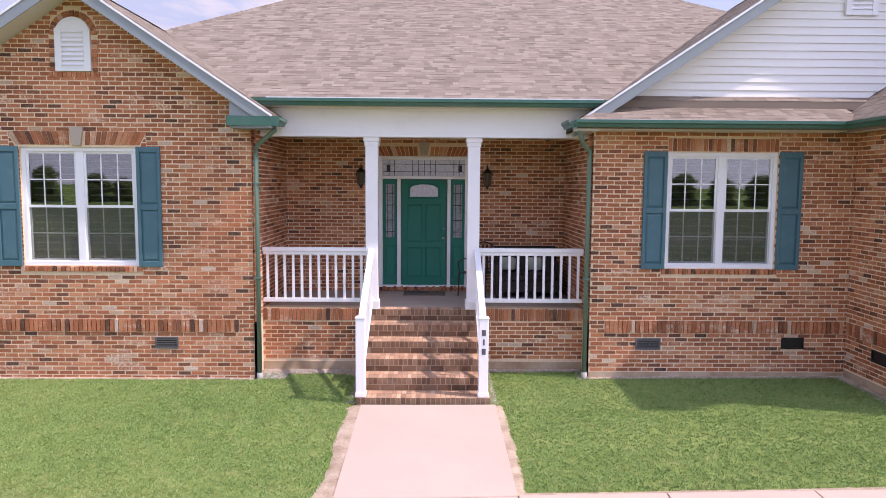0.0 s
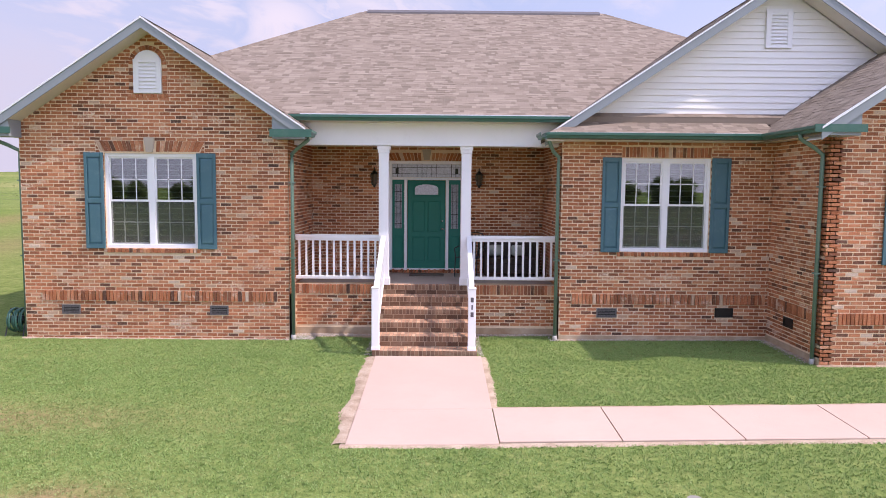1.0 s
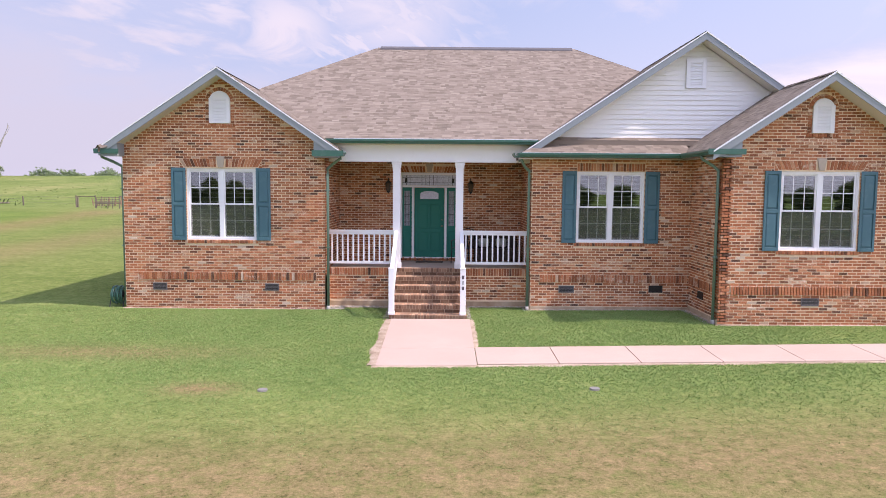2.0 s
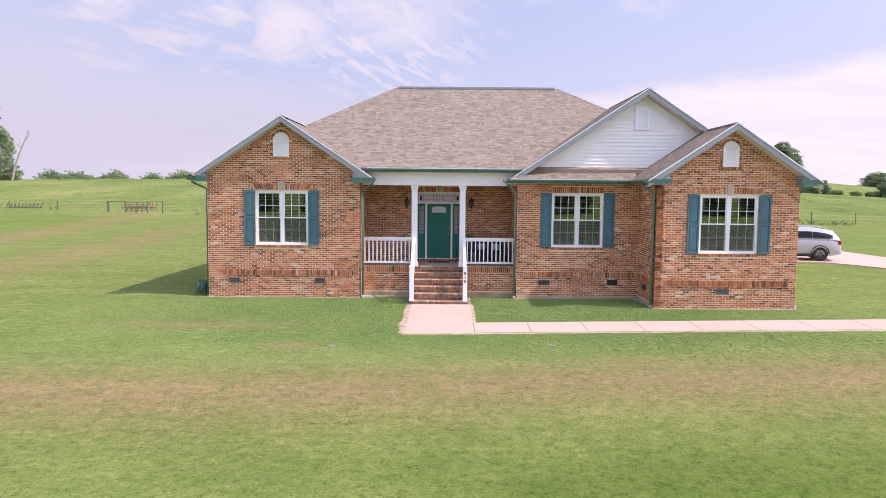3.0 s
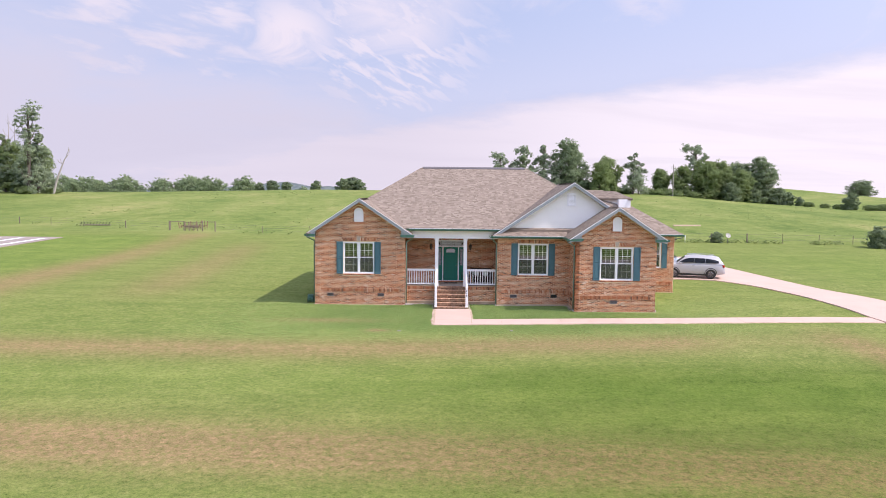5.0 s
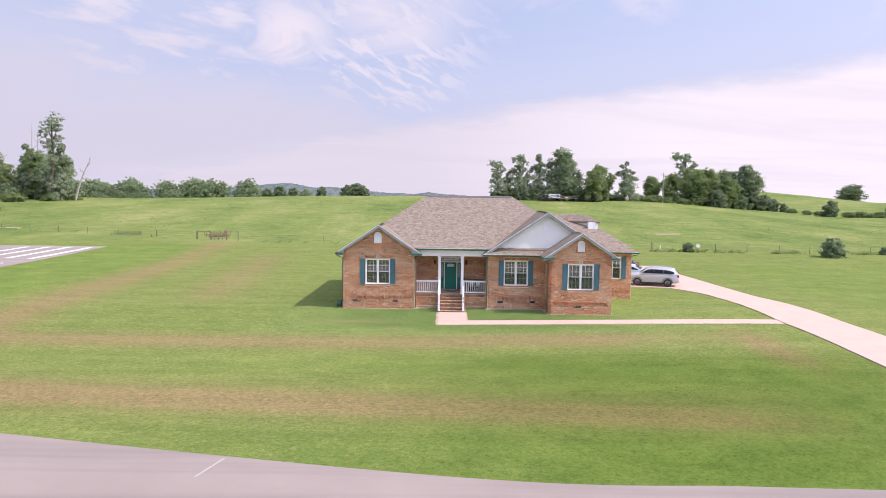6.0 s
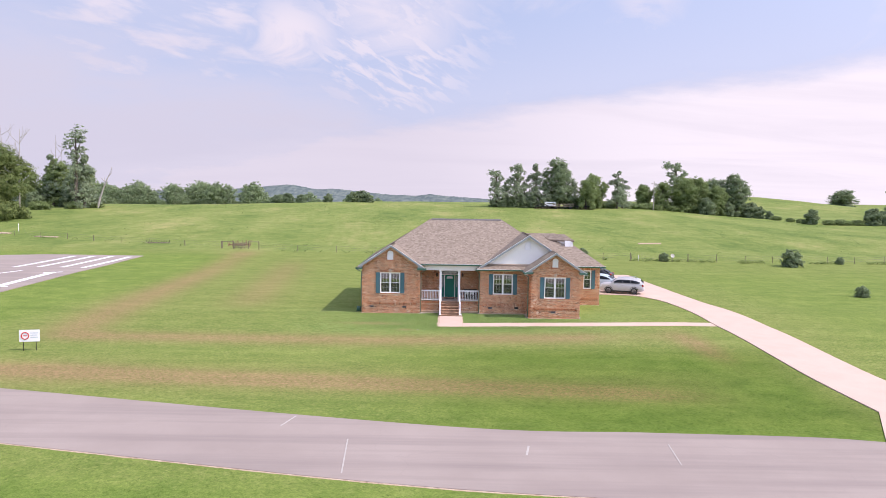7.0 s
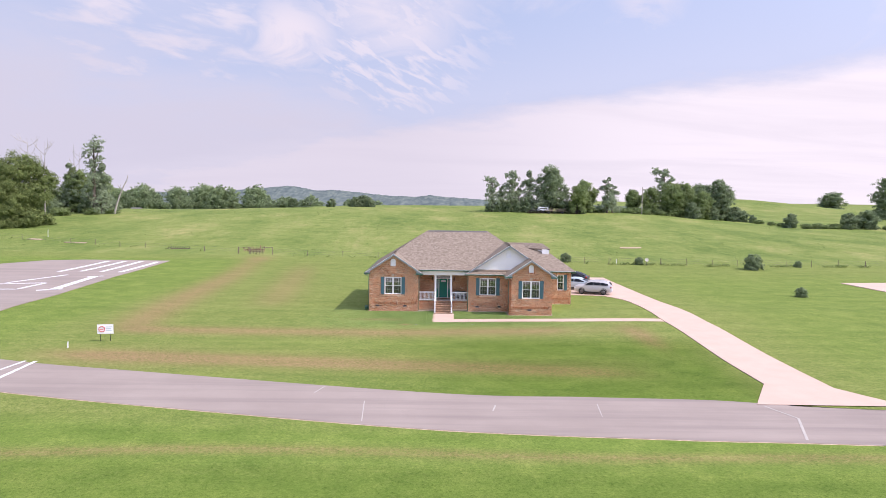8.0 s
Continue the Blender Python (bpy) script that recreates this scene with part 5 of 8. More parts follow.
caps(RA, RB, 1)
vent_bm = bmesh.new()
prism(vent_bm, [(RIDGE_Y - 0.16, RIDGE_Z - 0.07), (RIDGE_Y - 0.15, RIDGE_Z - 0.02), (RIDGE_Y, RIDGE_Z + 0.07), (RIDGE_Y + 0.15, RIDGE_Z - 0.02), (RIDGE_Y + 0.16, RIDGE_Z - 0.07)], "x", RA[0] + 0.1, RB[0] - 0.1)
part("ridge_vent", vent_bm, MAT["ventgrey"], house, "dark ridge vent strip")
caps((-8.0, -0.49, 4.12), RA, 2)
caps((10.9, -0.3, 4.15), RB, 3)
caps((LC, -0.42, L_PEAK), (LC, 3.3, L_PEAK), 4, lift=0.004)
caps((RC, -2.36, R_PEAK), (RC, 1.0, R_PEAK), 5, lift=0.004)
caps((MC, -0.12, M_PEAK), (MC, 5.2, M_PEAK), 6, lift=0.004)
caps((6.6, 9.7, 6.68), (10.6, 9.7, 6.68), 7)


# ---------------------------------------------------------------- gable trim
def rake(x0, z0, x1, z1, y, deep=0.20):
    """A sloping rake board with a pale drip edge, from eave (x0, z0) to peak (x1, z1)."""
    bm = bmesh.new()
    prism(bm, [(x0, z0 - deep), (x1, z1 - deep), (x1, z1 - 0.03), (x0, z0 - 0.03)], "y", y - 0.022, y)
    r = part("rake_board", bm, MAT["rake"], house, "slate green rake board")
    bm = bmesh.new()
    prism(bm, [(x0, z0 - 0.03), (x1, z1 - 0.03), (x1, z1 + 0.005), (x0, z0 + 0.005)], "y", y - 0.036, y)
    part("drip_edge", bm, MAT["white"], r, "pale metal drip edge")


def rake_soffit(x0, z0, x1, z1, y0, y1, deep=0.20):
    bm = bmesh.new()
    prism(bm, [(x0, z0 - deep + 0.01), (x1, z1 - deep + 0.01), (x1, z1 - deep + 0.03), (x0, z0 - deep + 0.03)], "y", y0, y1)
    part("rake_soffit", bm, MAT["soffit"], house, "cream vented vinyl soffit under the gable overhang")


for x0, xc, x1, yf, yw, peak in ((LE0, LC, LE1, -0.42, -0.012, L_PEAK), (RE0, RC, RE1, -2.36, RY - 0.012, R_PEAK), (ME0, MC, ME1, -0.12, 0.275, M_PEAK)):
    for xe in (x0, x1):
        ze = peak - 0.667 * abs(xc - xe)
        rake(xe, ze, xc, peak, yf)
        rake_soffit(xe, ze, xc, peak, yf + 0.001, yw)

# white lap siding of the middle gable
SID_Y = 0.30
sid = part("gable_backing", wall_mesh(ME0 + 0.5, ME1 - 0.5, 4.3, gable(ME0 + 0.5, ME1 - 0.5, 4.22), [], 0.1, front(SID_Y + 0.02)), MAT["siding"], house, "white vinyl siding wall in the gable")
z = 4.345
while z < 6.8:
    half = (6.84 - z) / 0.667
    bm = bmesh.new()
    hi = max(0.04, (6.84 - z - 0.125) / 0.667)
    prof = [(SID_Y - 0.024, z), (SID_Y - 0.004, z + 0.125), (SID_Y + 0.012, z + 0.125), (SID_Y + 0.012, z)]
    vs = [[bm.verts.new((MC + s * (half if i in (0, 3) else hi), y, zz)) for i, (y, zz) in enumerate(prof)] for s in (-1, 1)]
    for i in range(4):
        bm.faces.new((vs[0][i], vs[0][(i + 1) % 4], vs[1][(i + 1) % 4], vs[1][i]))
    bm.faces.new(vs[0]); bm.faces.new(vs[1][::-1])
    bmesh.ops.recalc_face_normals(bm, faces=bm.faces[:])
    part("siding_board", bm, MAT["siding"], sid)
    z += 0.121


# eave soffits and cornice boxes
def soffit(x0, x1, y0, y1, z, t=0.03):
    part("soffit", boxes((x0, x1, y0, y1, z - t, z)), MAT["soffit"], house, "cream vinyl soffit")


soffit(LE0, LX0 - 0.012, -0.40, 14.0, 3.96)
soffit(LX1 + 0.013, LE1 - 0.02, -0.40, 0.36, 3.96)
soffit(ME0, MX0 - 0.012, -0.40, 0.36, 3.93)
soffit(MX0 - 0.012, RX0 - 0.4, -0.40, MY - 0.012, 3.95)
soffit(RE0 + 0.01, RX0 - 0.012, -2.34, MY - 0.012, 3.955)
soffit(RX1 + 0.012, RE1, -2.34, GY - 0.44, 3.96)
soffit(RX1, GX1 + 0.4, GY - 0.40, GY - 0.012, 3.93)


def cornice_return(x0, x1, y0, y1, z0, z1, tip):
    """The boxed end of an eave under a gable: slopes up with the rake."""
    bm = bmesh.new()
    prism(bm, [(x0, z0), (x1, z0), (x1, z1 if tip > 0 else z0 + 0.05), (x0, z0 + 0.05 if tip > 0 else z1)], "y", y0, y1)
    part("cornice_return", bm, MAT["rake"], house, "slate green boxed eave return")


cornice_return(LE0 + 0.02, LX0 + 0.06, -0.41, -0.013, 3.90, 4.28, 1)
cornice_return(LX1 - 0.2, LE1 - 0.02, -0.41, -0.013, 3.90, 4.30, -1)
cornice_return(RE0 + 0.02, RX0 + 0.22, -2.35, RY - 0.013, 3.90, 4.28, 1)
cornice_return(RX1 - 0.12, RE1 - 0.02, -2.35, RY - 0.013, 3.90, 4.28, -1)

# porch beam
part("porch_beam", boxes((LE1 - 0.38, ME0 + 0.4, PF - 0.12, PF + 0.16, 3.84, 4.33)), MAT["white"], house, "white panelled porch beam")
part("beam_moulding", boxes((LE1 - 0.36, ME0 + 0.4, PF - 0.15, PF - 0.121, 4.24, 4.33), (LE1 - 0.36, ME0 + 0.4, PF - 0.135, PF - 0.121, 3.84, 3.88)), MAT["white"], house, "white beam moulding")
soffit(LE1 - 0.3, ME0 + 0.3, EY + 0.02, PF - 0.151, 4.30)


# ---------------------------------------------------------------- gutters
def gutter(p, q, out):
    """A K-style gutter from p to q (level), out: unit vector away from the wall."""
    p, q, out = Vector(p), Vector(q), Vector(out)
    prof = [(0, 0.0), (0.002, -0.105), (0.075, -0.105), (0.095, -0.06), (0.118, -0.045), (0.118, 0.0), (0.104, 0.0), (0.104, -0.035), (0.07, -0.09), (0.012, -0.09), (0.012, 0.0)]
    bm = bmesh.new()
    ends = [[bm.verts.new(e + out * o + Vector((0, 0, h))) for o, h in prof] for e in (p, q)]
    m = len(prof)
    for i in range(m):
        bm.faces.new((ends[0][i], ends[0][(i + 1) % m], ends[1][(i + 1) % m], ends[1][i]))
    for e in ends:
        bm.faces.new(e)
    bmesh.ops.recalc_face_normals(bm, faces=bm.faces[:])
    return part("gutter", bm, MAT["gutter"], house, "dark green metal gutter")


gutter((LE1 - 0.42, EY, EZ - 0.015), (ME0 + 0.52, EY, EZ - 0.015), (0, -1, 0))
gutter((LE1, -0.44, 4.06), (LE1, 0.1, 4.06), (1, 0, 0))
gutter((LE0, 14.5, 4.06), (LE0, -0.44, 4.06), (-1, 0, 0))
gutter((ME0 - 0.02, -0.43, 4.05), (RE0 - 0.005, -0.43, 4.05), (0, -1, 0))
gutter((ME0 - 0.02, -0.43, 4.05), (ME0 - 0.02, 0.1, 4.05), (-1, 0, 0))
gutter((RE0, -0.43, 4.05), (RE0, -2.38, 4.05), (-1, 0, 0))
gutter((RE1, -2.38, 4.05), (RE1, GY - 0.5, 4.05), (1, 0, 0))
gutter((RE1 + 0.1, GY - 0.43, 3.97), (GX1 + 0.45, GY - 0.43, 3.97), (0, -1, 0))
for x0, x1 in ((LX1 - 0.24, LE1 + 0.11),):
    part("fascia", boxes((x0, x1, -0.445, -0.423, 3.93, 4.07)), MAT["gutter"], house, "dark green fascia return")
part("fascia", boxes((LE0 - 0.11, LX0 + 0.1, -0.445, -0.423, 3.95, 4.07)), MAT["gutter"], house, "dark green fascia return")
part("fascia", boxes((RE0 - 0.11, RX0 + 0.3, -2.385, -2.363, 3.95, 4.07)), MAT["gutter"], house, "dark green fascia return")
part("fascia", boxes((RX1 - 0.2, RE1 + 0.11, -2.385, -2.363, 3.95, 4.07)), MAT["gutter"], house, "dark green fascia return")


def eave_drip(x0, x1, y, z):
    part("drip_edge", boxes((x0, x1, y - 0.030, y - 0.002, z - 0.014, z + 0.006)), MAT["white"], house, "pale metal drip edge over the gutter")


eave_drip(LE1 - 0.2, ME0 + 0.5, EY, EZ + 0.004)
eave_drip(ME0 + 0.05, RE0 - 0.02, -0.42, 4.056)
eave_drip(RE1 + 0.12, GX1 + 0.44, GY - 0.42, 3.984)


def downspout(points, label="green metal downspout", w=0.036):
    bm = bmesh.new()
    tube(bm, points, w, 8)
    d = part("downspout", bm, MAT["downspout"], house, label, True)
    top, bot = Vector(points[-2]), Vector(points[-1])
    for f in (0.12, 0.55):
        c = top.lerp(bot, f)
        bm = boxes((c.x - 0.055, c.x + 0.055, c.y - 0.042, c.y + 0.042, c.z - 0.012, c.z + 0.012))
        part("strap", bm, MAT["downspout"], d)


downspout([(LE1 + 0.05, -0.36, 3.97), (LE1 + 0.04, -0.36, 3.88), (LX1 + 0.22, -0.16, 3.74), (LX1 + 0.075, -0.01, 3.64), (LX1 + 0.075, -0.005, 3.5), (LX1 + 0.075, 0.0, 0.16)])
downspout([(ME0 + 0.04, -0.36, 3.96), (ME0 + 0.05, -0.36, 3.88), (MX0 - 0.2, -0.14, 3.72), (MX0 - 0.07, 0.0, 3.62), (MX0 - 0.07, 0.02, 3.5), (MX0 - 0.07, 0.03, 0.16)])
downspout([(RE0 - 0.05, -1.80, 3.96), (RE0 - 0.04, -1.80, 3.88), (RX0 - 0.18, -1.78, 3.72), (RX0 - 0.06, -1.78, 3.62), (RX0 - 0.06, -1.78, 3.5), (RX0 - 0.06, -1.78, 0.16)])
downspout([(LE0 - 0.05, -0.2, 3.97), (LE0 - 0.03, -0.2, 3.88), (LX0 - 0.2, -0.02, 3.76), (LX0 - 0.05, 0.1, 3.66), (LX0 - 0.05, 0.1, 3.5), (LX0 - 0.05, 0.1, 0.16)])
downspout([(GX1 + 0.40, GY - 0.40, 3.88), (GX1 + 0.38, GY - 0.38, 3.8), (GX1 + 0.20, GY + 0.05, 3.7), (GX1 + 0.05, GY + 0.30, 3.6), (GX1 + 0.05, GY + 0.32, 3.45), (GX1 + 0.05, GY + 0.32, 0.3)])
for x, y in ((LX1 + 0.075, 0.0), (MX0 - 0.07, 0.03), (RX0 - 0.06, -1.78), (RX1 + 0.05, RY + 0.1)):
    bm = bmesh.new()
    tube(bm, [(x, y, ground_z(x, y) - 0.05), (x, y, ground_z(x, y) + 0.10)], 0.046, 10)
    part("drain_collar", bm, MAT["collar"], house, "dusty pale plastic drain collar", True)


# ---------------------------------------------------------------- windows
def window(win, y, units, label):
    x0, x1, z0, z1 = win
    w = under(new("window"), house, label)
    w.location = (0, 0, 0)
    casing, mull = 0.062, 0.115
    bm = boxes((x0, x1, y + 0.0, y + 0.10, z1 - casing, z1), (x0, x1, y - 0.012, y + 0.10, z0, z0 + casing), (x0, x0 + casing, y, y + 0.10, z0 + casing, z1 - casing), (x1 - casing, x1, y, y + 0.10, z0 + casing, z1 - casing), bevel=0.004)
    if units == 2:
        c = (x0 + x1) / 2
        box(bm, c - mull / 2, c + mull / 2, y + 0.002, y + 0.10, z0 + casing, z1 - casing, bevel=0.004)
    part("window_frame", bm, MAT["white"], w, "white vinyl window frame")
    ranges = [(x0 + casing, x1 - casing)] if units == 1 else [(x0 + casing, c - mull / 2), (c + mull / 2, x1 - casing)]
    zm = (z0 + z1) / 2
    for a, b in ranges:
        for lo, hi, dy in ((zm - 0.015, z1 - casing, 0.030), (z0 + casing, zm + 0.02, 0.052)):
            s = 0.032
            bm = boxes((a, b, y + dy, y + dy + 0.028, hi - s, hi), (a, b, y + dy, y + dy + 0.028, lo, lo + s + 0.008), (a, a + s, y + dy, y + dy + 0.028, lo + s, hi - s), (b - s, b, y + dy, y + dy + 0.028, lo + s, hi - s))
            part("sash", bm, MAT["white"], w, "white window sash")
            n = 3 if units == 2 else 2
            g = [(a + (b - a) * i / n - 0.009, a + (b - a) * i / n + 0.009, y + dy + 0.010, y + dy + 0.020, lo + s, hi - s) for i in range(1, n)]
            g.append((a + s, b - s, y + dy + 0.010, y + dy + 0.020, (lo + hi) / 2 - 0.009, (lo + hi) / 2 + 0.009))
            part("glazing_bar", boxes(*g), MAT["white"], w, "white glazing bars")
            bm = bmesh.new()
            box(bm, a + s - 0.004, b - s + 0.004, y + dy + 0.012, y + dy + 0.018, lo + s - 0.004, hi - s + 0.004)
            p = part("pane", bm, MAT["glass"], w, "reflecting clear window pane")
            p.visible_shadow = False
            if dy > 0.04:
                bm = boxes((a + s * 0.4, b - s * 0.4, y + 0.040, y + 0.043, lo + s * 0.4, hi - s * 0.4))
                p = part("insect_screen", bm, MAT["screen"], w, "dark insect screen over the lower sash")
                p.visible_shadow = False
    # open blinds behind the glass
    for a, b in ranges:
        z = z0 + casing + 0.06
        while z < z1 - casing:
            bm = bmesh.new()
            prism(bm, [(y + 0.150, z - 0.010), (y + 0.200, z + 0.004), (y + 0.200, z + 0.010), (y + 0.150, z - 0.003)], "x", a + 0.02, b - 0.02)
            part("blind_slat", bm, MAT["white"], w, "pale open blind slat")
            z += 0.105
    return w


window(WIN_L, 0.03, 2, "white double window with grilles and open blinds")
window(WIN_M, MY + 0.03, 2, "white double window with grilles and open blinds")
window(WIN_R, RY + 0.03, 2, "white double window with grilles and open blinds")
window(WIN_G, GY + 0.03, 1, "white single sash window with grilles")


def shutter(x0, x1, y, z0, z1):
    """A raised-panel shutter standing 3 cm off the brick."""
    s = under(new("shutter"), house, "teal raised-panel shutter beside a window")
    f, t = 0.052, 0.03
    zm = z0 + (z1 - z0) * 0.5
    bm = boxes((x0, x0 + f, y - t, y, z0, z1), (x1 - f, x1, y - t, y, z0, z1), (x0 + f, x1 - f, y - t, y, z0, z0 + 0.085), (x0 + f, x1 - f, y - t, y, z1 - 0.085, z1), (x0 + f, x1 - f, y - t, y, zm - 0.045, zm + 0.045), bevel=0.004)
    part("shutter_frame", bm, MAT["shutter"], s)
    for a, b in ((z0 + 0.085, zm - 0.045), (zm + 0.045, z1 - 0.085)):
        bm = bmesh.new()
        o = [(x0 + f, a), (x1 - f, a), (x1 - f, b), (x0 + f, b)]
        i_ = [(x0 + f + 0.035, a + 0.04), (x1 - f - 0.035, a + 0.04), (x1 - f - 0.035, b - 0.04), (x0 + f + 0.035, b - 0.04)]
        V0 = [bm.verts.new((x, y - 0.006, z)) for x, z in o]
        V1 = [bm.verts.new((x, y - 0.022, z)) for x, z in i_]
        bm.faces.new(V1)
        for j in range(4):
            bm.faces.new((V0[j], V0[(j + 1) % 4], V1[(j + 1) % 4], V1[j]))
        bmesh.ops.recalc_face_normals(bm, faces=bm.faces[:])
        part("raised_panel", bm, MAT["shutter"], s)


for win, y in ((WIN_L, 0.0), (WIN_M, MY), (WIN_R, RY)):
    shutter(win[0] - 0.37, win[0] - 0.01, y - 0.014, win[2] - 0.01, win[3] + 0.01)
    shutter(win[1] + 0.01, win[1] + 0.37, y - 0.014, win[2] - 0.01, win[3] + 0.01)
shutter(WIN_G[1] + 0.02, WIN_G[1] + 0.36, GY - 0.014, WIN_G[2] - 0.01, WIN_G[3] + 0.01)


def keystone(c, y, z0, z1):
    bm = bmesh.new()
    prism(bm, [(c - 0.062, z0), (c + 0.062, z0), (c + 0.105, z1), (c - 0.105, z1)], "y", y - 0.045, y + 0.0)
    bmesh.ops.bevel(bm, geom=bm.edges[:], offset=0.006, segments=1, affect="EDGES")
    part("keystone", bm, MAT["keystone"], house, "pale cast-stone keystone")


keystone(-5.17, -0.003, 3.645, 3.925)
keystone(8.835, RY - 0.003, 3.63, 3.905)
keystone(0.0, BACK_Y - 0.003, 3.64, 3.88)


def gable_vent(c, y, z0, z1, half, arched, slats):
    v = under(new("gable_vent"), house, "white louvred gable vent")
    bm = bmesh.new()
    if arched:
        zc = z1 - half
        ring = [(c + half * math.cos(math.pi * i / 14), zc + half * math.sin(math.pi * i / 14)) for i in range(15)]
    else:
        ring = [(c + half, z1), (c - half, z1)]
    outline = [(c - half, z0), (c + half, z0)] + ring
    prism(bm, outline, "y", y - 0.03, y - 0.003)
    body = part("vent_board", bm, MAT["white"], v)
    inner = half * 0.62
    top = z1 - (half * 0.75 if arched else 0.09)
    for i in range(slats):
        z = z0 + 0.09 + (top - z0 - 0.12) * i / (slats - 1)
        bm = bmesh.new()
        prism(bm, [(y - 0.032, z + 0.035), (y - 0.052, z), (y - 0.046, z - 0.004), (y - 0.028, z + 0.028)], "x", c - inner, c + inner)
        part("slat", bm, MAT["white"], v)
    bm = boxes((c - half, c - inner, y - 0.045, y - 0.031, z0, top + 0.03), (c + inner, c + half, y - 0.045, y - 0.031, z0, top + 0.03), (c - inner, c + inner, y - 0.045, y - 0.031, z0, z0 + 0.06), bevel=0.003)
    part("vent_frame", bm, MAT["white"], v)


gable_vent(-5.17, 0.0, VENT_L[2], VENT_L[3], 0.262, True, 8)
gable_vent((VENT_R[0] + VENT_R[1]) / 2, RY, VENT_R[2], VENT_R[3], 0.242, True, 8)
gable_vent(6.72, SID_Y - 0.02, 5.73, 6.46, 0.25, False, 9)


def foundation_vent(x0, x1, z0, z1, place, open_dark=False):
    v = under(new("foundation_vent"), house, "foundation vent with its dark opening as a black sheet" if open_dark else "grey louvred foundation vent")

    def add(name, list_of, mat):
        bm = boxes(*list_of)
        for q in bm.verts:
            q.co = Vector(place(q.co.x, -q.co.y, q.co.z))
        bmesh.ops.recalc_face_normals(bm, faces=bm.faces[:])
        part(name, bm, mat, v)
    # black sheet painted for the shade in the hole behind the vent
    add("vent_back", [(x0, x1, -0.004, -0.001, z0, z1)], MAT["black"])
    f = 0.022
    add("vent_frame", [(x0, x1, -0.02, -0.0045, z0, z0 + f), (x0, x1, -0.02, -0.0045, z1 - f, z1), (x0, x0 + f, -0.02, -0.0045, z0 + f, z1 - f), (x1 - f, x1, -0.02, -0.0045, z0 + f, z1 - f)], MAT["black"] if open_dark else MAT["ventgrey"])
    if not open_dark:
        for i in range(4):
            z = z0 + f + (z1 - z0 - 2 * f) * (i + 0.5) / 4
            add("louvre", [(x0 + f, x1 - f, -0.016, -0.006, z - 0.008, z + 0.006)], MAT["ventgrey"])


foundation_vent(-4.09, -3.74, 0.555, 0.735, front(0))
foundation_vent(-6.93, -6.58, 0.555, 0.735, front(0))
foundation_vent(3.35, 3.74, 0.555, 0.735, front(MY))
foundation_vent(5.64, 5.99, 0.575, 0.755, front(MY), True)
foundation_vent(8.53, 8.93, 0.575, 0.755, front(RY))
foundation_vent(-0.98, -0.64, 0.555, 0.735, lambda u, out, z: (RX0 - out, u, z), True)

# ---------------------------------------------------------------- front door
door = under(new("door"), house, "deep green panelled front door with leaded sidelights and transom")
Y = BACK_Y
D0, D1, DZ0, DZ1 = -0.425, 0.425, PORCH_Z + 0.105, 3.19
fr = boxes((-0.84, -0.775, Y - 0.03, Y + 0.1, PORCH_Z + 0.10, 3.62), (0.765, 0.83, Y - 0.03, Y + 0.1, PORCH_Z + 0.10, 3.62), (-0.775, 0.765, Y - 0.03, Y + 0.1, 3.555, 3.62),
           (-0.775, 0.765, Y - 0.025, Y + 0.1, 3.20, 3.255), (-0.50, -0.435, Y - 0.025, Y + 0.1, PORCH_Z + 0.10, 3.20), (0.435, 0.50, Y - 0.025, Y + 0.1, PORCH_Z + 0.10, 3.20), (-0.84, 0.83, Y - 0.05, Y + 0.1, PORCH_Z + 0.07, PORCH_Z + 0.105), bevel=0.004)
part("door_frame", fr, MAT["white"], door, "white door frame with mullions")
leaf = part("door_leaf", boxes((D0, D1, Y + 0.02, Y + 0.065, DZ0, DZ1)), MAT["door"], door)


def raised(x0, x1, z0, z1, y, parent, mat, name="door_panel", out=0.014):
    bm = bmesh.new()
    o = [(x0, z0), (x1, z0), (x1, z1), (x0, z1)]
    d = 0.028
    i_ = [(x0 + d, z0 + d), (x1 - d, z0 + d), (x1 - d, z1 - d), (x0 + d, z1 - d)]
    V0 = [bm.verts.new((x, y - 0.002, z)) for x, z in o]
    Vm = [bm.verts.new((x + (0.008 if x < (x0 + x1) / 2 else -0.008), y - out, z + (0.008 if z < (z0 + z1) / 2 else -0.008))) for x, z in o]
    V1 = [bm.verts.new((x, y - out * 0.35, z)) for x, z in i_]
    for A, B in ((V0, Vm), (Vm, V1)):
        for j in range(4):
            bm.faces.new((A[j], A[(j + 1) % 4], B[(j + 1) % 4], B[j]))
    bm.faces.new(V1)
    bmesh.ops.recalc_face_normals(bm, faces=bm.faces[:])
    return part(name, bm, mat, parent)


for a, b in ((-0.32, -0.03), (0.03, 0.32)):
    raised(a, b, DZ0 + 0.16, DZ0 + 0.72, Y + 0.02, door, MAT["door"])
    raised(a, b, DZ0 + 0.82, DZ0 + 1.52, Y + 0.02, door, MAT["door"])
bm = bmesh.new()
arc = [(0.26 * math.cos(math.pi * i / 10), 3.015 + 0.085 * math.sin(math.pi * i / 10)) for i in range(11)]
prism(bm, [(-0.26, 2.87), (0.26, 2.87)] + arc, "y", Y + 0.008, Y + 0.019)
lite = part("door_light", bm, MAT["leaded"], door, "leaded glass fan light in the door")
bm = bmesh.new()
arc2 = [(0.285 * math.cos(math.pi * i / 10), 3.015 + 0.110 * math.sin(math.pi * i / 10)) for i in range(11)]
pts = [(-0.285, 2.845), (0.285, 2.845)] + arc2
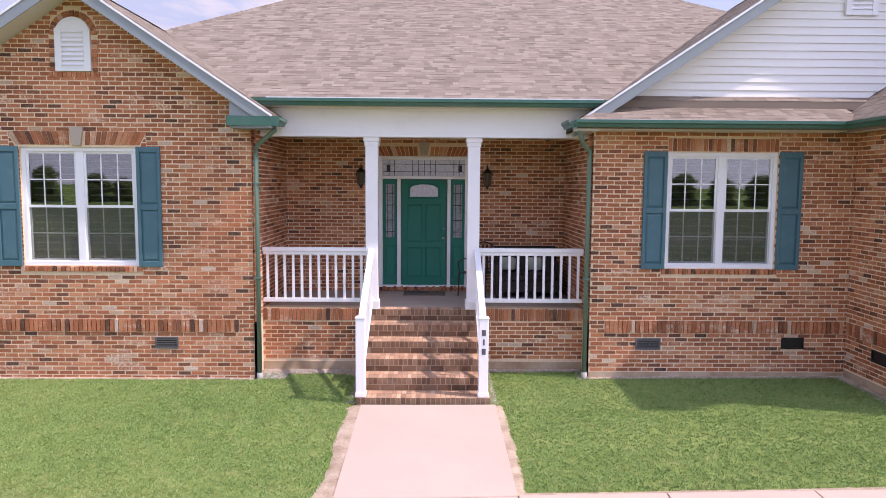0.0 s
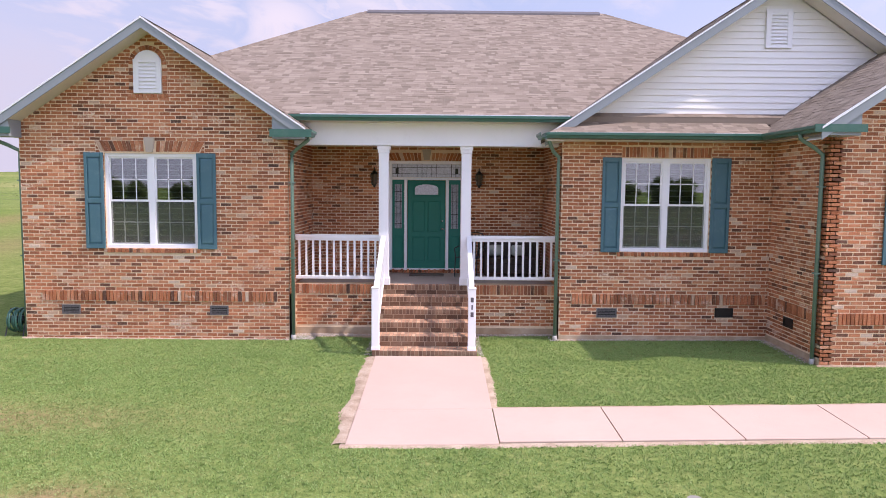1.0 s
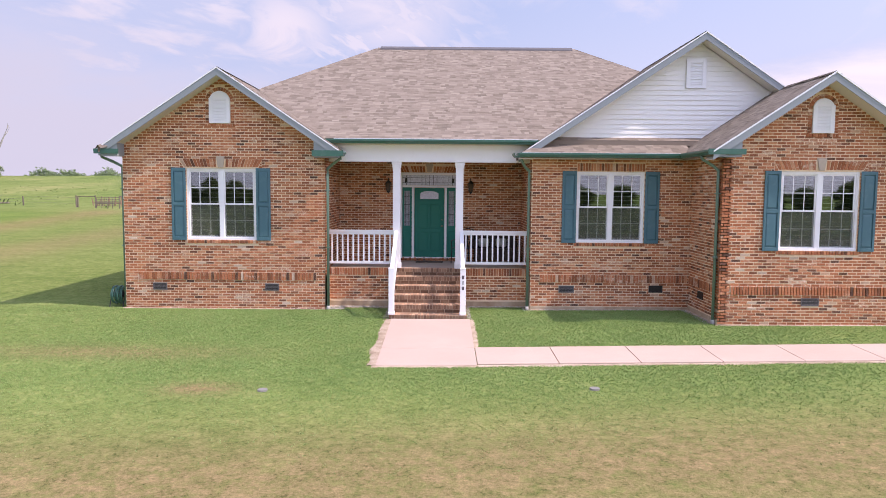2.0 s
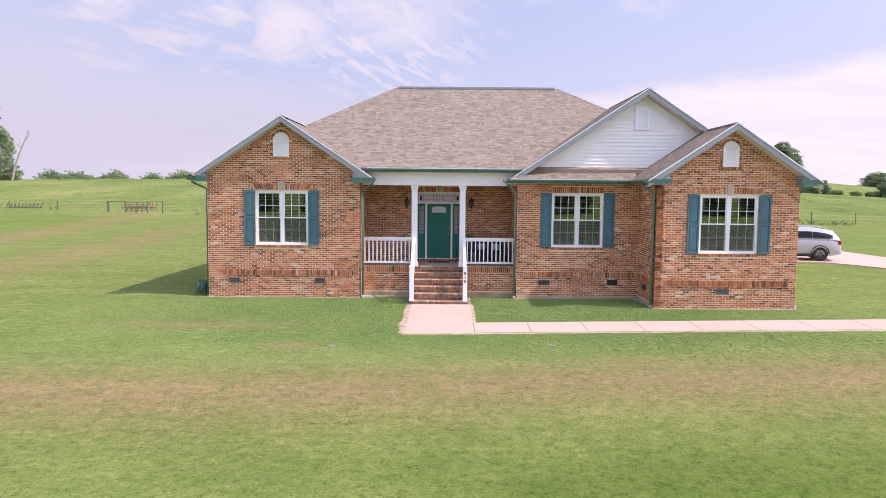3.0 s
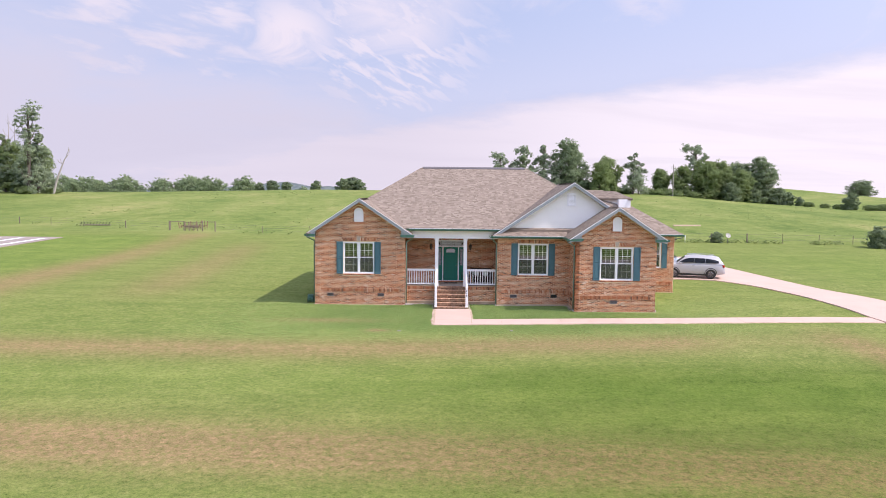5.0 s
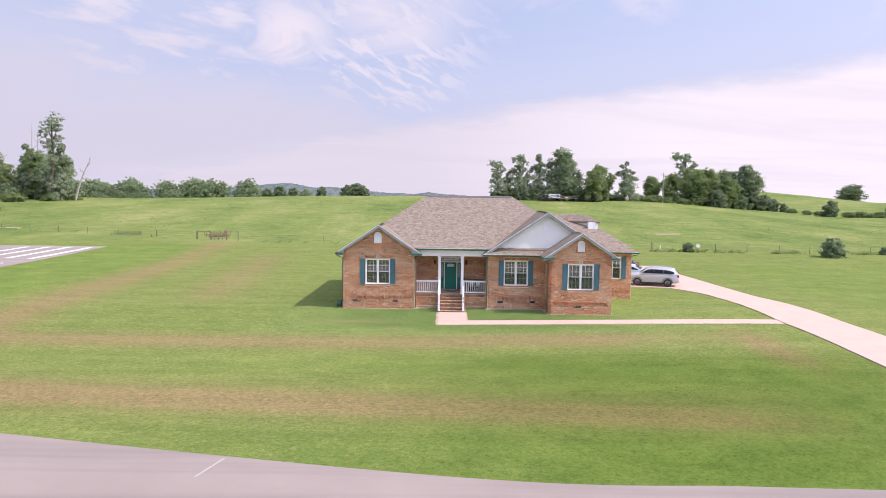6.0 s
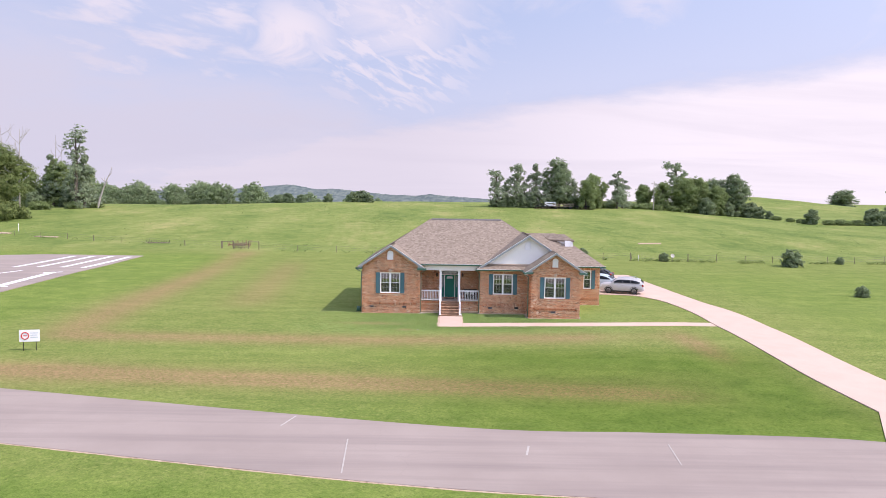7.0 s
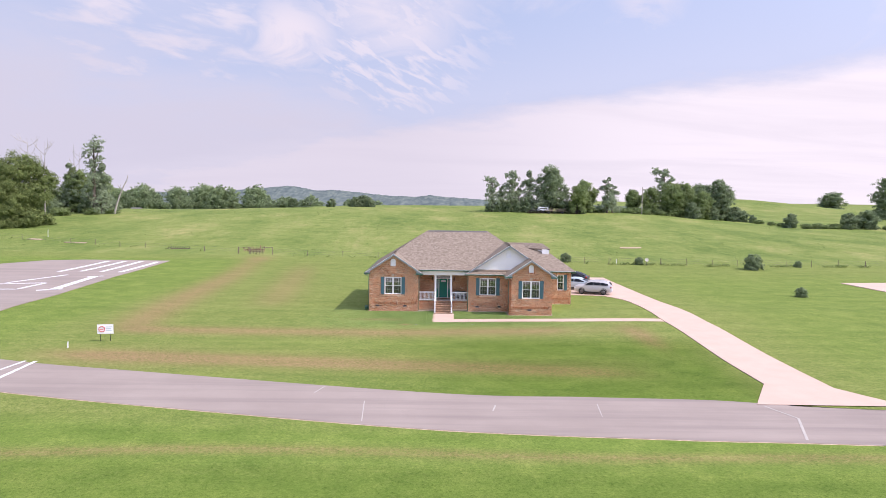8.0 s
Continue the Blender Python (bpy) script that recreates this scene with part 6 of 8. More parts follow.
tube(bm, [(x, Y + 0.012, z) for x, z in pts + pts[:1]], 0.014, 6)
part("light_moulding", bm, MAT["door"], door)
for s in (-1, 1):
    a, b = sorted((s * 0.50, s * 0.77))
    part("sidelight_panel", boxes((a, b, Y + 0.03, Y + 0.06, DZ0, 3.20)), MAT["door"], door, "green sidelight panel")
    raised(a + 0.04, b - 0.04, DZ0 + 0.14, DZ0 + 0.74, Y + 0.03, door, MAT["door"])
    g = part("sidelight_glass", boxes((a + 0.055, b - 0.055, Y + 0.018, Y + 0.029, DZ0 + 0.9, 3.10)), MAT["sideglass"], door, "leaded glass sidelight")
    bars = [(a + 0.05, b - 0.05, Y + 0.013, Y + 0.0175, z, z + 0.012) for z in (DZ0 + 1.0, DZ0 + 1.22, DZ0 + 1.5, DZ0 + 1.72)] + [((a + b) / 2 - 0.05 + o, (a + b) / 2 - 0.042 + o, Y + 0.013, Y + 0.0175, DZ0 + 0.9, 3.10) for o in (0.0, 0.092)]
    part("leading", boxes(*bars), MAT["black"], door, "dark lead cames")
tg = part("transom_glass", boxes((-0.77, 0.76, Y + 0.022, Y + 0.03, 3.26, 3.55)), MAT["leaded"], door, "leaded transom glass")
bars = [(x, x + 0.01, Y + 0.016, Y + 0.0215, 3.26, 3.55) for x in (-0.66, -0.56, -0.22, -0.11, 0.0, 0.11, 0.21, 0.55, 0.65)] + [(-0.77, 0.76, Y + 0.016, Y + 0.0215, z, z + 0.01) for z in (3.33, 3.47)]
part("leading", boxes(*bars), MAT["black"], door, "dark lead cames")
for x in (-0.70, 0.64):
    part("dark_pane", boxes((x, x + 0.07, Y + 0.014, Y + 0.0155, 3.34, 3.46)), MAT["black"], door, "dark square of coloured glass")
for z, r in ((2.10, 0.028), (2.28, 0.022)):
    bm = bmesh.new()
    bmesh.ops.create_uvsphere(bm, u_segments=12, v_segments=8, radius=r, matrix=Matrix.Translation((0.36, Y - 0.03, z)))
    tube(bm, [(0.36, Y + 0.018, z), (0.36, Y - 0.03, z)], r * 0.5, 8)
    part("door_knob" if r > 0.025 else "deadbolt", bm, MAT["chrome"], door, "brushed nickel door hardware", True)


# ---------------------------------------------------------------- porch columns
def column(x):
    c = under(new("porch_column"), house, "square white porch column with moulded cap and base")
    y = PF + 0.02
    h = 0.098
    part("shaft", boxes((x - h, x + h, y - h, y + h, PORCH_Z, 3.84), bevel=0.006), MAT["white"], c)
    part("capital", boxes((x - h - 0.03, x + h + 0.03, y - h - 0.03, y + h + 0.03, 3.77, 3.838), (x - h - 0.014, x + h + 0.014, y - h - 0.014, y + h + 0.014, 3.70, 3.77), bevel=0.005), MAT["white"], c)
    part("base", boxes((x - h - 0.02, x + h + 0.02, y - h - 0.02, y + h + 0.02, PORCH_Z, PORCH_Z + 0.14), bevel=0.006), MAT["white"], c)


column(-0.80)
column(0.82)

for x0, x1, y, z1 in ((LX1 + 0.01, -0.87, PF, 0.23), (0.91, MX0 - 0.01, PF, 0.23), (MX0 + 0.002, RX0 - 0.014, MY, 0.20)):
    part("parging", boxes((x0, x1, y - 0.014, y - 0.001, -0.1, z1), bevel=0.004), MAT["parge"], house, "rough tan parging at the wall foot")
part("parging", boxes((RX0 - 0.014, RX0 - 0.001, RY + 0.001, MY - 0.016, -0.1, 0.25), bevel=0.004), MAT["parge"], house, "rough tan parging at the wall foot")

for a, z in bricks_left.full[:300]:
    ob = new("brick", unit_mesh)
    ob.location = (a, 0, z + JOINT / 2)
    under(ob, wall_left)

# ---------------------------------------------------------------- porch steps
def shared_box(name, dx, dy, dz, mat, e=0.002):
    """A small bevelled block as mesh data, corner at the origin."""
    bm = bmesh.new()
    box(bm, 0, dx, 0, dy, 0, dz, bevel=e)
    me = bpy.data.meshes.new(name)
    bm.to_mesh(me)
    bm.free()
    me.materials.append(mat)
    return me


SX0, SX1 = -0.865, 0.985
RISE, TREAD, SY0 = PORCH_Z / 6, 0.352, -1.29
steps = thing("porch_steps", "six brick steps with rowlock nosings up to the porch", "steps", (0.06, -0.4, 0))
core = bmesh.new()
prof = [(PF - 0.02, -0.15)]
prof += [(SY0 - 0.005, -0.15)]
for i in range(6):
    prof += [(SY0 - 0.005 + i * TREAD, (i + 1) * RISE - 0.0025), (min(SY0 - 0.005 + (i + 1) * TREAD, PF - 0.02), (i + 1) * RISE - 0.0025)]
prism(core, prof[:-1] + [(PF - 0.02, 6 * RISE - 0.0025)], "x", SX0 + 0.01, SX1 - 0.01)
part("mortar_core", core, MAT["pale_mortar"], steps)
n_row = 27
bw = (SX1 - SX0) / n_row
nose_mesh = shared_box("brick", bw - 0.011, 0.196, 0.092, MAT["nosing_brick"])
# upward faces get the sunlit tread tone, fronts the shaded one
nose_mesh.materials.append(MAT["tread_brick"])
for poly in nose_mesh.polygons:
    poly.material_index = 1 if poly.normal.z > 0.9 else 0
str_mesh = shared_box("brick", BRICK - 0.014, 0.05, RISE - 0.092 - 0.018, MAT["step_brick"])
rnd = random.Random(5)
back_v, back_f = [], []
for i in range(6):
    y, z = SY0 + i * TREAD, (i + 1) * RISE
    for k_ in range(n_row):
        ob = new("brick", nose_mesh)
        ob.location = (SX0 + k_ * bw + 0.0055, y - 0.008 + rnd.uniform(-0.002, 0.002), z - 0.092 + rnd.uniform(-0.002, 0.002))
        under(ob, steps)
    x = SX0 - (BRICK / 2 if i % 2 else 0)
    while x < SX1 - 0.02:
        if x >= SX0 - 0.001 and x + BRICK <= SX1 + 0.01:
            ob = new("brick", str_mesh)
            ob.location = (x + 0.007, y - 0.009 + rnd.uniform(-0.001, 0.001), z - RISE + 0.008)
            under(ob, steps)
        x += BRICK
    if i < 5:
        for k_ in range(n_row):
            bx, by = SX0 + k_ * bw + 0.0055, y + 0.196
            o = len(back_v)
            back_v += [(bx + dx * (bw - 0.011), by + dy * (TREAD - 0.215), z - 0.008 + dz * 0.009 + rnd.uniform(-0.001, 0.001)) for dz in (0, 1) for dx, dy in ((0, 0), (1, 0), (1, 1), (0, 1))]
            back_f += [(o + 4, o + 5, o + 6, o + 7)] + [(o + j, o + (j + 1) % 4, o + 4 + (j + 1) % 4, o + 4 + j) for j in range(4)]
# tread tops behind the nosings carry the same painted sunlit tone
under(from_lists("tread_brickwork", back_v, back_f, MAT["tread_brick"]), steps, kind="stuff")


# ---------------------------------------------------------------- railings
def porch_rail(x0, x1, balusters):
    t = thing("porch_railing", "white vinyl porch railing with square balusters", "railing", ((x0 + x1) / 2, PF + 0.02, PORCH_Z), "porch railings")
    y = PF + 0.02
    bm = boxes((x0, x1, y - 0.045, y + 0.045, 2.02, 2.085), (x0, x1, y - 0.025, y + 0.025, 1.965, 2.02), bevel=0.006)
    part("top_rail", bm, MAT["white"], t)
    part("bottom_rail", boxes((x0, x1, y - 0.028, y + 0.028, 1.20, 1.265), bevel=0.006), MAT["white"], t)
    for i in range(balusters):
        x = x0 + (x1 - x0) * (i + 0.55) / (balusters + 0.1)
        part("baluster", boxes((x - 0.019, x + 0.019, y - 0.019, y + 0.019, 1.262, 1.967)), MAT["white"], t)


porch_rail(LX1 + 0.012, -0.80 - 0.099, 12)
porch_rail(0.82 + 0.099, MX0 - 0.012, 12)


def stair_rail(x, numbered):
    label = "white stair railing with newel post" + (" carrying dark numerals" if numbered else "")
    t = thing("stair_railing", label, "railing", (x, -1.2, RISE), "stair railings")
    y0, y1 = -1.20, PF - 0.08
    newel = part("newel_post", boxes((x - 0.066, x + 0.066, y0 - 0.066, y0 + 0.066, RISE - 0.002, 1.27), bevel=0.006), MAT["white"], t)
    part("newel_cap", boxes((x - 0.075, x + 0.075, y0 - 0.075, y0 + 0.075, 1.27, 1.295), bevel=0.008), MAT["white"], t)
    part("newel_skirt", boxes((x - 0.076, x + 0.076, y0 - 0.076, y0 + 0.076, RISE - 0.001, RISE + 0.06), bevel=0.006), MAT["white"], t)
    ys = y0 + 0.06
    rise = (2.07 - 1.23) / (y1 - ys)
    for name, lo, hi, w in (("top_rail", 1.16, 1.235, 0.045), ("bottom_rail", 0.40, 0.46, 0.03)):
        bm = bmesh.new()
        prism(bm, [(ys, lo), (y1, lo + rise * (y1 - ys)), (y1, hi + rise * (y1 - ys)), (ys, hi)], "x", x - w, x + w)
        part(name, bm, MAT["white"], t)
    n = 11
    for i in range(n):
        y = ys + (y1 - ys) * (i + 0.6) / (n + 0.2)
        dz = rise * (y - ys)
        part("baluster", boxes((x - 0.019, x + 0.019, y - 0.019, y + 0.019, 0.45 + dz, 1.17 + dz)), MAT["white"], t)
    if numbered:
        for k_, z in enumerate((1.085, 0.955, 0.825)):
            w = (0.026, 0.012, 0.026)[k_]
            part("numeral_bar", boxes((x - w, x + w, y0 - 0.0705, y0 - 0.0662, z - 0.042, z + 0.042), bevel=0.001), MAT["numeral"], newel, "dark bronze bar in place of a numeral")


stair_rail(-0.805, False)
stair_rail(0.885, True)


# ---------------------------------------------------------------- porch lanterns and furniture
def lantern(x):
    t = thing("wall_lantern", "black carriage lantern on the porch wall", "lantern", (x, BACK_Y, 3.2), "porch lanterns")
    y = BACK_Y - 0.012
    part("back_plate", boxes((x - 0.05, x + 0.05, y - 0.02, y, 3.10, 3.34), bevel=0.006), MAT["black"], t)
    bm = bmesh.new()
    tube(bm, [(x, y - 0.015, 3.30), (x, y - 0.07, 3.42), (x, y - 0.14, 3.46), (x, y - 0.155, 3.40)], 0.010, 8)
    part("arm", bm, MAT["black"], t, smooth=True)
    c = (x, y - 0.155)
    bm = bmesh.new()
    bmesh.ops.create_cone(bm, cap_ends=True, segments=6, radius1=0.105, radius2=0.02, depth=0.09, matrix=Matrix.Translation((*c, 3.355)))
    part("hood", bm, MAT["black"], t)
    bm = bmesh.new()
    bmesh.ops.create_cone(bm, cap_ends=True, segments=6, radius1=0.055, radius2=0.088, depth=0.22, matrix=Matrix.Translation((*c, 3.20)))
    part("glass_body", bm, MAT["lampglass"], t, "smoky lantern glass")
    bm = bmesh.new()
    for k_ in range(6):
        a = math.pi * 2 * k_ / 6
        tube(bm, [(c[0] + 0.057 * math.cos(a), c[1] + 0.057 * math.sin(a), 3.09), (c[0] + 0.091 * math.cos(a), c[1] + 0.091 * math.sin(a), 3.312)], 0.006, 5)
    tube(bm, [(*c, 3.02), (*c, 3.05), (*c, 3.09)], [0.008, 0.03, 0.056], 6)
    part("cage", bm, MAT["black"], t)


lantern(-1.16)
lantern(1.17)


def patio_chair(x, y, turn, label):
    """A black metal porch chair with slatted seat and bowed back."""
    t = thing("porch_chair", label, "chair", (x, y, PORCH_Z), "porch chairs")
    w, d, h = 0.25, 0.24, 0.42
    M = pose(x, y, PORCH_Z, 0, 0, turn)

    def add(name, bm, lab=""):
        bm.transform(M)
        part(name, bm, MAT["black"], t, lab)
    for sx in (-1, 1):
        for sy in (-1, 1):
            bm = bmesh.new()
            tube(bm, [(sx * w * 1.05, sy * d * 1.1, 0.0), (sx * w, sy * d, h)], 0.012, 6)
            add("leg", bm)
        bm = bmesh.new()
        tube(bm, [(sx * w, -d, h), (sx * w * 1.1, -d, 0.62), (sx * w * 1.1, 0.0, 0.65), (sx * w, d, 0.63)], 0.012, 6)
        add("armrest", bm)
    for k_ in range(7):
        yy = -d + 2 * d * k_ / 6
        add("seat_slat", boxes((-w, w, yy - 0.022, yy + 0.022, h - 0.006, h + 0.008)))
    bm = bmesh.new()
    tube(bm, [(-w, d, h), (-w, d + 0.05, 0.80), (-w * 0.6, d + 0.08, 0.92), (0, d + 0.085, 0.95), (w * 0.6, d + 0.08, 0.92), (w, d + 0.05, 0.80), (w, d, h)], 0.013, 6)
    add("back_frame", bm)
    for k_ in range(5):
        xx = -w * 0.66 + w * 1.32 * k_ / 4
        add("back_slat", boxes((xx - 0.018, xx + 0.018, d + 0.035, d + 0.047, h, 0.90)))


patio_chair(0.98, 1.98, -25, "black metal porch chair beside the front door")


def settee(x0, x1, y):
    """A dark woven porch settee with pale cushions."""
    t = thing("porch_settee", "dark woven porch settee with two pale cushions behind the railing", "settee", ((x0 + x1) / 2, y, PORCH_Z))
    z = PORCH_Z
    part("seat", boxes((x0 + 0.07, x1 - 0.07, y - 0.30, y + 0.26, z + 0.30, z + 0.42), bevel=0.02), MAT["wicker"], t)
    part("backrest", boxes((x0, x1, y + 0.26, y + 0.34, z + 0.05, z + 0.88), bevel=0.03), MAT["wicker"], t)
    for x in (x0, x1 - 0.07):
        part("arm", boxes((x, x + 0.07, y - 0.32, y + 0.26, z + 0.04, z + 0.62), bevel=0.025), MAT["wicker"], t)
    part("skirt", boxes((x0 + 0.07, x1 - 0.07, y - 0.29, y - 0.25, z + 0.10, z + 0.30), bevel=0.01), MAT["wicker"], t)
    for x in (x0 + 0.02, x1 - 0.07):
        for yy in (y - 0.29, y + 0.27):
            part("leg", boxes((x, x + 0.05, yy, yy + 0.05, z - 0.001, z + 0.06)), MAT["wicker"], t)
    for i, x in enumerate((x0 + 0.12, (x0 + x1) / 2 + 0.02)):
        bm = boxes((x, x + 0.30, y + 0.14, y + 0.24, z + 0.44, z + 0.68), bevel=0.035)
        part("cushion", bm, MAT["curtain"], t, "pale scatter cushion", True)


settee(1.28, 2.46, 1.95)


def door_mat(x, y):
    t = thing("door_mat", "brown coir door mat before the front door", "door mat", (x, y, PORCH_Z))
    z = PORCH_Z - 0.002
    part("pile", boxes((x - 0.36, x + 0.36, y - 0.20, y + 0.20, z, z + 0.016), bevel=0.004), MAT["bark"], t)
    part("border", boxes((x - 0.38, x + 0.38, y - 0.22, y + 0.22, z, z + 0.008), bevel=0.003), MAT["wicker"], t, "dark rubber border")


door_mat(0.02, 2.12)


# ---------------------------------------------------------------- small things round the house
def hose_reel(x, y):
    z = ground_z(x, y)
    t = thing("hose_reel", "dark green garden hose reel beside the house wall", "hose reel", (x, y, z))
    for i, dx in enumerate((-0.17, 0.17)):
        bm = bmesh.new()
        tube(bm, [(x + dx, y - 0.22, z), (x + dx, y, z + 0.52), (x + dx, y + 0.22, z)], 0.014, 6)
        part("stand", bm, MAT["black"], t)
    for k_ in range(7):
        xx = x - 0.13 + 0.26 * k_ / 6
        r = 0.21 + 0.02 * math.sin(k_ * 2.1)
        bm = bmesh.new()
        tube(bm, [(xx, y + r * math.cos(a), z + 0.30 + r * math.sin(a)) for a in [2 * math.pi * j / 16 for j in range(17)]], 0.018, 6)
        part("hose_coil", bm, MAT["gutter"], t, "dark green hose coil", True)
    bm = bmesh.new()
    tube(bm, [(x - 0.18, y, z + 0.30), (x + 0.18, y, z + 0.30)], 0.08, 10)
    part("drum", bm, MAT["black"], t)


hose_reel(-7.92, 0.28)


def cap(x, y):
    z = ground_z(x, y)
    bm = bmesh.new()
    bmesh.ops.create_cone(bm, cap_ends=True, segments=18, radius1=0.085, radius2=0.078, depth=0.03, matrix=Matrix.Translation((x, y, z + 0.012)))
    ob = finish("drain_cap", bpy.data.meshes.new("drain_cap"), MAT["capgrey"])
    bm.to_mesh(ob.data)
    bm.free()
    ob.data.transform(Matrix.Translation((-x, -y, -z)))
    ob.location = (x, y, z)
    tagged(ob, "grey weathered drain cap set in the lawn", "drain cap", "drain caps")


cap(-2.42, -6.85)
cap(2.84, -6.80)


def yard_sign(x, y, turn):
    z = ground_z(x, y)
    t = thing("yard_sign", "white yard sign with a red ring on two dark legs", "sign", (x, y, z))
    M = pose(x, y, z, 0, 0, turn)

    def add(name, bm, mat, lab=""):
        bm.transform(M)
        part(name, bm, mat, t, lab)
    for sx in (-0.38, 0.38):
        add("leg", boxes((sx - 0.018, sx + 0.018, 0.0, 0.03, -0.05, 1.15)), MAT["black"])
    add("board", boxes((-0.62, 0.62, -0.02, 0.0, 0.60, 1.38), bevel=0.004), MAT["white"], "white sign board")
    bm = bmesh.new()
    pts = [(-0.26 + 0.22 * math.cos(a), -0.028, 0.99 + 0.22 * math.sin(a)) for a in [2 * math.pi * j / 24 for j in range(25)]]
    tube(bm, pts, 0.035, 6)
    add("red_ring", bm, MAT["signred"], "plain red ring")
    for k_, (a, b) in enumerate(((0.05, 0.52), (0.05, 0.46), (0.05, 0.50))):
        add("text_bar", boxes((a, b, -0.024, -0.0205, 1.14 - k_ * 0.14, 1.19 - k_ * 0.14)), MAT["carblue"], "pale bar of unreadable writing")
    add("text_bar", boxes((-0.38, -0.14, -0.026, -0.0205, 0.96, 1.02)), MAT["signred"], "red bar")


yard_sign(-27.5, -15.45, 12)


def marker_post(x, y, h, label, mat):
    z = ground_z(x, y)
    bm = bmesh.new()
    tube(bm, [(0, 0, -0.1), (0.02, 0, h * 0.8), (0.05, 0, h)], [0.05, 0.05, 0.03], 8)
    me = bpy.data.meshes.new("marker_post")
    bm.to_mesh(me)
    bm.free()
    ob = finish("marker_post", me, mat)
    ob.location = (x, y, z)
    tagged(ob, label, "post")


marker_post(-29.25, -18.0, 0.5, "small white marker post in the grass", MAT["white"])
marker_post(-85.5, 78.6, 1.6, "white marker post in the pasture", MAT["white"])
marker_post(29.0, 47.6, 0.9, "short white post by the fence", MAT["white"])
marker_post(27.7, 47.35, 1.4, "dark wooden post by the pasture fence", MAT["wood"])


# ---------------------------------------------------------------- pasture fence, gate, dish
def fence(name, points, spacing, height, label, seed):
    rnd = random.Random(seed)
    t = thing(name, label, "fence", (*points[0], ground_z(*points[0])))
    tops = []
    for a, b in zip(points, points[1:]):
        n = max(1, round(math.dist(a, b) / spacing))
        for i in range(n + (b == points[-1])):
            x, y = a[0] + (b[0] - a[0]) * i / n, a[1] + (b[1] - a[1]) * i / n
            z = ground_z(x, y)
            h = height * rnd.uniform(0.85, 1.1)
            bm = bmesh.new()
            tube(bm, [(x, y, z - 0.1), (x + rnd.uniform(-0.05, 0.05), y, z + h)], 0.035 if rnd.random() < 0.8 else 0.07, 6)
            part("post", bm, MAT["wood"], t)
            tops.append((x, y, z))
    for f in (0.35, 0.65, 0.92):
        bm = bmesh.new()
        tube(bm, [(x, y, z + height * f) for x, y, z in tops], 0.006, 4)
        part("wire", bm, MAT["ventgrey"], t, "thin fence wire")


fence("fence", [(15, 48.5), (28, 47.8), (45, 46.8), (62, 47.5), (90, 49)], 4.6, 1.15, "old wire fence on thin wooden posts", 1)
fence("fence", [(-31.6, 55.9), (-12, 54), (15, 50)], 6.0, 1.1, "old wire fence on thin wooden posts", 2)
fence("fence", [(-95, 77), (-70, 68), (-52, 61), (-37.8, 56.2)], 7.0, 1.1, "old wire fence on thin wooden posts", 3)


def pipe_gate(x0, x1, y):
    z = ground_z((x0 + x1) / 2, y)
    t = thing("corral_gate", "rusty pipe gate and loading panels at the pasture fence", "gate", ((x0 + x1) / 2, y, z))
    for x in (x0, x0 + 2.0, x1 - 1.7, x1):
        bm = bmesh.new()
        tube(bm, [(x, y, z - 0.2), (x, y, z + 1.32)], 0.07, 8)
        part("post", bm, MAT["wood"], t)
    for a, b in ((x0, x0 + 2.0), (x1 - 1.7, x1)):
        bm = bmesh.new()
        tube(bm, [(a, y, z + 1.22), (b, y, z + 1.22)], 0.045, 6)
        part("cross_rail", bm, MAT["wood"], t)
    for k_ in range(5):
        bm = bmesh.new()
        tube(bm, [(x0 + 2.0, y, z + 0.25 + k_ * 0.22), (x1 - 1.7, y, z + 0.25 + k_ * 0.22)], 0.028, 6)
        part("gate_bar", bm, MAT["wood"], t)
    for k_ in range(4):
        x = x0 + 2.3 + k_ * 0.55
        bm = boxes((x, x + 0.06, y - 0.5, y - 0.44, z - 0.02, z + 1.05))
        part("upright", bm, MAT["wood"], t)
    bm = boxes((x0 + 2.2, x1 - 2.0, y - 0.52, y - 0.46, z + 0.5, z + 0.62))
    part("panel_board", bm, MAT["wood"], t)


pipe_gate(-37.8, -31.6, 55.9)


def feed_bunk(x, y, turn):
    z = ground_z(x, y)
    t = thing("feed_bunk", "low dark row of slanted feeder bars in the pasture", "feeder", (x, y, z))
    M = pose(x, y, z, 0, 0, turn)
    bm = boxes((-2.1, 2.1, -0.20, 0.20, 0.0, 0.14), bevel=0.03)
    bm.transform(M)
    part("trough", bm, MAT["wood"], t)
    for i in range(10):
        xx = -1.95 + i * 0.43
        bm = bmesh.new()
        tube(bm, [(xx, -0.15, 0.12), (xx + 0.20, -0.15, 0.52)], 0.045, 6)
        bm.transform(M)
        part("bar", bm, MAT["black"], t)


feed_bunk(-51.4, 63.0, 8)


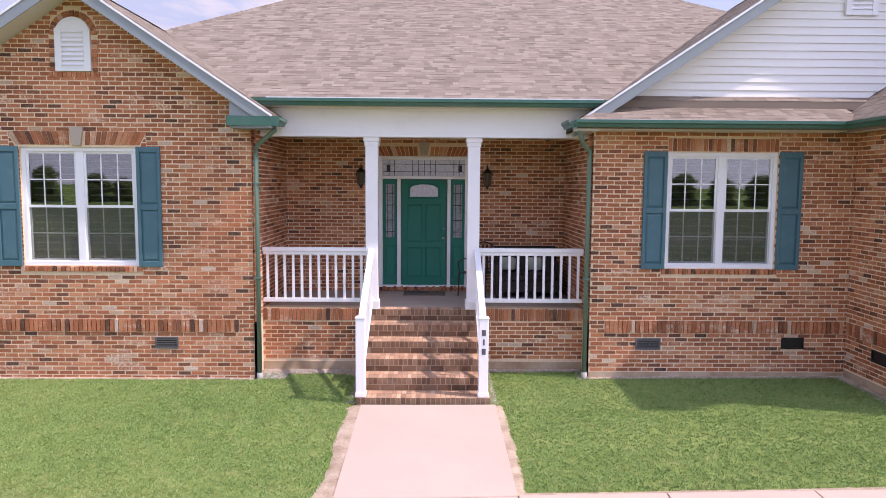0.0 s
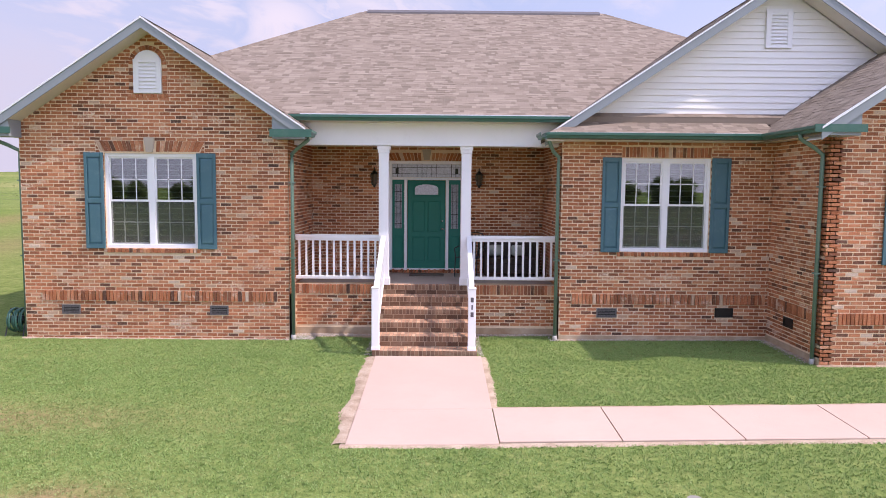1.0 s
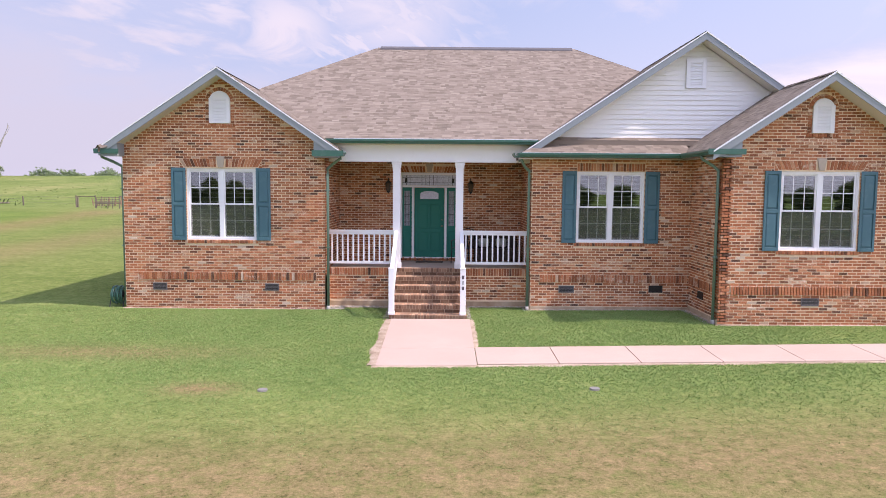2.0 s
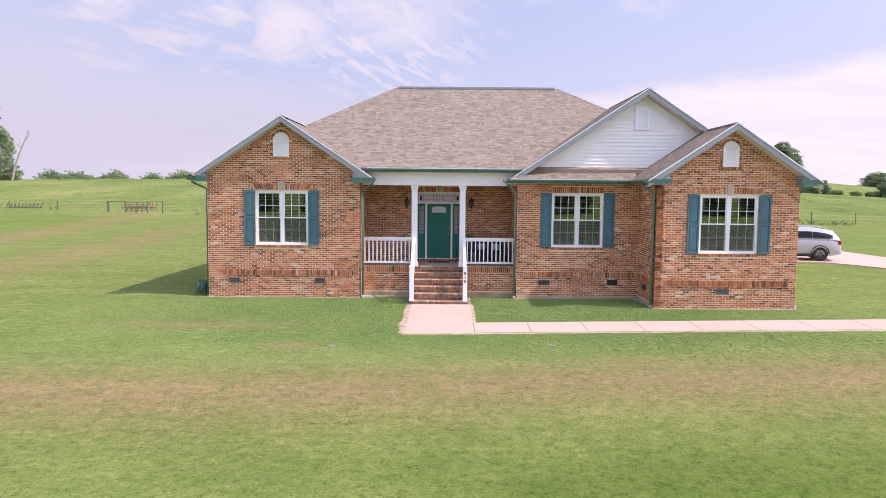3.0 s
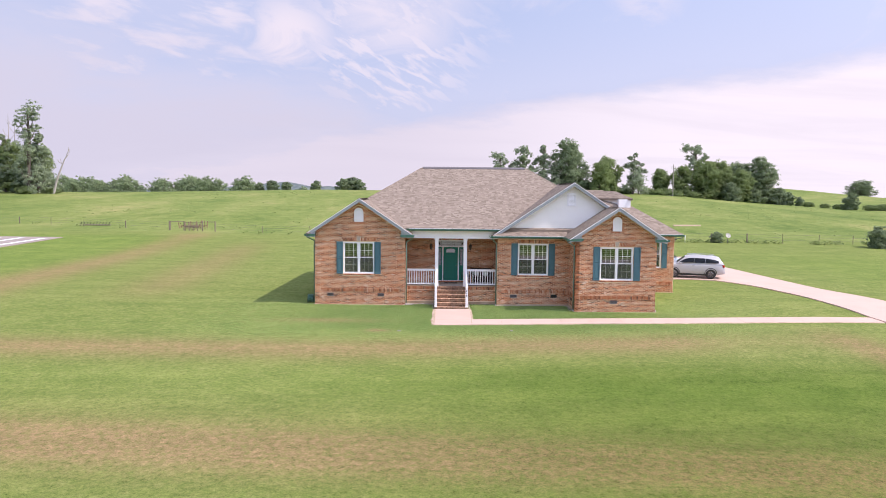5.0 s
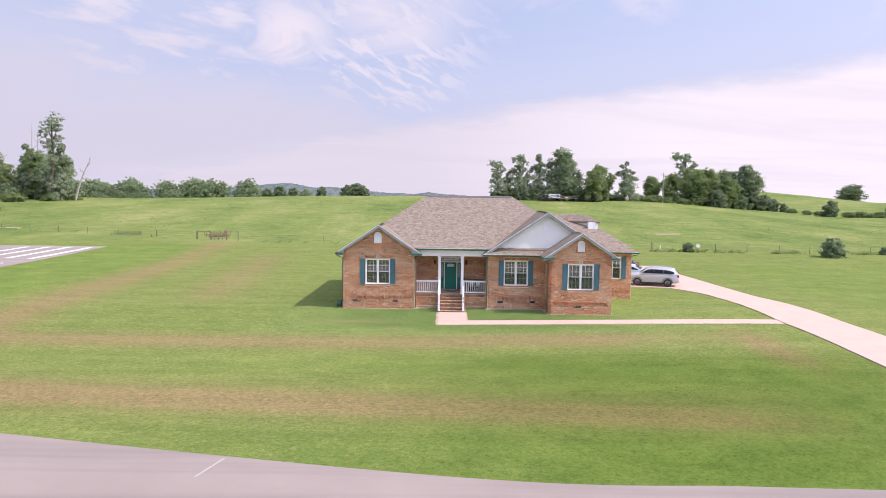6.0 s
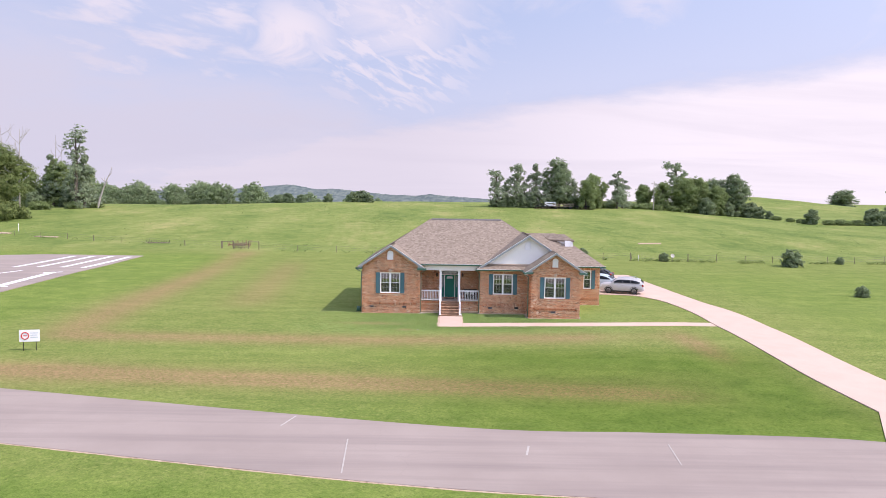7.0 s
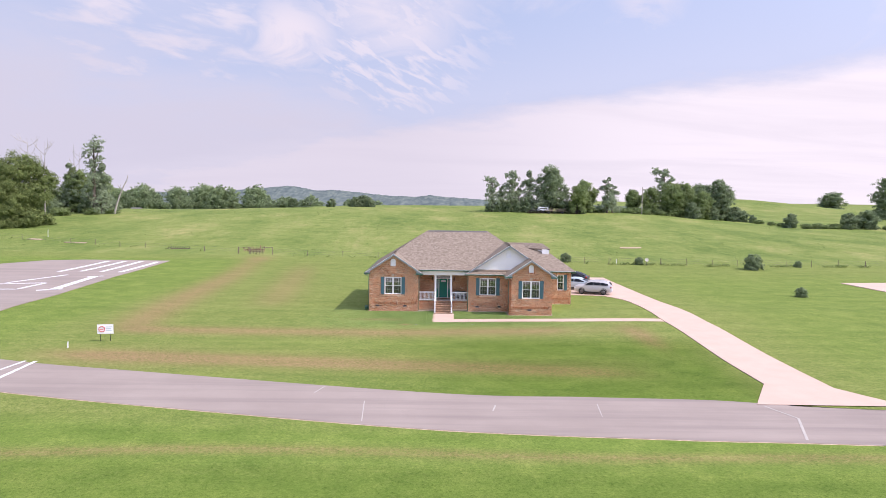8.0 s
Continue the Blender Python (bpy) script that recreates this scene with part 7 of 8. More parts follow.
def hay_rack(x, y, turn):
    """A broken brown wooden rack of leaning slats on two rails."""
    z = ground_z(x, y)
    t = thing("hay_rack", "broken rust-brown wooden hay rack with leaning slats", "hay rack", (x, y, z))
    M = pose(x, y, z, 0, 0, turn)
    rnd = random.Random(41)

    def add(name, bm):
        bm.transform(M)
        part(name, bm, MAT["brownwood"], t)
    for yy in (-0.5, 0.5):
        for zz in (0.30,):
            add("rail", boxes((-1.8, 1.8, yy - 0.04, yy + 0.04, zz, zz + 0.10)))
        for k in range(7):
            bm = bmesh.new()
            xx, h = -1.75 + k * 0.58, rnd.uniform(0.6, 1.25)
            tube(bm, [(xx, yy * 1.1, 0), (xx + rnd.uniform(-0.22, 0.22), yy * 1.2, h)], 0.055, 4)
            add("slat", bm)


hay_rack(-36.0, 60.0, 5)


def dish(x, y):
    z = ground_z(x, y)
    t = thing("satellite_dish", "pale grey satellite dish on a pole by the fence", "satellite dish", (x, y, z))
    bm = bmesh.new()
    tube(bm, [(x, y, z - 0.1), (x, y, z + 0.75)], 0.04, 8)
    part("pole", bm, MAT["ventgrey"], t)
    bm = bmesh.new()
    rings = []
    for i in range(6):
        r = 0.34 * i / 5
        rings.append([bm.verts.new((r * math.cos(a), 0.28 * r * r * 2, r * 0.9 * math.sin(a))) for a in [2 * math.pi * j / 20 for j in range(20)]] if i else [bm.verts.new((0, 0, 0))])
    for j in range(20):
        bm.faces.new((rings[0][0], rings[1][j], rings[1][(j + 1) % 20]))
    for a, b in zip(rings[1:], rings[2:]):
        for j in range(20):
            bm.faces.new((a[j], b[j], b[(j + 1) % 20], a[(j + 1) % 20]))
    bm.transform(pose(x, y, z + 0.95, 20, 0, 195))
    ob = part("reflector", bm, MAT["collar"], t, "pale dish reflector", True)
    bm = bmesh.new()
    tube(bm, [(x, y, z + 0.72), (x - 0.1, y - 0.45, z + 0.85)], 0.015, 6)
    part("feed_arm", bm, MAT["ventgrey"], t)


dish(33.9, 46.7)


def bare_strip(name, pts, lift, mat, label, category):
    bm = bmesh.new()
    vs = [bm.verts.new((x, y, ground_z(x, y) + lift)) for x, y in pts]
    lo = [bm.verts.new((x, y, ground_z(x, y) - 0.1)) for x, y in pts]
    bm.faces.new(vs)
    for i in range(len(vs)):
        bm.faces.new((vs[i], lo[i], lo[(i + 1) % len(vs)], vs[(i + 1) % len(vs)]))
    bmesh.ops.recalc_face_normals(bm, faces=bm.faces[:])
    me = bpy.data.meshes.new(name)
    bm.to_mesh(me)
    bm.free()
    tagged(finish(name, me, mat), label, category, kind="structure")


bare_strip("concrete_pad", [(56.3, 28), (64, 29.0), (84, 30), (84, 10), (64, 15.5), (57.4, 19)], 0.07, MAT["concrete"], "pale concrete pad beyond the lawn", "concrete pad")
bare_strip("soil_patch", [(36, 74), (40.5, 74.6), (40.8, 75.6), (36.2, 75.2)], 0.12, MAT["soil"], "pale bare earth strip in the pasture", "bare soil")
bare_strip("soil_patch", [(-78, 71), (-73.4, 70.2), (-73.2, 71.0), (-77.8, 71.8)], 0.12, MAT["soil"], "pale bare earth strip in the pasture", "bare soil")
bare_strip("soil_patch", [(-88, 75), (-85, 74.4), (-84.8, 75.6), (-87.8, 76.2)], 0.12, MAT["soil"], "pale bare earth strip in the pasture", "bare soil")



def farm_wagon(x, y, turn):
    """An old dark flat wagon under the trees."""
    z = ground_z(x, y)
    t = thing("farm_wagon", "old dark flat farm wagon standing under the trees", "wagon", (x, y, z))
    M = pose(x, y, z, 0, 0, turn)

    def add(name, bm):
        bm.transform(M)
        part(name, bm, MAT["wood"], t)
    add("bed", boxes((-3.4, 3.4, -1.2, 1.2, 0.75, 1.0), bevel=0.03))
    for xx in (-3.3, -1.7, 0, 1.7, 3.2):
        add("stake", boxes((xx, xx + 0.1, -1.2, -1.1, 1.0, 1.9)))
    add("side_board", boxes((-3.4, 3.4, -1.18, -1.12, 1.35, 1.55)))
    for xx in (-2.3, 2.3):
        for yy in (-1.05, 1.05):
            bm = bmesh.new()
            bmesh.ops.create_cone(bm, cap_ends=True, segments=18, radius1=0.45, radius2=0.45, depth=0.25, matrix=Matrix.Translation((xx, yy, 0.45)) @ Matrix.Rotation(math.pi / 2, 4, "X"))
            bm.transform(M)
            part("wheel", bm, MAT["rubber"], t)


farm_wagon(36.0, 166, 4)


def disc_harrow(x, y, turn):
    """A rusty harrow: a braced frame on two gangs of discs, with a drawbar."""
    z = ground_z(x, y)
    t = thing("disc_harrow", "dark rusty disc harrow standing under the trees", "farm machine", (x, y, z))
    M = pose(x, y, z, 0, 0, turn)

    def add(name, bm, mat):
        bm.transform(M)
        part(name, bm, MAT[mat], t)
    for yy in (-0.9, 0.9):
        add("beam", boxes((-2.6, 2.6, yy - 0.07, yy + 0.07, 0.85, 1.02), bevel=0.01), "black")
        for k in range(11):
            bm = bmesh.new()
            bmesh.ops.create_cone(bm, cap_ends=True, segments=14, radius1=0.36, radius2=0.30, depth=0.06, matrix=Matrix.Translation((-2.5 + k * 0.5, yy, 0.36)) @ Matrix.Rotation(math.pi / 2, 4, "Y"))
            add("disc", bm, "rust")
    for xx in (-1.6, 1.6):
        add("brace", boxes((xx - 0.06, xx + 0.06, -1.0, 1.0, 1.02, 1.14)), "black")
        bm = bmesh.new()
        tube(bm, [(xx, -0.7, 1.1), (0, 0, 1.9), (xx, 0.7, 1.1)], 0.05, 6)
        add("mast_strut", bm, "black")
    bm = bmesh.new()
    tube(bm, [(0, -1, 1.0), (0, -3.2, 0.5)], 0.07, 6)
    add("drawbar", bm, "black")


def stock_trailer(x, y, turn):
    """A small white box trailer on two wheels."""
    z = ground_z(x, y)
    t = thing("box_trailer", "small white box trailer parked under the trees", "trailer", (x, y, z))
    M = pose(x, y, z, 0, 0, turn)

    def add(name, bm, mat, label=""):
        bm.transform(M)
        part(name, bm, MAT[mat], t, label)
    add("body", boxes((-1.7, 1.7, -0.95, 0.95, 0.62, 2.05), bevel=0.06), "white")
    add("chassis", boxes((-1.8, 1.8, -0.8, 0.8, 0.50, 0.615)), "black")
    # no hole here: a black plate gives the shade of an opening
    add("side_opening", boxes((-1.3, 1.3, -0.956, -0.93, 1.35, 1.62)), "black", "black plate standing in for a shaded side opening")
    bm = bmesh.new()
    tube(bm, [(-1.8, 0, 0.55), (-3.0, 0, 0.45), (-3.0, 0, 0.0)], 0.06, 6)
    add("drawbar", bm, "black")
    for xx in (-0.45, 0.45):
        for yy in (-0.98, 0.98):
            bm = bmesh.new()
            bmesh.ops.create_cone(bm, cap_ends=True, segments=18, radius1=0.34, radius2=0.34, depth=0.2, matrix=Matrix.Translation((xx, yy, 0.34)) @ Matrix.Rotation(math.pi / 2, 4, "X"))
            add("wheel", bm, "rubber")


disc_harrow(29.5, 165, 12)
disc_harrow(42.6, 165, -8)
stock_trailer(32.2, 168, 6)


def utility_pole(x, y, h):
    z = ground_z(x, y)
    t = thing("utility_pole", "thin pale wooden utility pole among the trees", "utility pole", (x, y, z))
    bm = bmesh.new()
    tube(bm, [(x, y, z - 0.3), (x, y, z + h)], [0.17, 0.11], 8)
    part("shaft", bm, MAT["deadwood"], t)
    part("cross_arm", boxes((x - 0.9, x + 0.9, y - 0.06, y + 0.06, z + h - 0.8, z + h - 0.65)), MAT["deadwood"], t)


utility_pole(67.8, 176, 9.5)


def shed(x, y):
    z = ground_z(x, y)
    t = thing("shed", "small white far shed with a low gable roof", "shed", (x, y, z))
    part("wall", boxes((x - 3, x + 3, y - 2, y + 2, z - 0.2, z + 2.2)), MAT["white"], t)
    bm = bmesh.new()
    prism(bm, [(y - 2.3, z + 2.2), (y + 2.3, z + 2.2), (y, z + 3.2)], "x", x - 3.2, x + 3.2)
    part("roof", bm, MAT["ventgrey"], t)


shed(-196, 372)


# ---------------------------------------------------------------- cars
def car(name, label, at, turn, paint, length, height, suv):
    """A parked car. Local x runs from nose (-) to tail (+)."""
    L, W, H = length, 1.92, height
    t = thing(name, label, "car", at)
    M = pose(*at, 0, 0, turn)
    hl = L / 2

    def add(nm, bm, mat, lab="", smooth_=False, parent=None):
        bm.transform(M)
        bmesh.ops.recalc_face_normals(bm, faces=bm.faces[:])
        return part(nm, bm, mat, parent or t, lab, smooth_)

    # body: cross-sections along x, each a rounded half-outline (y, z)
    roof_end = 0.46 if suv else 0.30
    xs = [-hl, -hl + 0.10, -hl + 0.35, -0.30 * L, -0.225 * L, -0.10 * L, 0.05 * L, 0.22 * L, 0.38 * L, hl - 0.14, hl - 0.03, hl]
    top = [0.62, 0.84, 0.98, 1.05, 1.08, 1.10, 1.11, 1.12, 1.12, 1.12 if suv else 1.02, 1.02 if suv else 0.98, 0.80]
    wide = [0.62, 0.80, 0.90, 0.95, 0.96, 0.96, 0.96, 0.96, 0.95, 0.90, 0.82, 0.74]
    low = [0.42, 0.30, 0.26, 0.24, 0.24, 0.24, 0.24, 0.24, 0.26, 0.34, 0.42, 0.50]
    bm = bmesh.new()
    rings = []
    for x, tz, w, lz in zip(xs, top, wide, low):
        half = [(w * 0.80, lz), (w * 0.97, lz + 0.08), (w, lz + (tz - lz) * 0.45), (w * 0.985, tz - 0.14), (w * 0.93, tz - 0.03), (w * 0.82, tz)]
        ring = [(x, y, z) for y, z in half] + [(x, -y, z) for y, z in reversed(half)]
        rings.append([bm.verts.new(p) for p in ring])
    for a, b in zip(rings, rings[1:]):
        for i in range(len(a)):
            bm.faces.new((a[i], a[(i + 1) % len(a)], b[(i + 1) % len(b)], b[i]))
    bm.faces.new(rings[0]); bm.faces.new(rings[-1][::-1])
    body = add("body", bm, paint, "", True)
    # cabin
    belt = 1.10
    if suv:
        cx = [(-0.245 * L, belt, 0.84), (-0.11 * L, H - 0.10, 0.70), (-0.05 * L, H - 0.03, 0.68), (0.08 * L, H, 0.68), (0.28 * L, H - 0.05, 0.67), (0.415 * L, H - 0.14, 0.64), (0.485 * L, belt, 0.80)]
    else:
        cx = [(-0.23 * L, belt - 0.06, 0.84), (-0.08 * L, H - 0.08, 0.66), (0.02 * L, H, 0.64), (0.14 * L, H - 0.01, 0.64), (0.24 * L, H - 0.10, 0.64), (0.40 * L, belt - 0.03, 0.78)]
    bm = bmesh.new()
    V = []
    for x, z, w in cx:
        V.append([bm.verts.new((x, s * w, z)) for s in (-1, 1)])
    for a, b in zip(V, V[1:]):
        bm.faces.new((a[0], a[1], b[1], b[0]))
    x0, x1 = cx[0][0], cx[-1][0]
    for s in (0, 1):
        sg = -1 if s == 0 else 1
        base = [bm.verts.new((x, sg * 0.90, belt - 0.02)) for x, _, _ in cx]
        for i in range(len(cx) - 1):
            bm.faces.new((V[i][s], V[i + 1][s], base[i + 1], base[i]))
    bmesh.ops.remove_doubles(bm, verts=bm.verts[:], dist=0.001)
    add("cabin", bm, paint, "", True)
    # glass: windscreen, side windows, tail window just proud of the cabin
    def pane(nm, pts):
        b = bmesh.new()
        b.faces.new([b.verts.new(p) for p in pts])
        ext = bmesh.ops.solidify(b, geom=b.faces[:], thickness=0.012)
        add(nm, b, MAT["carglass"], "dark tinted car glass")
    a, b2 = cx[0], cx[1]
    pane("windscreen", [(a[0] + 0.04 - 0.02, s * 0.78, a[1] + 0.06) for s in (-1, 1)] + [(b2[0] - 0.05, s * 0.62, b2[1] - 0.02) for s in (1, -1)])
    a, b2 = cx[-1], cx[-2]
    pane("tail_window", [(a[0] + 0.005, s * 0.68, a[1] + 0.14) for s in (-1, 1)] + [(b2[0] + 0.03, s * 0.58, b2[1] - 0.04) for s in (1, -1)])
    # side glass: one band under the roof line, split by pillars
    if suv:
        line = [(-0.215, 1.17), (-0.115, H - 0.25), (-0.04, H - 0.175), (0.10, H - 0.16), (0.26, H - 0.21), (0.35, H - 0.28), (0.42, 1.30)]
        doors = [(-0.20, 0.022), (0.027, 0.198), (0.203, 0.405)]
    else:
        line = [(-0.19, 1.08), (-0.09, H - 0.20), (0.0, H - 0.12), (0.13, H - 0.12), (0.22, H - 0.20), (0.34, 1.12)]
        doors = [(-0.185, 0.04), (0.055, 0.33)]
    def roof_at(f):
        return float(np.interp(f, [p[0] for p in line], [p[1] for p in line]))
    sill_z = 1.17 if suv else 1.08
    for s in (-1, 1):
        for f0, f1 in doors:
            fs = [f0 + (f1 - f0) * i / 6 for i in range(7)]
            up_ = [(f * L, s * (0.915 - 0.19 * (roof_at(f) - sill_z) / (H - 0.14 - sill_z)), max(roof_at(f), sill_z + 0.012)) for f in fs]
            pane("side_window", [(f0 * L, s * 0.918, sill_z), (f1 * L, s * 0.918, sill_z)] + up_[::-1])
        part_b = boxes((-0.20 * L, -0.20 * L + 0.16, *sorted((s * 0.95, s * 1.10)), 1.05, 1.19), bevel=0.03)
        add("wing_mirror", part_b, paint)
        add("door_handle", boxes((0.00 * L, 0.00 * L + 0.18, *sorted((s * 0.955, s * 0.985)), 0.93, 0.965), bevel=0.006), MAT["chrome"], "chrome door handle")
        add("tail_lamp", boxes((hl - 0.22, hl - 0.03, *sorted((s * 0.60, s * 0.895)), 0.84, 1.06), bevel=0.03), MAT["redlight"], "red tail lamp")
        add("headlamp", boxes((-hl + 0.04, -hl + 0.30, *sorted((s * 0.55, s * 0.86)), 0.68, 0.84), bevel=0.03), MAT["leaded"], "clear headlamp")
        add("sill", boxes((-0.22 * L, 0.22 * L, *sorted((s * 0.90, s * 0.975)), 0.22, 0.36), bevel=0.02), MAT["black"], "black sill cladding")
        if suv:
            bm = bmesh.new()
            tube(bm, [(-0.10 * L, s * 0.60, H - 0.02), (-0.06 * L, s * 0.60, H + 0.045), (0.30 * L, s * 0.60, H + 0.045), (0.36 * L, s * 0.60, H - 0.03)], 0.018, 6)
            add("roof_rail", bm, MAT["chrome"], "bright roof rail")
    add("bumper", boxes((hl - 0.10, hl + 0.03, -0.74, 0.74, 0.38, 0.66), bevel=0.05), paint)
    add("grille", boxes((-hl - 0.01, -hl + 0.06, -0.45, 0.45, 0.52, 0.74), bevel=0.02), MAT["black"], "black grille")
    for wx in (-0.285 * L, 0.285 * L):
        for s in (-1, 1):
            r = 0.36 if suv else 0.33
            bm = bmesh.new()
            y = s * 0.86
            prof_ = [(0.60 * r, -0.10), (0.94 * r, -0.11), (r, -0.08), (r, 0.08), (0.94 * r, 0.11), (0.60 * r, 0.10)]
            rr = [[bm.verts.new((wx + a * math.cos(th), y + o, r + a * math.sin(th))) for a, o in prof_] for th in [2 * math.pi * j / 24 for j in range(24)]]
            for j in range(24):
                p, q = rr[j], rr[(j + 1) % 24]
                for i in range(len(prof_)):
                    bm.faces.new((p[i], p[(i + 1) % 6], q[(i + 1) % 6], q[i]))
            wheel = add("wheel", bm, MAT["rubber"], "black tyre on alloy rim", True)
            bm = bmesh.new()
            bmesh.ops.create_cone(bm, cap_ends=True, segments=20, radius1=0.62 * r, radius2=0.62 * r, depth=0.12, matrix=Matrix.Translation((wx, y, r)) @ Matrix.Rotation(math.pi / 2, 4, "X"))
            add("rim_well", bm, MAT["black"], "", False, wheel)
            bm = bmesh.new()
            for j in range(7):
                th = 2 * math.pi * j / 7
                tube(bm, [(wx, y + s * 0.085, r), (wx + 0.62 * r * math.cos(th), y + s * 0.075, r + 0.62 * r * math.sin(th))], [0.05, 0.035], 6)
            tube(bm, [(wx + 0.62 * r * math.cos(2 * math.pi * j / 24), y + s * 0.08, r + 0.62 * r * math.sin(2 * math.pi * j / 24)) for j in range(25)], 0.022, 6)
            add("rim", bm, MAT["ventgrey"] if suv else MAT["chrome"], "alloy wheel rim", True, wheel)
            # arch lip in black
            bm = bmesh.new()
            tube(bm, [(wx + (r + 0.055) * math.cos(th), s * 0.955, r + 0.02 + (r + 0.055) * math.sin(th)) for th in [math.pi * j / 12 for j in range(13)]], 0.028, 6)
            add("wheel_arch", bm, MAT["black"], "dark wheel arch")


def on_drive(x, y):
    return (x, y, ground_z(x, y) + 0.055)


car("car", "silver sport utility vehicle parked on the concrete drive", on_drive(18.3, 13.85), -17, MAT["carsilver"], 4.55, 1.68, True)
car("car", "pale blue car parked behind the silver one", on_drive(16.6, 18.1), -20, MAT["carblue"], 4.6, 1.55, False)
car("car", "black car parked on the concrete drive beside other cars", on_drive(17.5, 24.7), -24, MAT["cardark"], 4.7, 1.6, False)

# ---------------------------------------------------------------- trees
def crown_lobes(form, height, radius, low, rnd):
    """Uneven sub-crowns as (height fraction, sideways x, y, radius)."""
    out = []
    if form == "round":
        n = 13
        for i in range(n):
            f = low + 0.10 + (0.80 - low) * (i + rnd.random()) / n
            g_ = (f - low) / (1 - low)
            room = max(0.12, math.sqrt(max(0.0, 1 - (2 * g_ - 0.95) ** 2)))
            r = radius * rnd.uniform(0.36, 0.56) * (0.65 + 0.35 * room)
            a, o = i * 2.4 + rnd.uniform(-0.6, 0.6), max(0.0, radius * room - r) * rnd.uniform(0.65, 1.12)
            out.append((f, o * math.cos(a), o * math.sin(a), r))
        out.append((low + 0.45 * (1 - low), 0, 0, radius * 0.62))
        for i in range(5):
            a = i * 1.26 + rnd.random()
            out.append((low + rnd.uniform(0.05, 0.12), radius * 0.52 * math.cos(a), radius * 0.52 * math.sin(a), radius * rnd.uniform(0.30, 0.42)))
    elif form == "slim":
        n = 14
        for i in range(n):
            f = low + 0.06 + (0.90 - low) * ((i + rnd.uniform(0.0, 1.0)) / n) ** 1.15
            r = radius * rnd.uniform(0.34, 0.60) * (1.15 - 0.80 * f)
            a, o = i * 2.2 + rnd.random() * 1.5, radius * rnd.uniform(0.15, 0.75) * (1.1 - 0.75 * f)
            out.append((f, o * math.cos(a), o * math.sin(a), r))
    else:
        n = 19
        for i in range(n):
            f = low + 0.05 + (0.93 - low) * (i + rnd.uniform(0.1, 0.9)) / n
            r = radius * (rnd.uniform(0.40, 0.60) if f < 0.55 else rnd.uniform(0.22, 0.38))
            a, o = i * 2.5 + rnd.random(), radius * rnd.uniform(0.10, 0.72) * (1.0 - 0.25 * f)
            out.append((f, o * math.cos(a), o * math.sin(a), r))
    return out


def grow(name, label, height, radius, seed, leaf, bark, at, form="round", clumps=26, leaves=22, size=0.42, low=0.08, group="field trees"):
    """A tapered trunk with limbs and a crown of many small leaf faces: clumps over uneven lobes, with gaps."""
    rnd = random.Random(seed)
    clumps = round(clumps * (1.45 if form == "round" else 1.1))
    t = thing(name, label, "tree", at, group)
    ox, oy, oz = at
    bm = bmesh.new()
    lean = rnd.uniform(-0.05, 0.05) * height
    trunk = [(ox, oy, oz - 0.3), (ox + lean * 0.2, oy, oz + height * 0.3), (ox + lean * 0.6, oy + lean * 0.3, oz + height * 0.6), (ox + lean, oy + lean * 0.4, oz + height * 0.90)]
    r0 = height * 0.020 + 0.04
    tube(bm, trunk, [r0 * 1.3, r0, r0 * 0.65, r0 * 0.2], 8)
    V, F = [], []
    for f, dx, dy, r in crown_lobes(form, height, radius, low, rnd):
        c = Vector((ox + lean * f + dx, oy + dy, oz + height * f))
        c.z = min(c.z, oz + height - r * 0.72)
        k = max(0.12, min(0.8, (c.z - oz) / height - 0.14))
        s = Vector((ox + lean * k, oy + lean * 0.3 * k, oz + height * k))
        tube(bm, [s, s.lerp(c, 0.5) + Vector((0, 0, -0.03 * height)), c], [r0 * 0.45, r0 * 0.28, r0 * 0.10], 5)
        for q in range(clumps):
            d = Vector((rnd.gauss(0, 1), rnd.gauss(0, 1), rnd.gauss(0.12, 0.95))).normalized()
            e = c + Vector((d.x, d.y, d.z * 0.85)) * r * rnd.uniform(0.48, 1.10)
            if e.z < oz + 0.05 * r or noise.noise(e * (1.9 / radius) + Vector((seed, 0, 0))) < -0.42:
                continue
            cr = r * rnd.uniform(0.20, 0.40)
            for j in range(leaves):
                v = Vector((rnd.gauss(0, 1), rnd.gauss(0, 1), rnd.gauss(0, 0.8))).normalized()
                p = e + Vector((v.x, v.y, v.z * 0.7)) * cr * rnd.uniform(0.25, 1.15)
                n_ = (d * 0.8 + v * 0.6 + Vector((rnd.uniform(-0.5, 0.5), rnd.uniform(-0.5, 0.5), rnd.uniform(-0.1, 0.6)))).normalized()
                u = n_.orthogonal().normalized()
                w = n_.cross(u)
                a = rnd.uniform(0, 6.28)
                u, w = u * math.cos(a) + w * math.sin(a), w * math.cos(a) - u * math.sin(a)
                z = size * rnd.uniform(0.55, 1.25)
                i = len(V)
                V += [p - u * z * 0.5, p + w * z * 0.30 + n_ * z * 0.08, p + u * z * 0.5, p - w * z * 0.30 + n_ * z * 0.08]
                F.append((i, i + 1, i + 2, i + 3))
    part("trunk", bm, bark, t, "grey-brown trunk and limbs")
    ob = from_lists("crown", V, F, leaf)
    under(ob, t, "crown of many small leaves with gaps")
    return t


def spot(x, y, sink=0.0):
    return (x, y, ground_z(x, y) - sink)


def again(t, x, y, scale, turn, label="", tallness=1.0):
    c = copy_thing(t, Matrix.LocRotScale(spot(x, y), Euler((0, 0, radians(turn))), (scale, scale, scale * tallness)))
    if label:
        tagged(c, label)
    return c


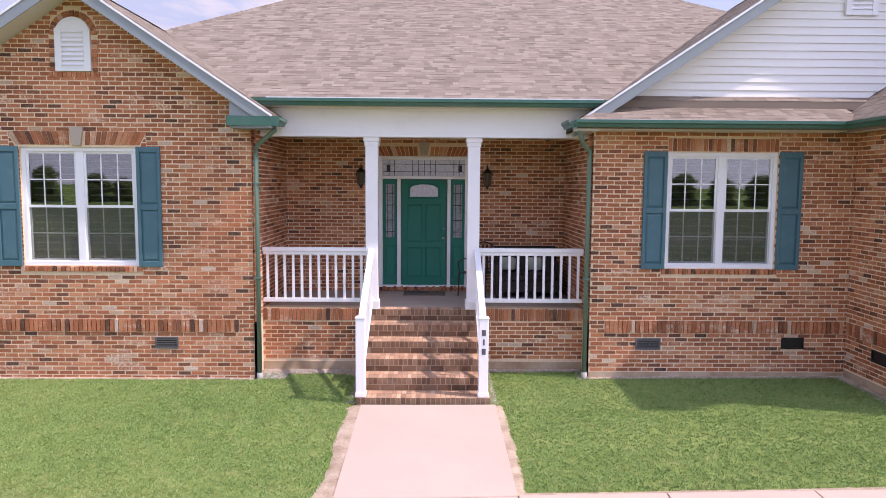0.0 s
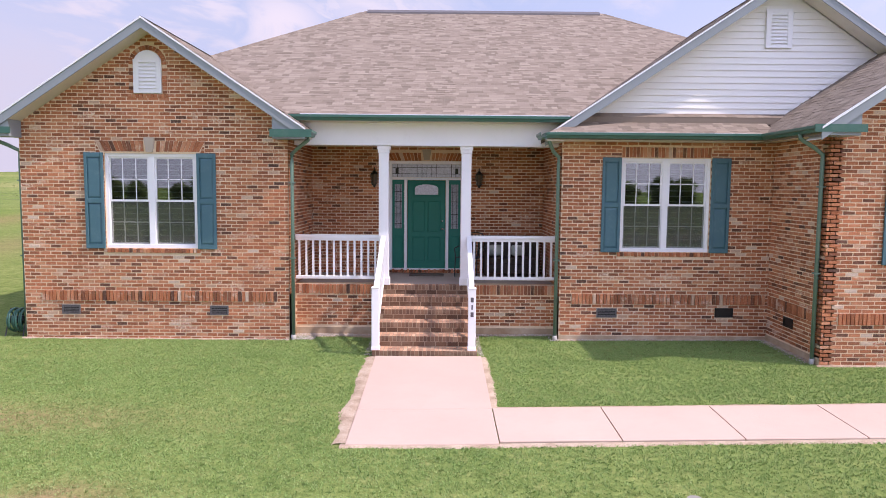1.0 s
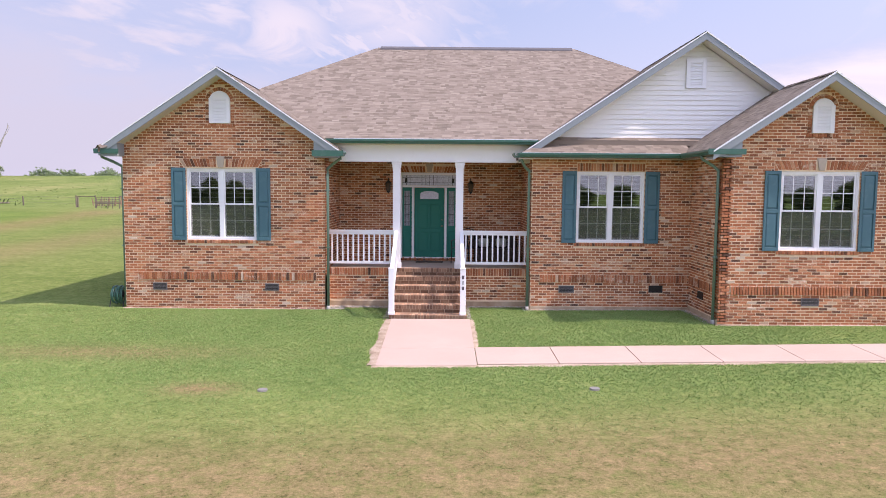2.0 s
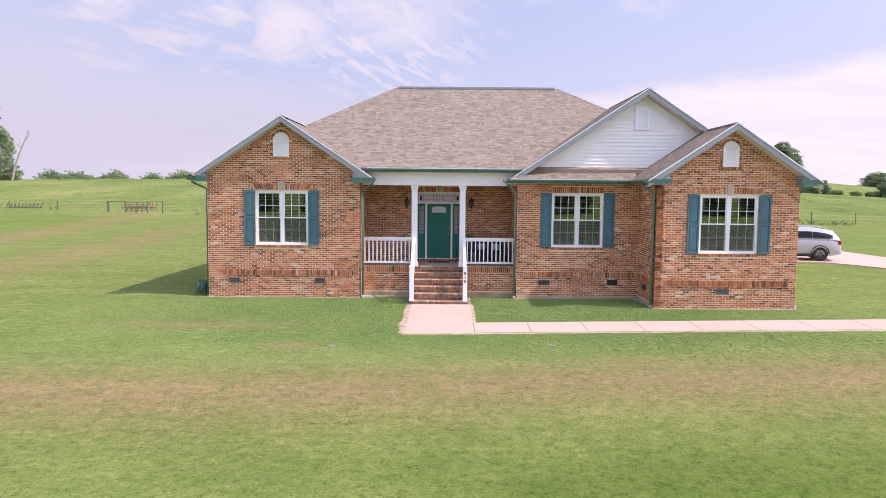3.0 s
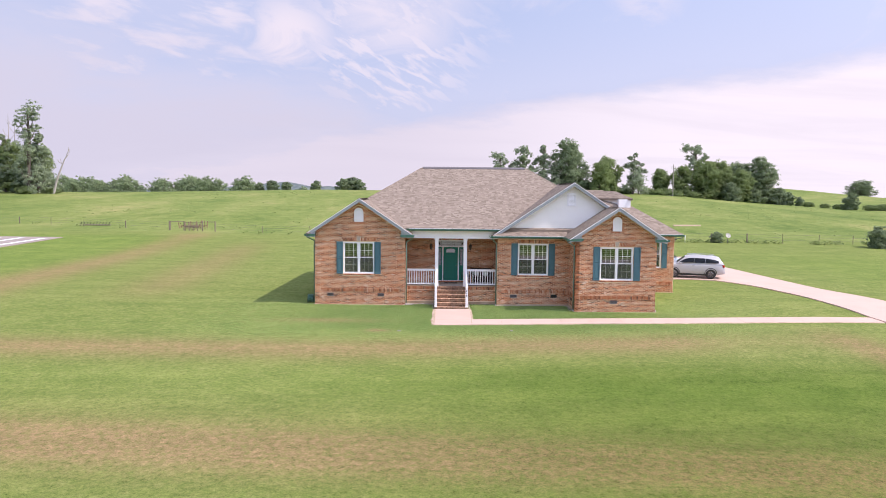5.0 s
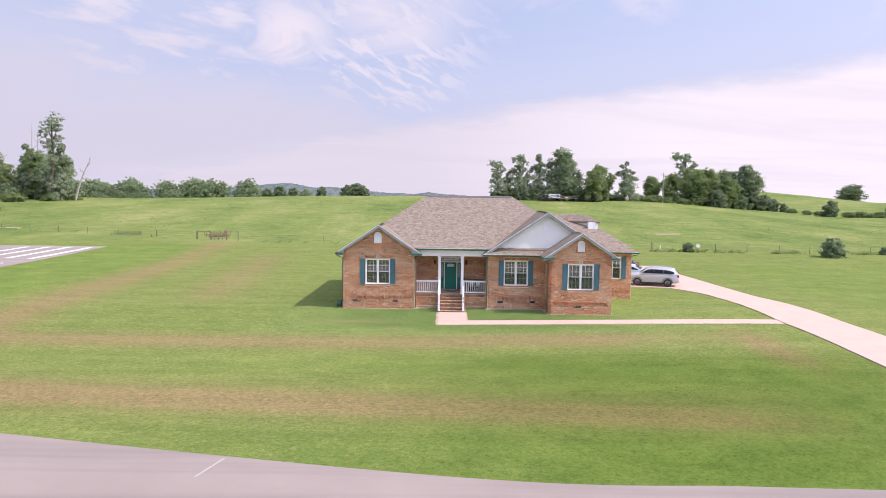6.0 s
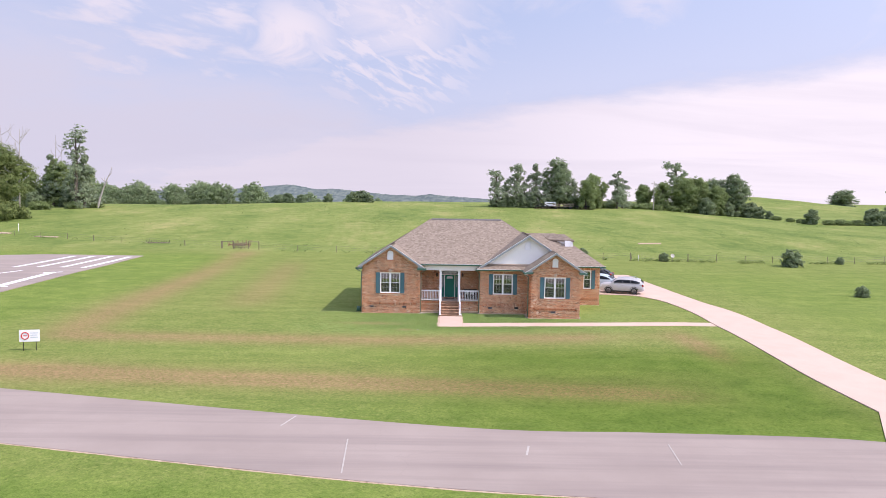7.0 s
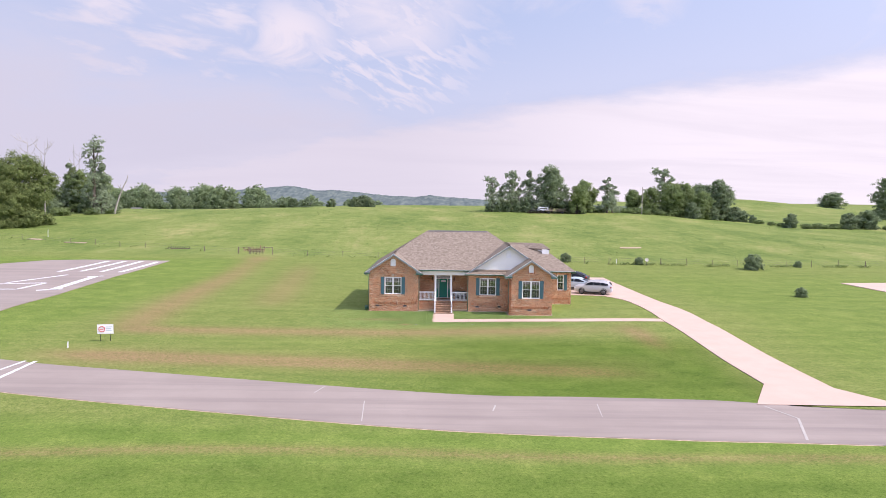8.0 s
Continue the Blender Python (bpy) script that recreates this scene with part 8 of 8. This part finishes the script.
# copse on the rise behind the house
oak = grow("tree", "large dark green broad-leaved tree on the rise", 15.9, 6.2, 3, MAT["leaf"], MAT["bark"], spot(35.8, 172), clumps=34, leaves=26, size=0.52)
slim = grow("tree", "slender airy tree at the edge of the copse", 14.6, 5.0, 5, MAT["leaf_grey"], MAT["bark"], spot(28.2, 173), "slim", 26, 22, 0.44, 0.0)
airy = grow("tree", "open-crowned grey-green tree in the copse", 14.2, 4.6, 6, MAT["leaf_grey"], MAT["bark"], spot(21.6, 172), "airy", 22, 20, 0.42, 0.02)
again(airy, 15.2, 171, 0.86, 70)
again(slim, 18.4, 173, 0.62, 160)
again(slim, 24.6, 174, 0.70, 250)
again(slim, 31.0, 170, 0.66, 20)
again(slim, 40.5, 171, 0.62, 320)
round_tree = grow("tree", "rounded light green tree in the copse", 11.0, 4.9, 8, MAT["leaf_light"], MAT["bark"], spot(47.4, 173), clumps=30, leaves=24, size=0.46, low=0.02)
again(round_tree, 43.4, 166, 0.80, 120, "small light green tree at the foot of the copse", 1.1)
again(slim, 55.0, 173, 0.86, 30)
again(slim, 57.2, 175, 0.70, 210)
# wood edge along the slope
dark = grow("tree", "dense dark green tree at the end of the wood", 14.6, 6.0, 12, MAT["leaf"], MAT["bark"], spot(99.4, 187), clumps=34, leaves=26, size=0.5, low=0.0)
again(round_tree, 67.6, 188, 0.74, 15)
again(dark, 69.5, 194, 0.58, 300)
again(round_tree, 73.0, 184, 0.88, 200)
again(airy, 80.2, 192, 1.24, 80, "tall open-crowned tree above the wood")
again(round_tree, 80.6, 183, 1.10, 300)
again(oak, 85.0, 194, 0.76, 140)
again(round_tree, 86.6, 188, 1.14, 33)
again(oak, 92.4, 191, 0.80, 190)
again(round_tree, 91.0, 182, 0.92, 10)
again(dark, 96.0, 192, 0.86, 100)
bush = grow("shrub", "round green field shrub", 4.6, 2.6, 15, MAT["leaf"], MAT["bark"], spot(108.5, 153), clumps=22, leaves=20, size=0.34, low=0.0)
again(bush, 86.4, 178, 1.25, 200)
again(bush, 94.5, 181, 0.95, 60)
again(bush, 103.2, 184, 1.15, 80)
again(bush, 106.0, 183, 0.90, 120)
again(bush, 108.3, 180, 0.62, 170)
again(bush, 126.5, 152, 1.12, 100)
again(bush, 133.5, 153, 1.30, 220)
again(bush, 130.0, 154, 0.95, 20)
for x, y, s_, a in ((14.0, 171, 0.55, 5), (17.0, 170, 0.7, 65), (20.2, 171, 0.8, 125), (24.0, 170, 0.75, 185), (27.0, 170, 0.9, 245), (33.0, 169, 0.8, 305), (38.8, 169, 0.9, 25), (41.5, 170, 0.8, 85)):
    again(bush, x, y, s_, a, "green undergrowth shrub beneath the copse")
# low bright scrub under the trees and along the far field edge
scrub = grow("shrub", "low bright green scrub on the field edge", 1.7, 2.4, 17, MAT["leaf_light"], MAT["bark"], spot(50.2, 177), clumps=16, leaves=16, size=0.30, low=0.0, group="low scrub")
for x, y, s_, a in ((53.4, 176, 1.0, 40), (60.6, 178, 1.1, 90), (63.4, 177, 0.9, 10), (66.0, 178, 1.2, 200), (69.4, 177, 0.9, 150), (75.6, 180, 1.0, 70), (44.8, 175, 0.9, 300),
                    (107.8, 174, 0.8, 33), (108.6, 166, 0.7, 133), (109.2, 160, 0.75, 233), (113.5, 152, 0.85, 12), (116.8, 152, 1.0, 62), (119.5, 152, 0.7, 112),
                    (122.2, 152, 0.95, 162), (138.5, 151, 0.8, 212), (142.6, 151, 0.9, 262)):
    again(scrub, x, y, s_, a)
again(dark, 185.0, 228, 1.22, 40, "large dark tree at the pasture edge")
again(oak, 253.5, 400, 1.60, 130, "lone wide tree on the far green hill", 0.54)
# small shrubs on the lawn and by the fence
low_bush = grow("shrub", "small dark green shrub alone on the lawn", 1.15, 0.85, 21, MAT["leaf"], MAT["bark"], spot(43.6, 13.6), clumps=14, leaves=14, size=0.13, low=0.0, group="lawn shrubs")
again(low_bush, 50.2, 43.0, 2.1, 90, "bushy shrub beside the pasture fence")
again(low_bush, 20.9, 50.5, 1.3, 30, "small shrub beside the pasture fence")
again(low_bush, 32.9, 47.6, 1.1, 200, "small shrub beside the satellite dish")
again(low_bush, 59.5, 47.0, 0.9, 300, "small shrub beside the pasture fence")
# trees at the left side of the pasture
big = grow("tree", "huge dense dark green tree at the pasture edge", 17.5, 8.4, 31, MAT["leaf_dark"], MAT["bark"], spot(-104, 101), clumps=70, leaves=30, size=0.46, low=0.0)
again(big, -118, 106, 0.95, 140)
again(big, -107, 96, 0.72, 250, "dense dark green undergrowth tree at the pasture edge")
tall = grow("tree", "tall airy grey-green tree with open crown", 23.2, 5.4, 33, MAT["leaf_grey"], MAT["bark"], spot(-105.6, 139), "airy", 20, 20, 0.44, 0.03)
again(round_tree, -115.5, 148, 1.20, 90)
again(slim, -116.5, 147, 1.05, 10)
again(round_tree, -109.0, 149, 1.0, 250, "", 1.15)
again(round_tree, -111, 150, 1.1, 200)
again(round_tree, -121, 144, 0.9, 10)
again(slim, -107.5, 146, 0.80, 20)
again(slim, -104.4, 141, 1.08, 210, "slender airy tree beside the tallest tree")
again(bush, -111, 143, 0.8, 77)
again(bush, -117, 138, 1.0, 177)
again(bush, -106, 144, 0.6, 277)
for x, y, s_, a in ((-36.5, 204, 1.0, 15), (-33.5, 206, 1.15, 100), (-30.5, 205, 0.95, 200), (-45.5, 204, 0.85, 40), (-56, 206, 0.8, 140), (-61, 207, 0.95, 280), (-66, 208, 0.8, 10)):
    again(bush, x, y, s_, a, "round shrub on the crest of the pasture", 0.85)
again(scrub, -112, 132, 1.3, 60)
again(scrub, -106, 138, 1.1, 160)
again(scrub, -101, 141, 0.9, 260)


def snag(x, y, height, lean, seed, thick=0.17, limbs=5):
    """A dead bare trunk that forks near its top, with a few broken branches."""
    rnd = random.Random(seed)
    at = spot(x, y)
    t = thing("dead_tree", "bleached bare dead tree", "tree", at, "dead trees")
    bm = bmesh.new()
    base = Vector(at)
    tip = base + Vector((lean, 0, height))

    def on_trunk(f):
        return base.lerp(tip, f) - Vector((lean * 0.35 * f * (1 - f), 0, 0))
    tube(bm, [base - Vector((0, 0, 0.3))] + [on_trunk(f) for f in (0.25, 0.5, 0.75, 1.0)], [thick * k for k in (1.0, 0.85, 0.65, 0.45, 0.15)], 7)
    for k_ in range(limbs):
        f = rnd.uniform(0.62, 0.95)
        s = on_trunk(f)
        side = 1 if k_ % 2 else -1
        e = s + Vector((side * height * rnd.uniform(0.06, 0.17), rnd.uniform(-1, 1), height * rnd.uniform(0.08, 0.22)))
        m = s.lerp(e, 0.5) + Vector((side * 0.012 * height, 0, -0.01 * height))
        tube(bm, [s, m, e], [thick * 0.38, thick * 0.26, thick * 0.10], 5)
        tube(bm, [m, m + Vector((side * 0.02 * height, 0.2, 0.07 * height))], [thick * 0.2, thick * 0.08], 5)
    part("trunk", bm, MAT["deadwood"], t)


snag(-100.2, 140, 11.2, 4.4, 1, 0.32, 4)
snag(-103.7, 104, 21.6, -0.8, 2, 0.20, 7)
snag(-100.6, 104, 20.9, 0.6, 3, 0.20, 7)
snag(-117.3, 150, 20.8, 0.1, 4, 0.20, 2)
snag(-116.0, 150, 18.6, 0.5, 5, 0.18, 3)

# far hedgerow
far_tree = grow("tree", "far green hedgerow tree with haze in its leaf colour", 15.0, 9.0, 41, MAT["leaf_blue"], MAT["bark"], spot(-232, 588), clumps=14, leaves=16, size=0.95, low=0.0, group="hedgerow trees")
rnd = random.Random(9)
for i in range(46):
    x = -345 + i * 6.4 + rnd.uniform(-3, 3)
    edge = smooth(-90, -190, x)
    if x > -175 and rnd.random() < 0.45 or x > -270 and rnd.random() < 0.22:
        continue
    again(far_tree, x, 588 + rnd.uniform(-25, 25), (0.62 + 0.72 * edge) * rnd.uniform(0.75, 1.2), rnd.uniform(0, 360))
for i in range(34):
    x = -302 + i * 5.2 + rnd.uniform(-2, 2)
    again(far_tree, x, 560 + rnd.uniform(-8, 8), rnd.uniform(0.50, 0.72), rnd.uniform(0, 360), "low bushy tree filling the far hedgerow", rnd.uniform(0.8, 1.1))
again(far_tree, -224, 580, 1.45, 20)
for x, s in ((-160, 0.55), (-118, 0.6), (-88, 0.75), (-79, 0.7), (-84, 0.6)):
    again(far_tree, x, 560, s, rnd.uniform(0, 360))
# the row of trees across the road, behind the lawn that faces the house
for i in range(44):
    again(big, -118 + i * 5.4 + rnd.uniform(-1.5, 1.5), -112 + rnd.uniform(-4, 4), rnd.uniform(0.30, 0.38), rnd.uniform(0, 360), "low tree in the row across the road", rnd.uniform(0.70, 1.0))


# ---------------------------------------------------------------- grass and weeds
def tufts(name, region, count, height, width, seed, blades, mat, label, keep=None, spread=0.02, lean_=(0.8, 2.2)):
    """Many small bent blades, one object."""
    rng = np.random.default_rng(seed)
    x0, x1, y0, y1 = region
    xs, ys = rng.uniform(x0, x1, count), rng.uniform(y0, y1, count)
    spots = np.array([(x, y, ground_z(x, y)) for x, y in zip(xs, ys) if not keep or keep(x, y, rng)])
    base = np.repeat(spots, blades, axis=0)
    m = len(base)
    a, h, w = rng.uniform(0, 6.283, m), height * rng.uniform(0.45, 1.25, m), width * rng.uniform(0.6, 1.3, m)
    ca, sa, lean = np.cos(a), np.sin(a), h * rng.uniform(*lean_, m)
    bx, by, bz = base[:, 0] + rng.uniform(-1, 1, m) * spread, base[:, 1] + rng.uniform(-1, 1, m) * spread, base[:, 2]
    V = np.stack([np.stack(c, axis=1) for c in (
        (bx - sa * w, by + ca * w, bz - 0.005), (bx + sa * w, by - ca * w, bz - 0.005),
        (bx + ca * lean * 0.45 + sa * w * 0.8, by + sa * lean * 0.45 - ca * w * 0.8, bz + h * 0.7), (bx + ca * lean, by + sa * lean, bz + h))], axis=1).reshape(-1, 3).tolist()
    F = np.arange(4 * m).reshape(-1, 4).tolist()
    ob = from_lists(name, V, F, mat)
    if mat == MAT["blade"]:
        for key, value in (("clover", clover_at), ("wear", wear_at), ("verge", verge_at)):
            ob.data.attributes.new(key, "FLOAT", "POINT").data.foreach_set("value", np.repeat([value(p[0], p[1]) for p in spots], blades * 4))
    return tagged(ob, label, "grass", kind="stuff")


def on_lawn(x, y, rng, soft=True):
    if -0.95 < x < 1.10 and -5.32 < y < 0.6:
        return False
    if x > 0.9 and -5.28 < y < -3.92:
        return False
    if LX0 - 0.02 < x < LX1 + 0.02 and y > -0.05:
        return False
    if MX0 - 0.05 < x < RX0 + 0.1 and y > 0.0:
        return False
    if RX0 - 0.05 < x < RX1 + 0.05 and y > RY - 0.04:
        return False
    if LX1 < x < MX0 and y > PF - 0.1:
        return False
    d = min(abs(x + 0.83) if -5.3 < y < -1.3 and x < 0 else 9, abs(x - 0.98) if -4 < y < -1.3 and x > 0.9 else 9)
    if d < 0.14 and rng.random() < 0.8:
        return False
    return rng.random() > 0.75 * wear_at(x, y)


def near_lawn(x, y, rng):
    return on_lawn(x, y, rng) and rng.random() < (1.0 - smooth(-5.0, -10.8, y)) * smooth(-14, -6, x) * smooth(15, 8, x)


tufts("grass", (-15, 18, -10.8, 0.5), 120000, 0.019, 0.0048, 1, 4, MAT["blade"], "short clover-like lawn grass blades", near_lawn, lean_=(0.3, 1.3))



def closest_lawn(x, y, rng):
    return on_lawn(x, y, rng) and rng.random() < smooth(-8.0, -5.0, y) * smooth(-8.5, -4.5, x) * smooth(9.5, 5.5, x)


tufts("clover", (-8.5, 9.5, -8.0, 0.5), 85000, 0.021, 0.0056, 2, 5, MAT["blade"], "dense low clover leaves in the lawn", closest_lawn, lean_=(0.2, 1.0))


def weed_line(x, y, rng):
    fy = float(np.interp(x, [-95, -70, -52, -37, -12, 15, 28, 45, 62, 90], [77, 68, 61, 56, 54, 49.5, 47.8, 46.8, 47.5, 49]))
    return abs(y - fy) < 0.3 + 0.4 * rng.random() and rng.random() < 0.12 + 0.88 * smooth(20, 30, x) and noise.noise(Vector((x * 0.25, 0, 0))) > -0.05


tufts("weeds", (-95, 90, 45, 78), 34000, 0.40, 0.045, 3, 4, MAT["weed"], "tall weeds along the pasture fence", weed_line, 0.12)


def pasture(x, y, rng):
    return y > 60 and rng.random() < 0.12 + 0.7 * smooth(0.05, 0.35, noise.noise(Vector((x * 0.05, y * 0.03, 4))))


tufts("pasture_tufts", (-110, 120, 58, 185), 6500, 0.10, 0.10, 4, 5, MAT["weed"], "coarse weed tufts scattered over the pasture", pasture, 0.35)
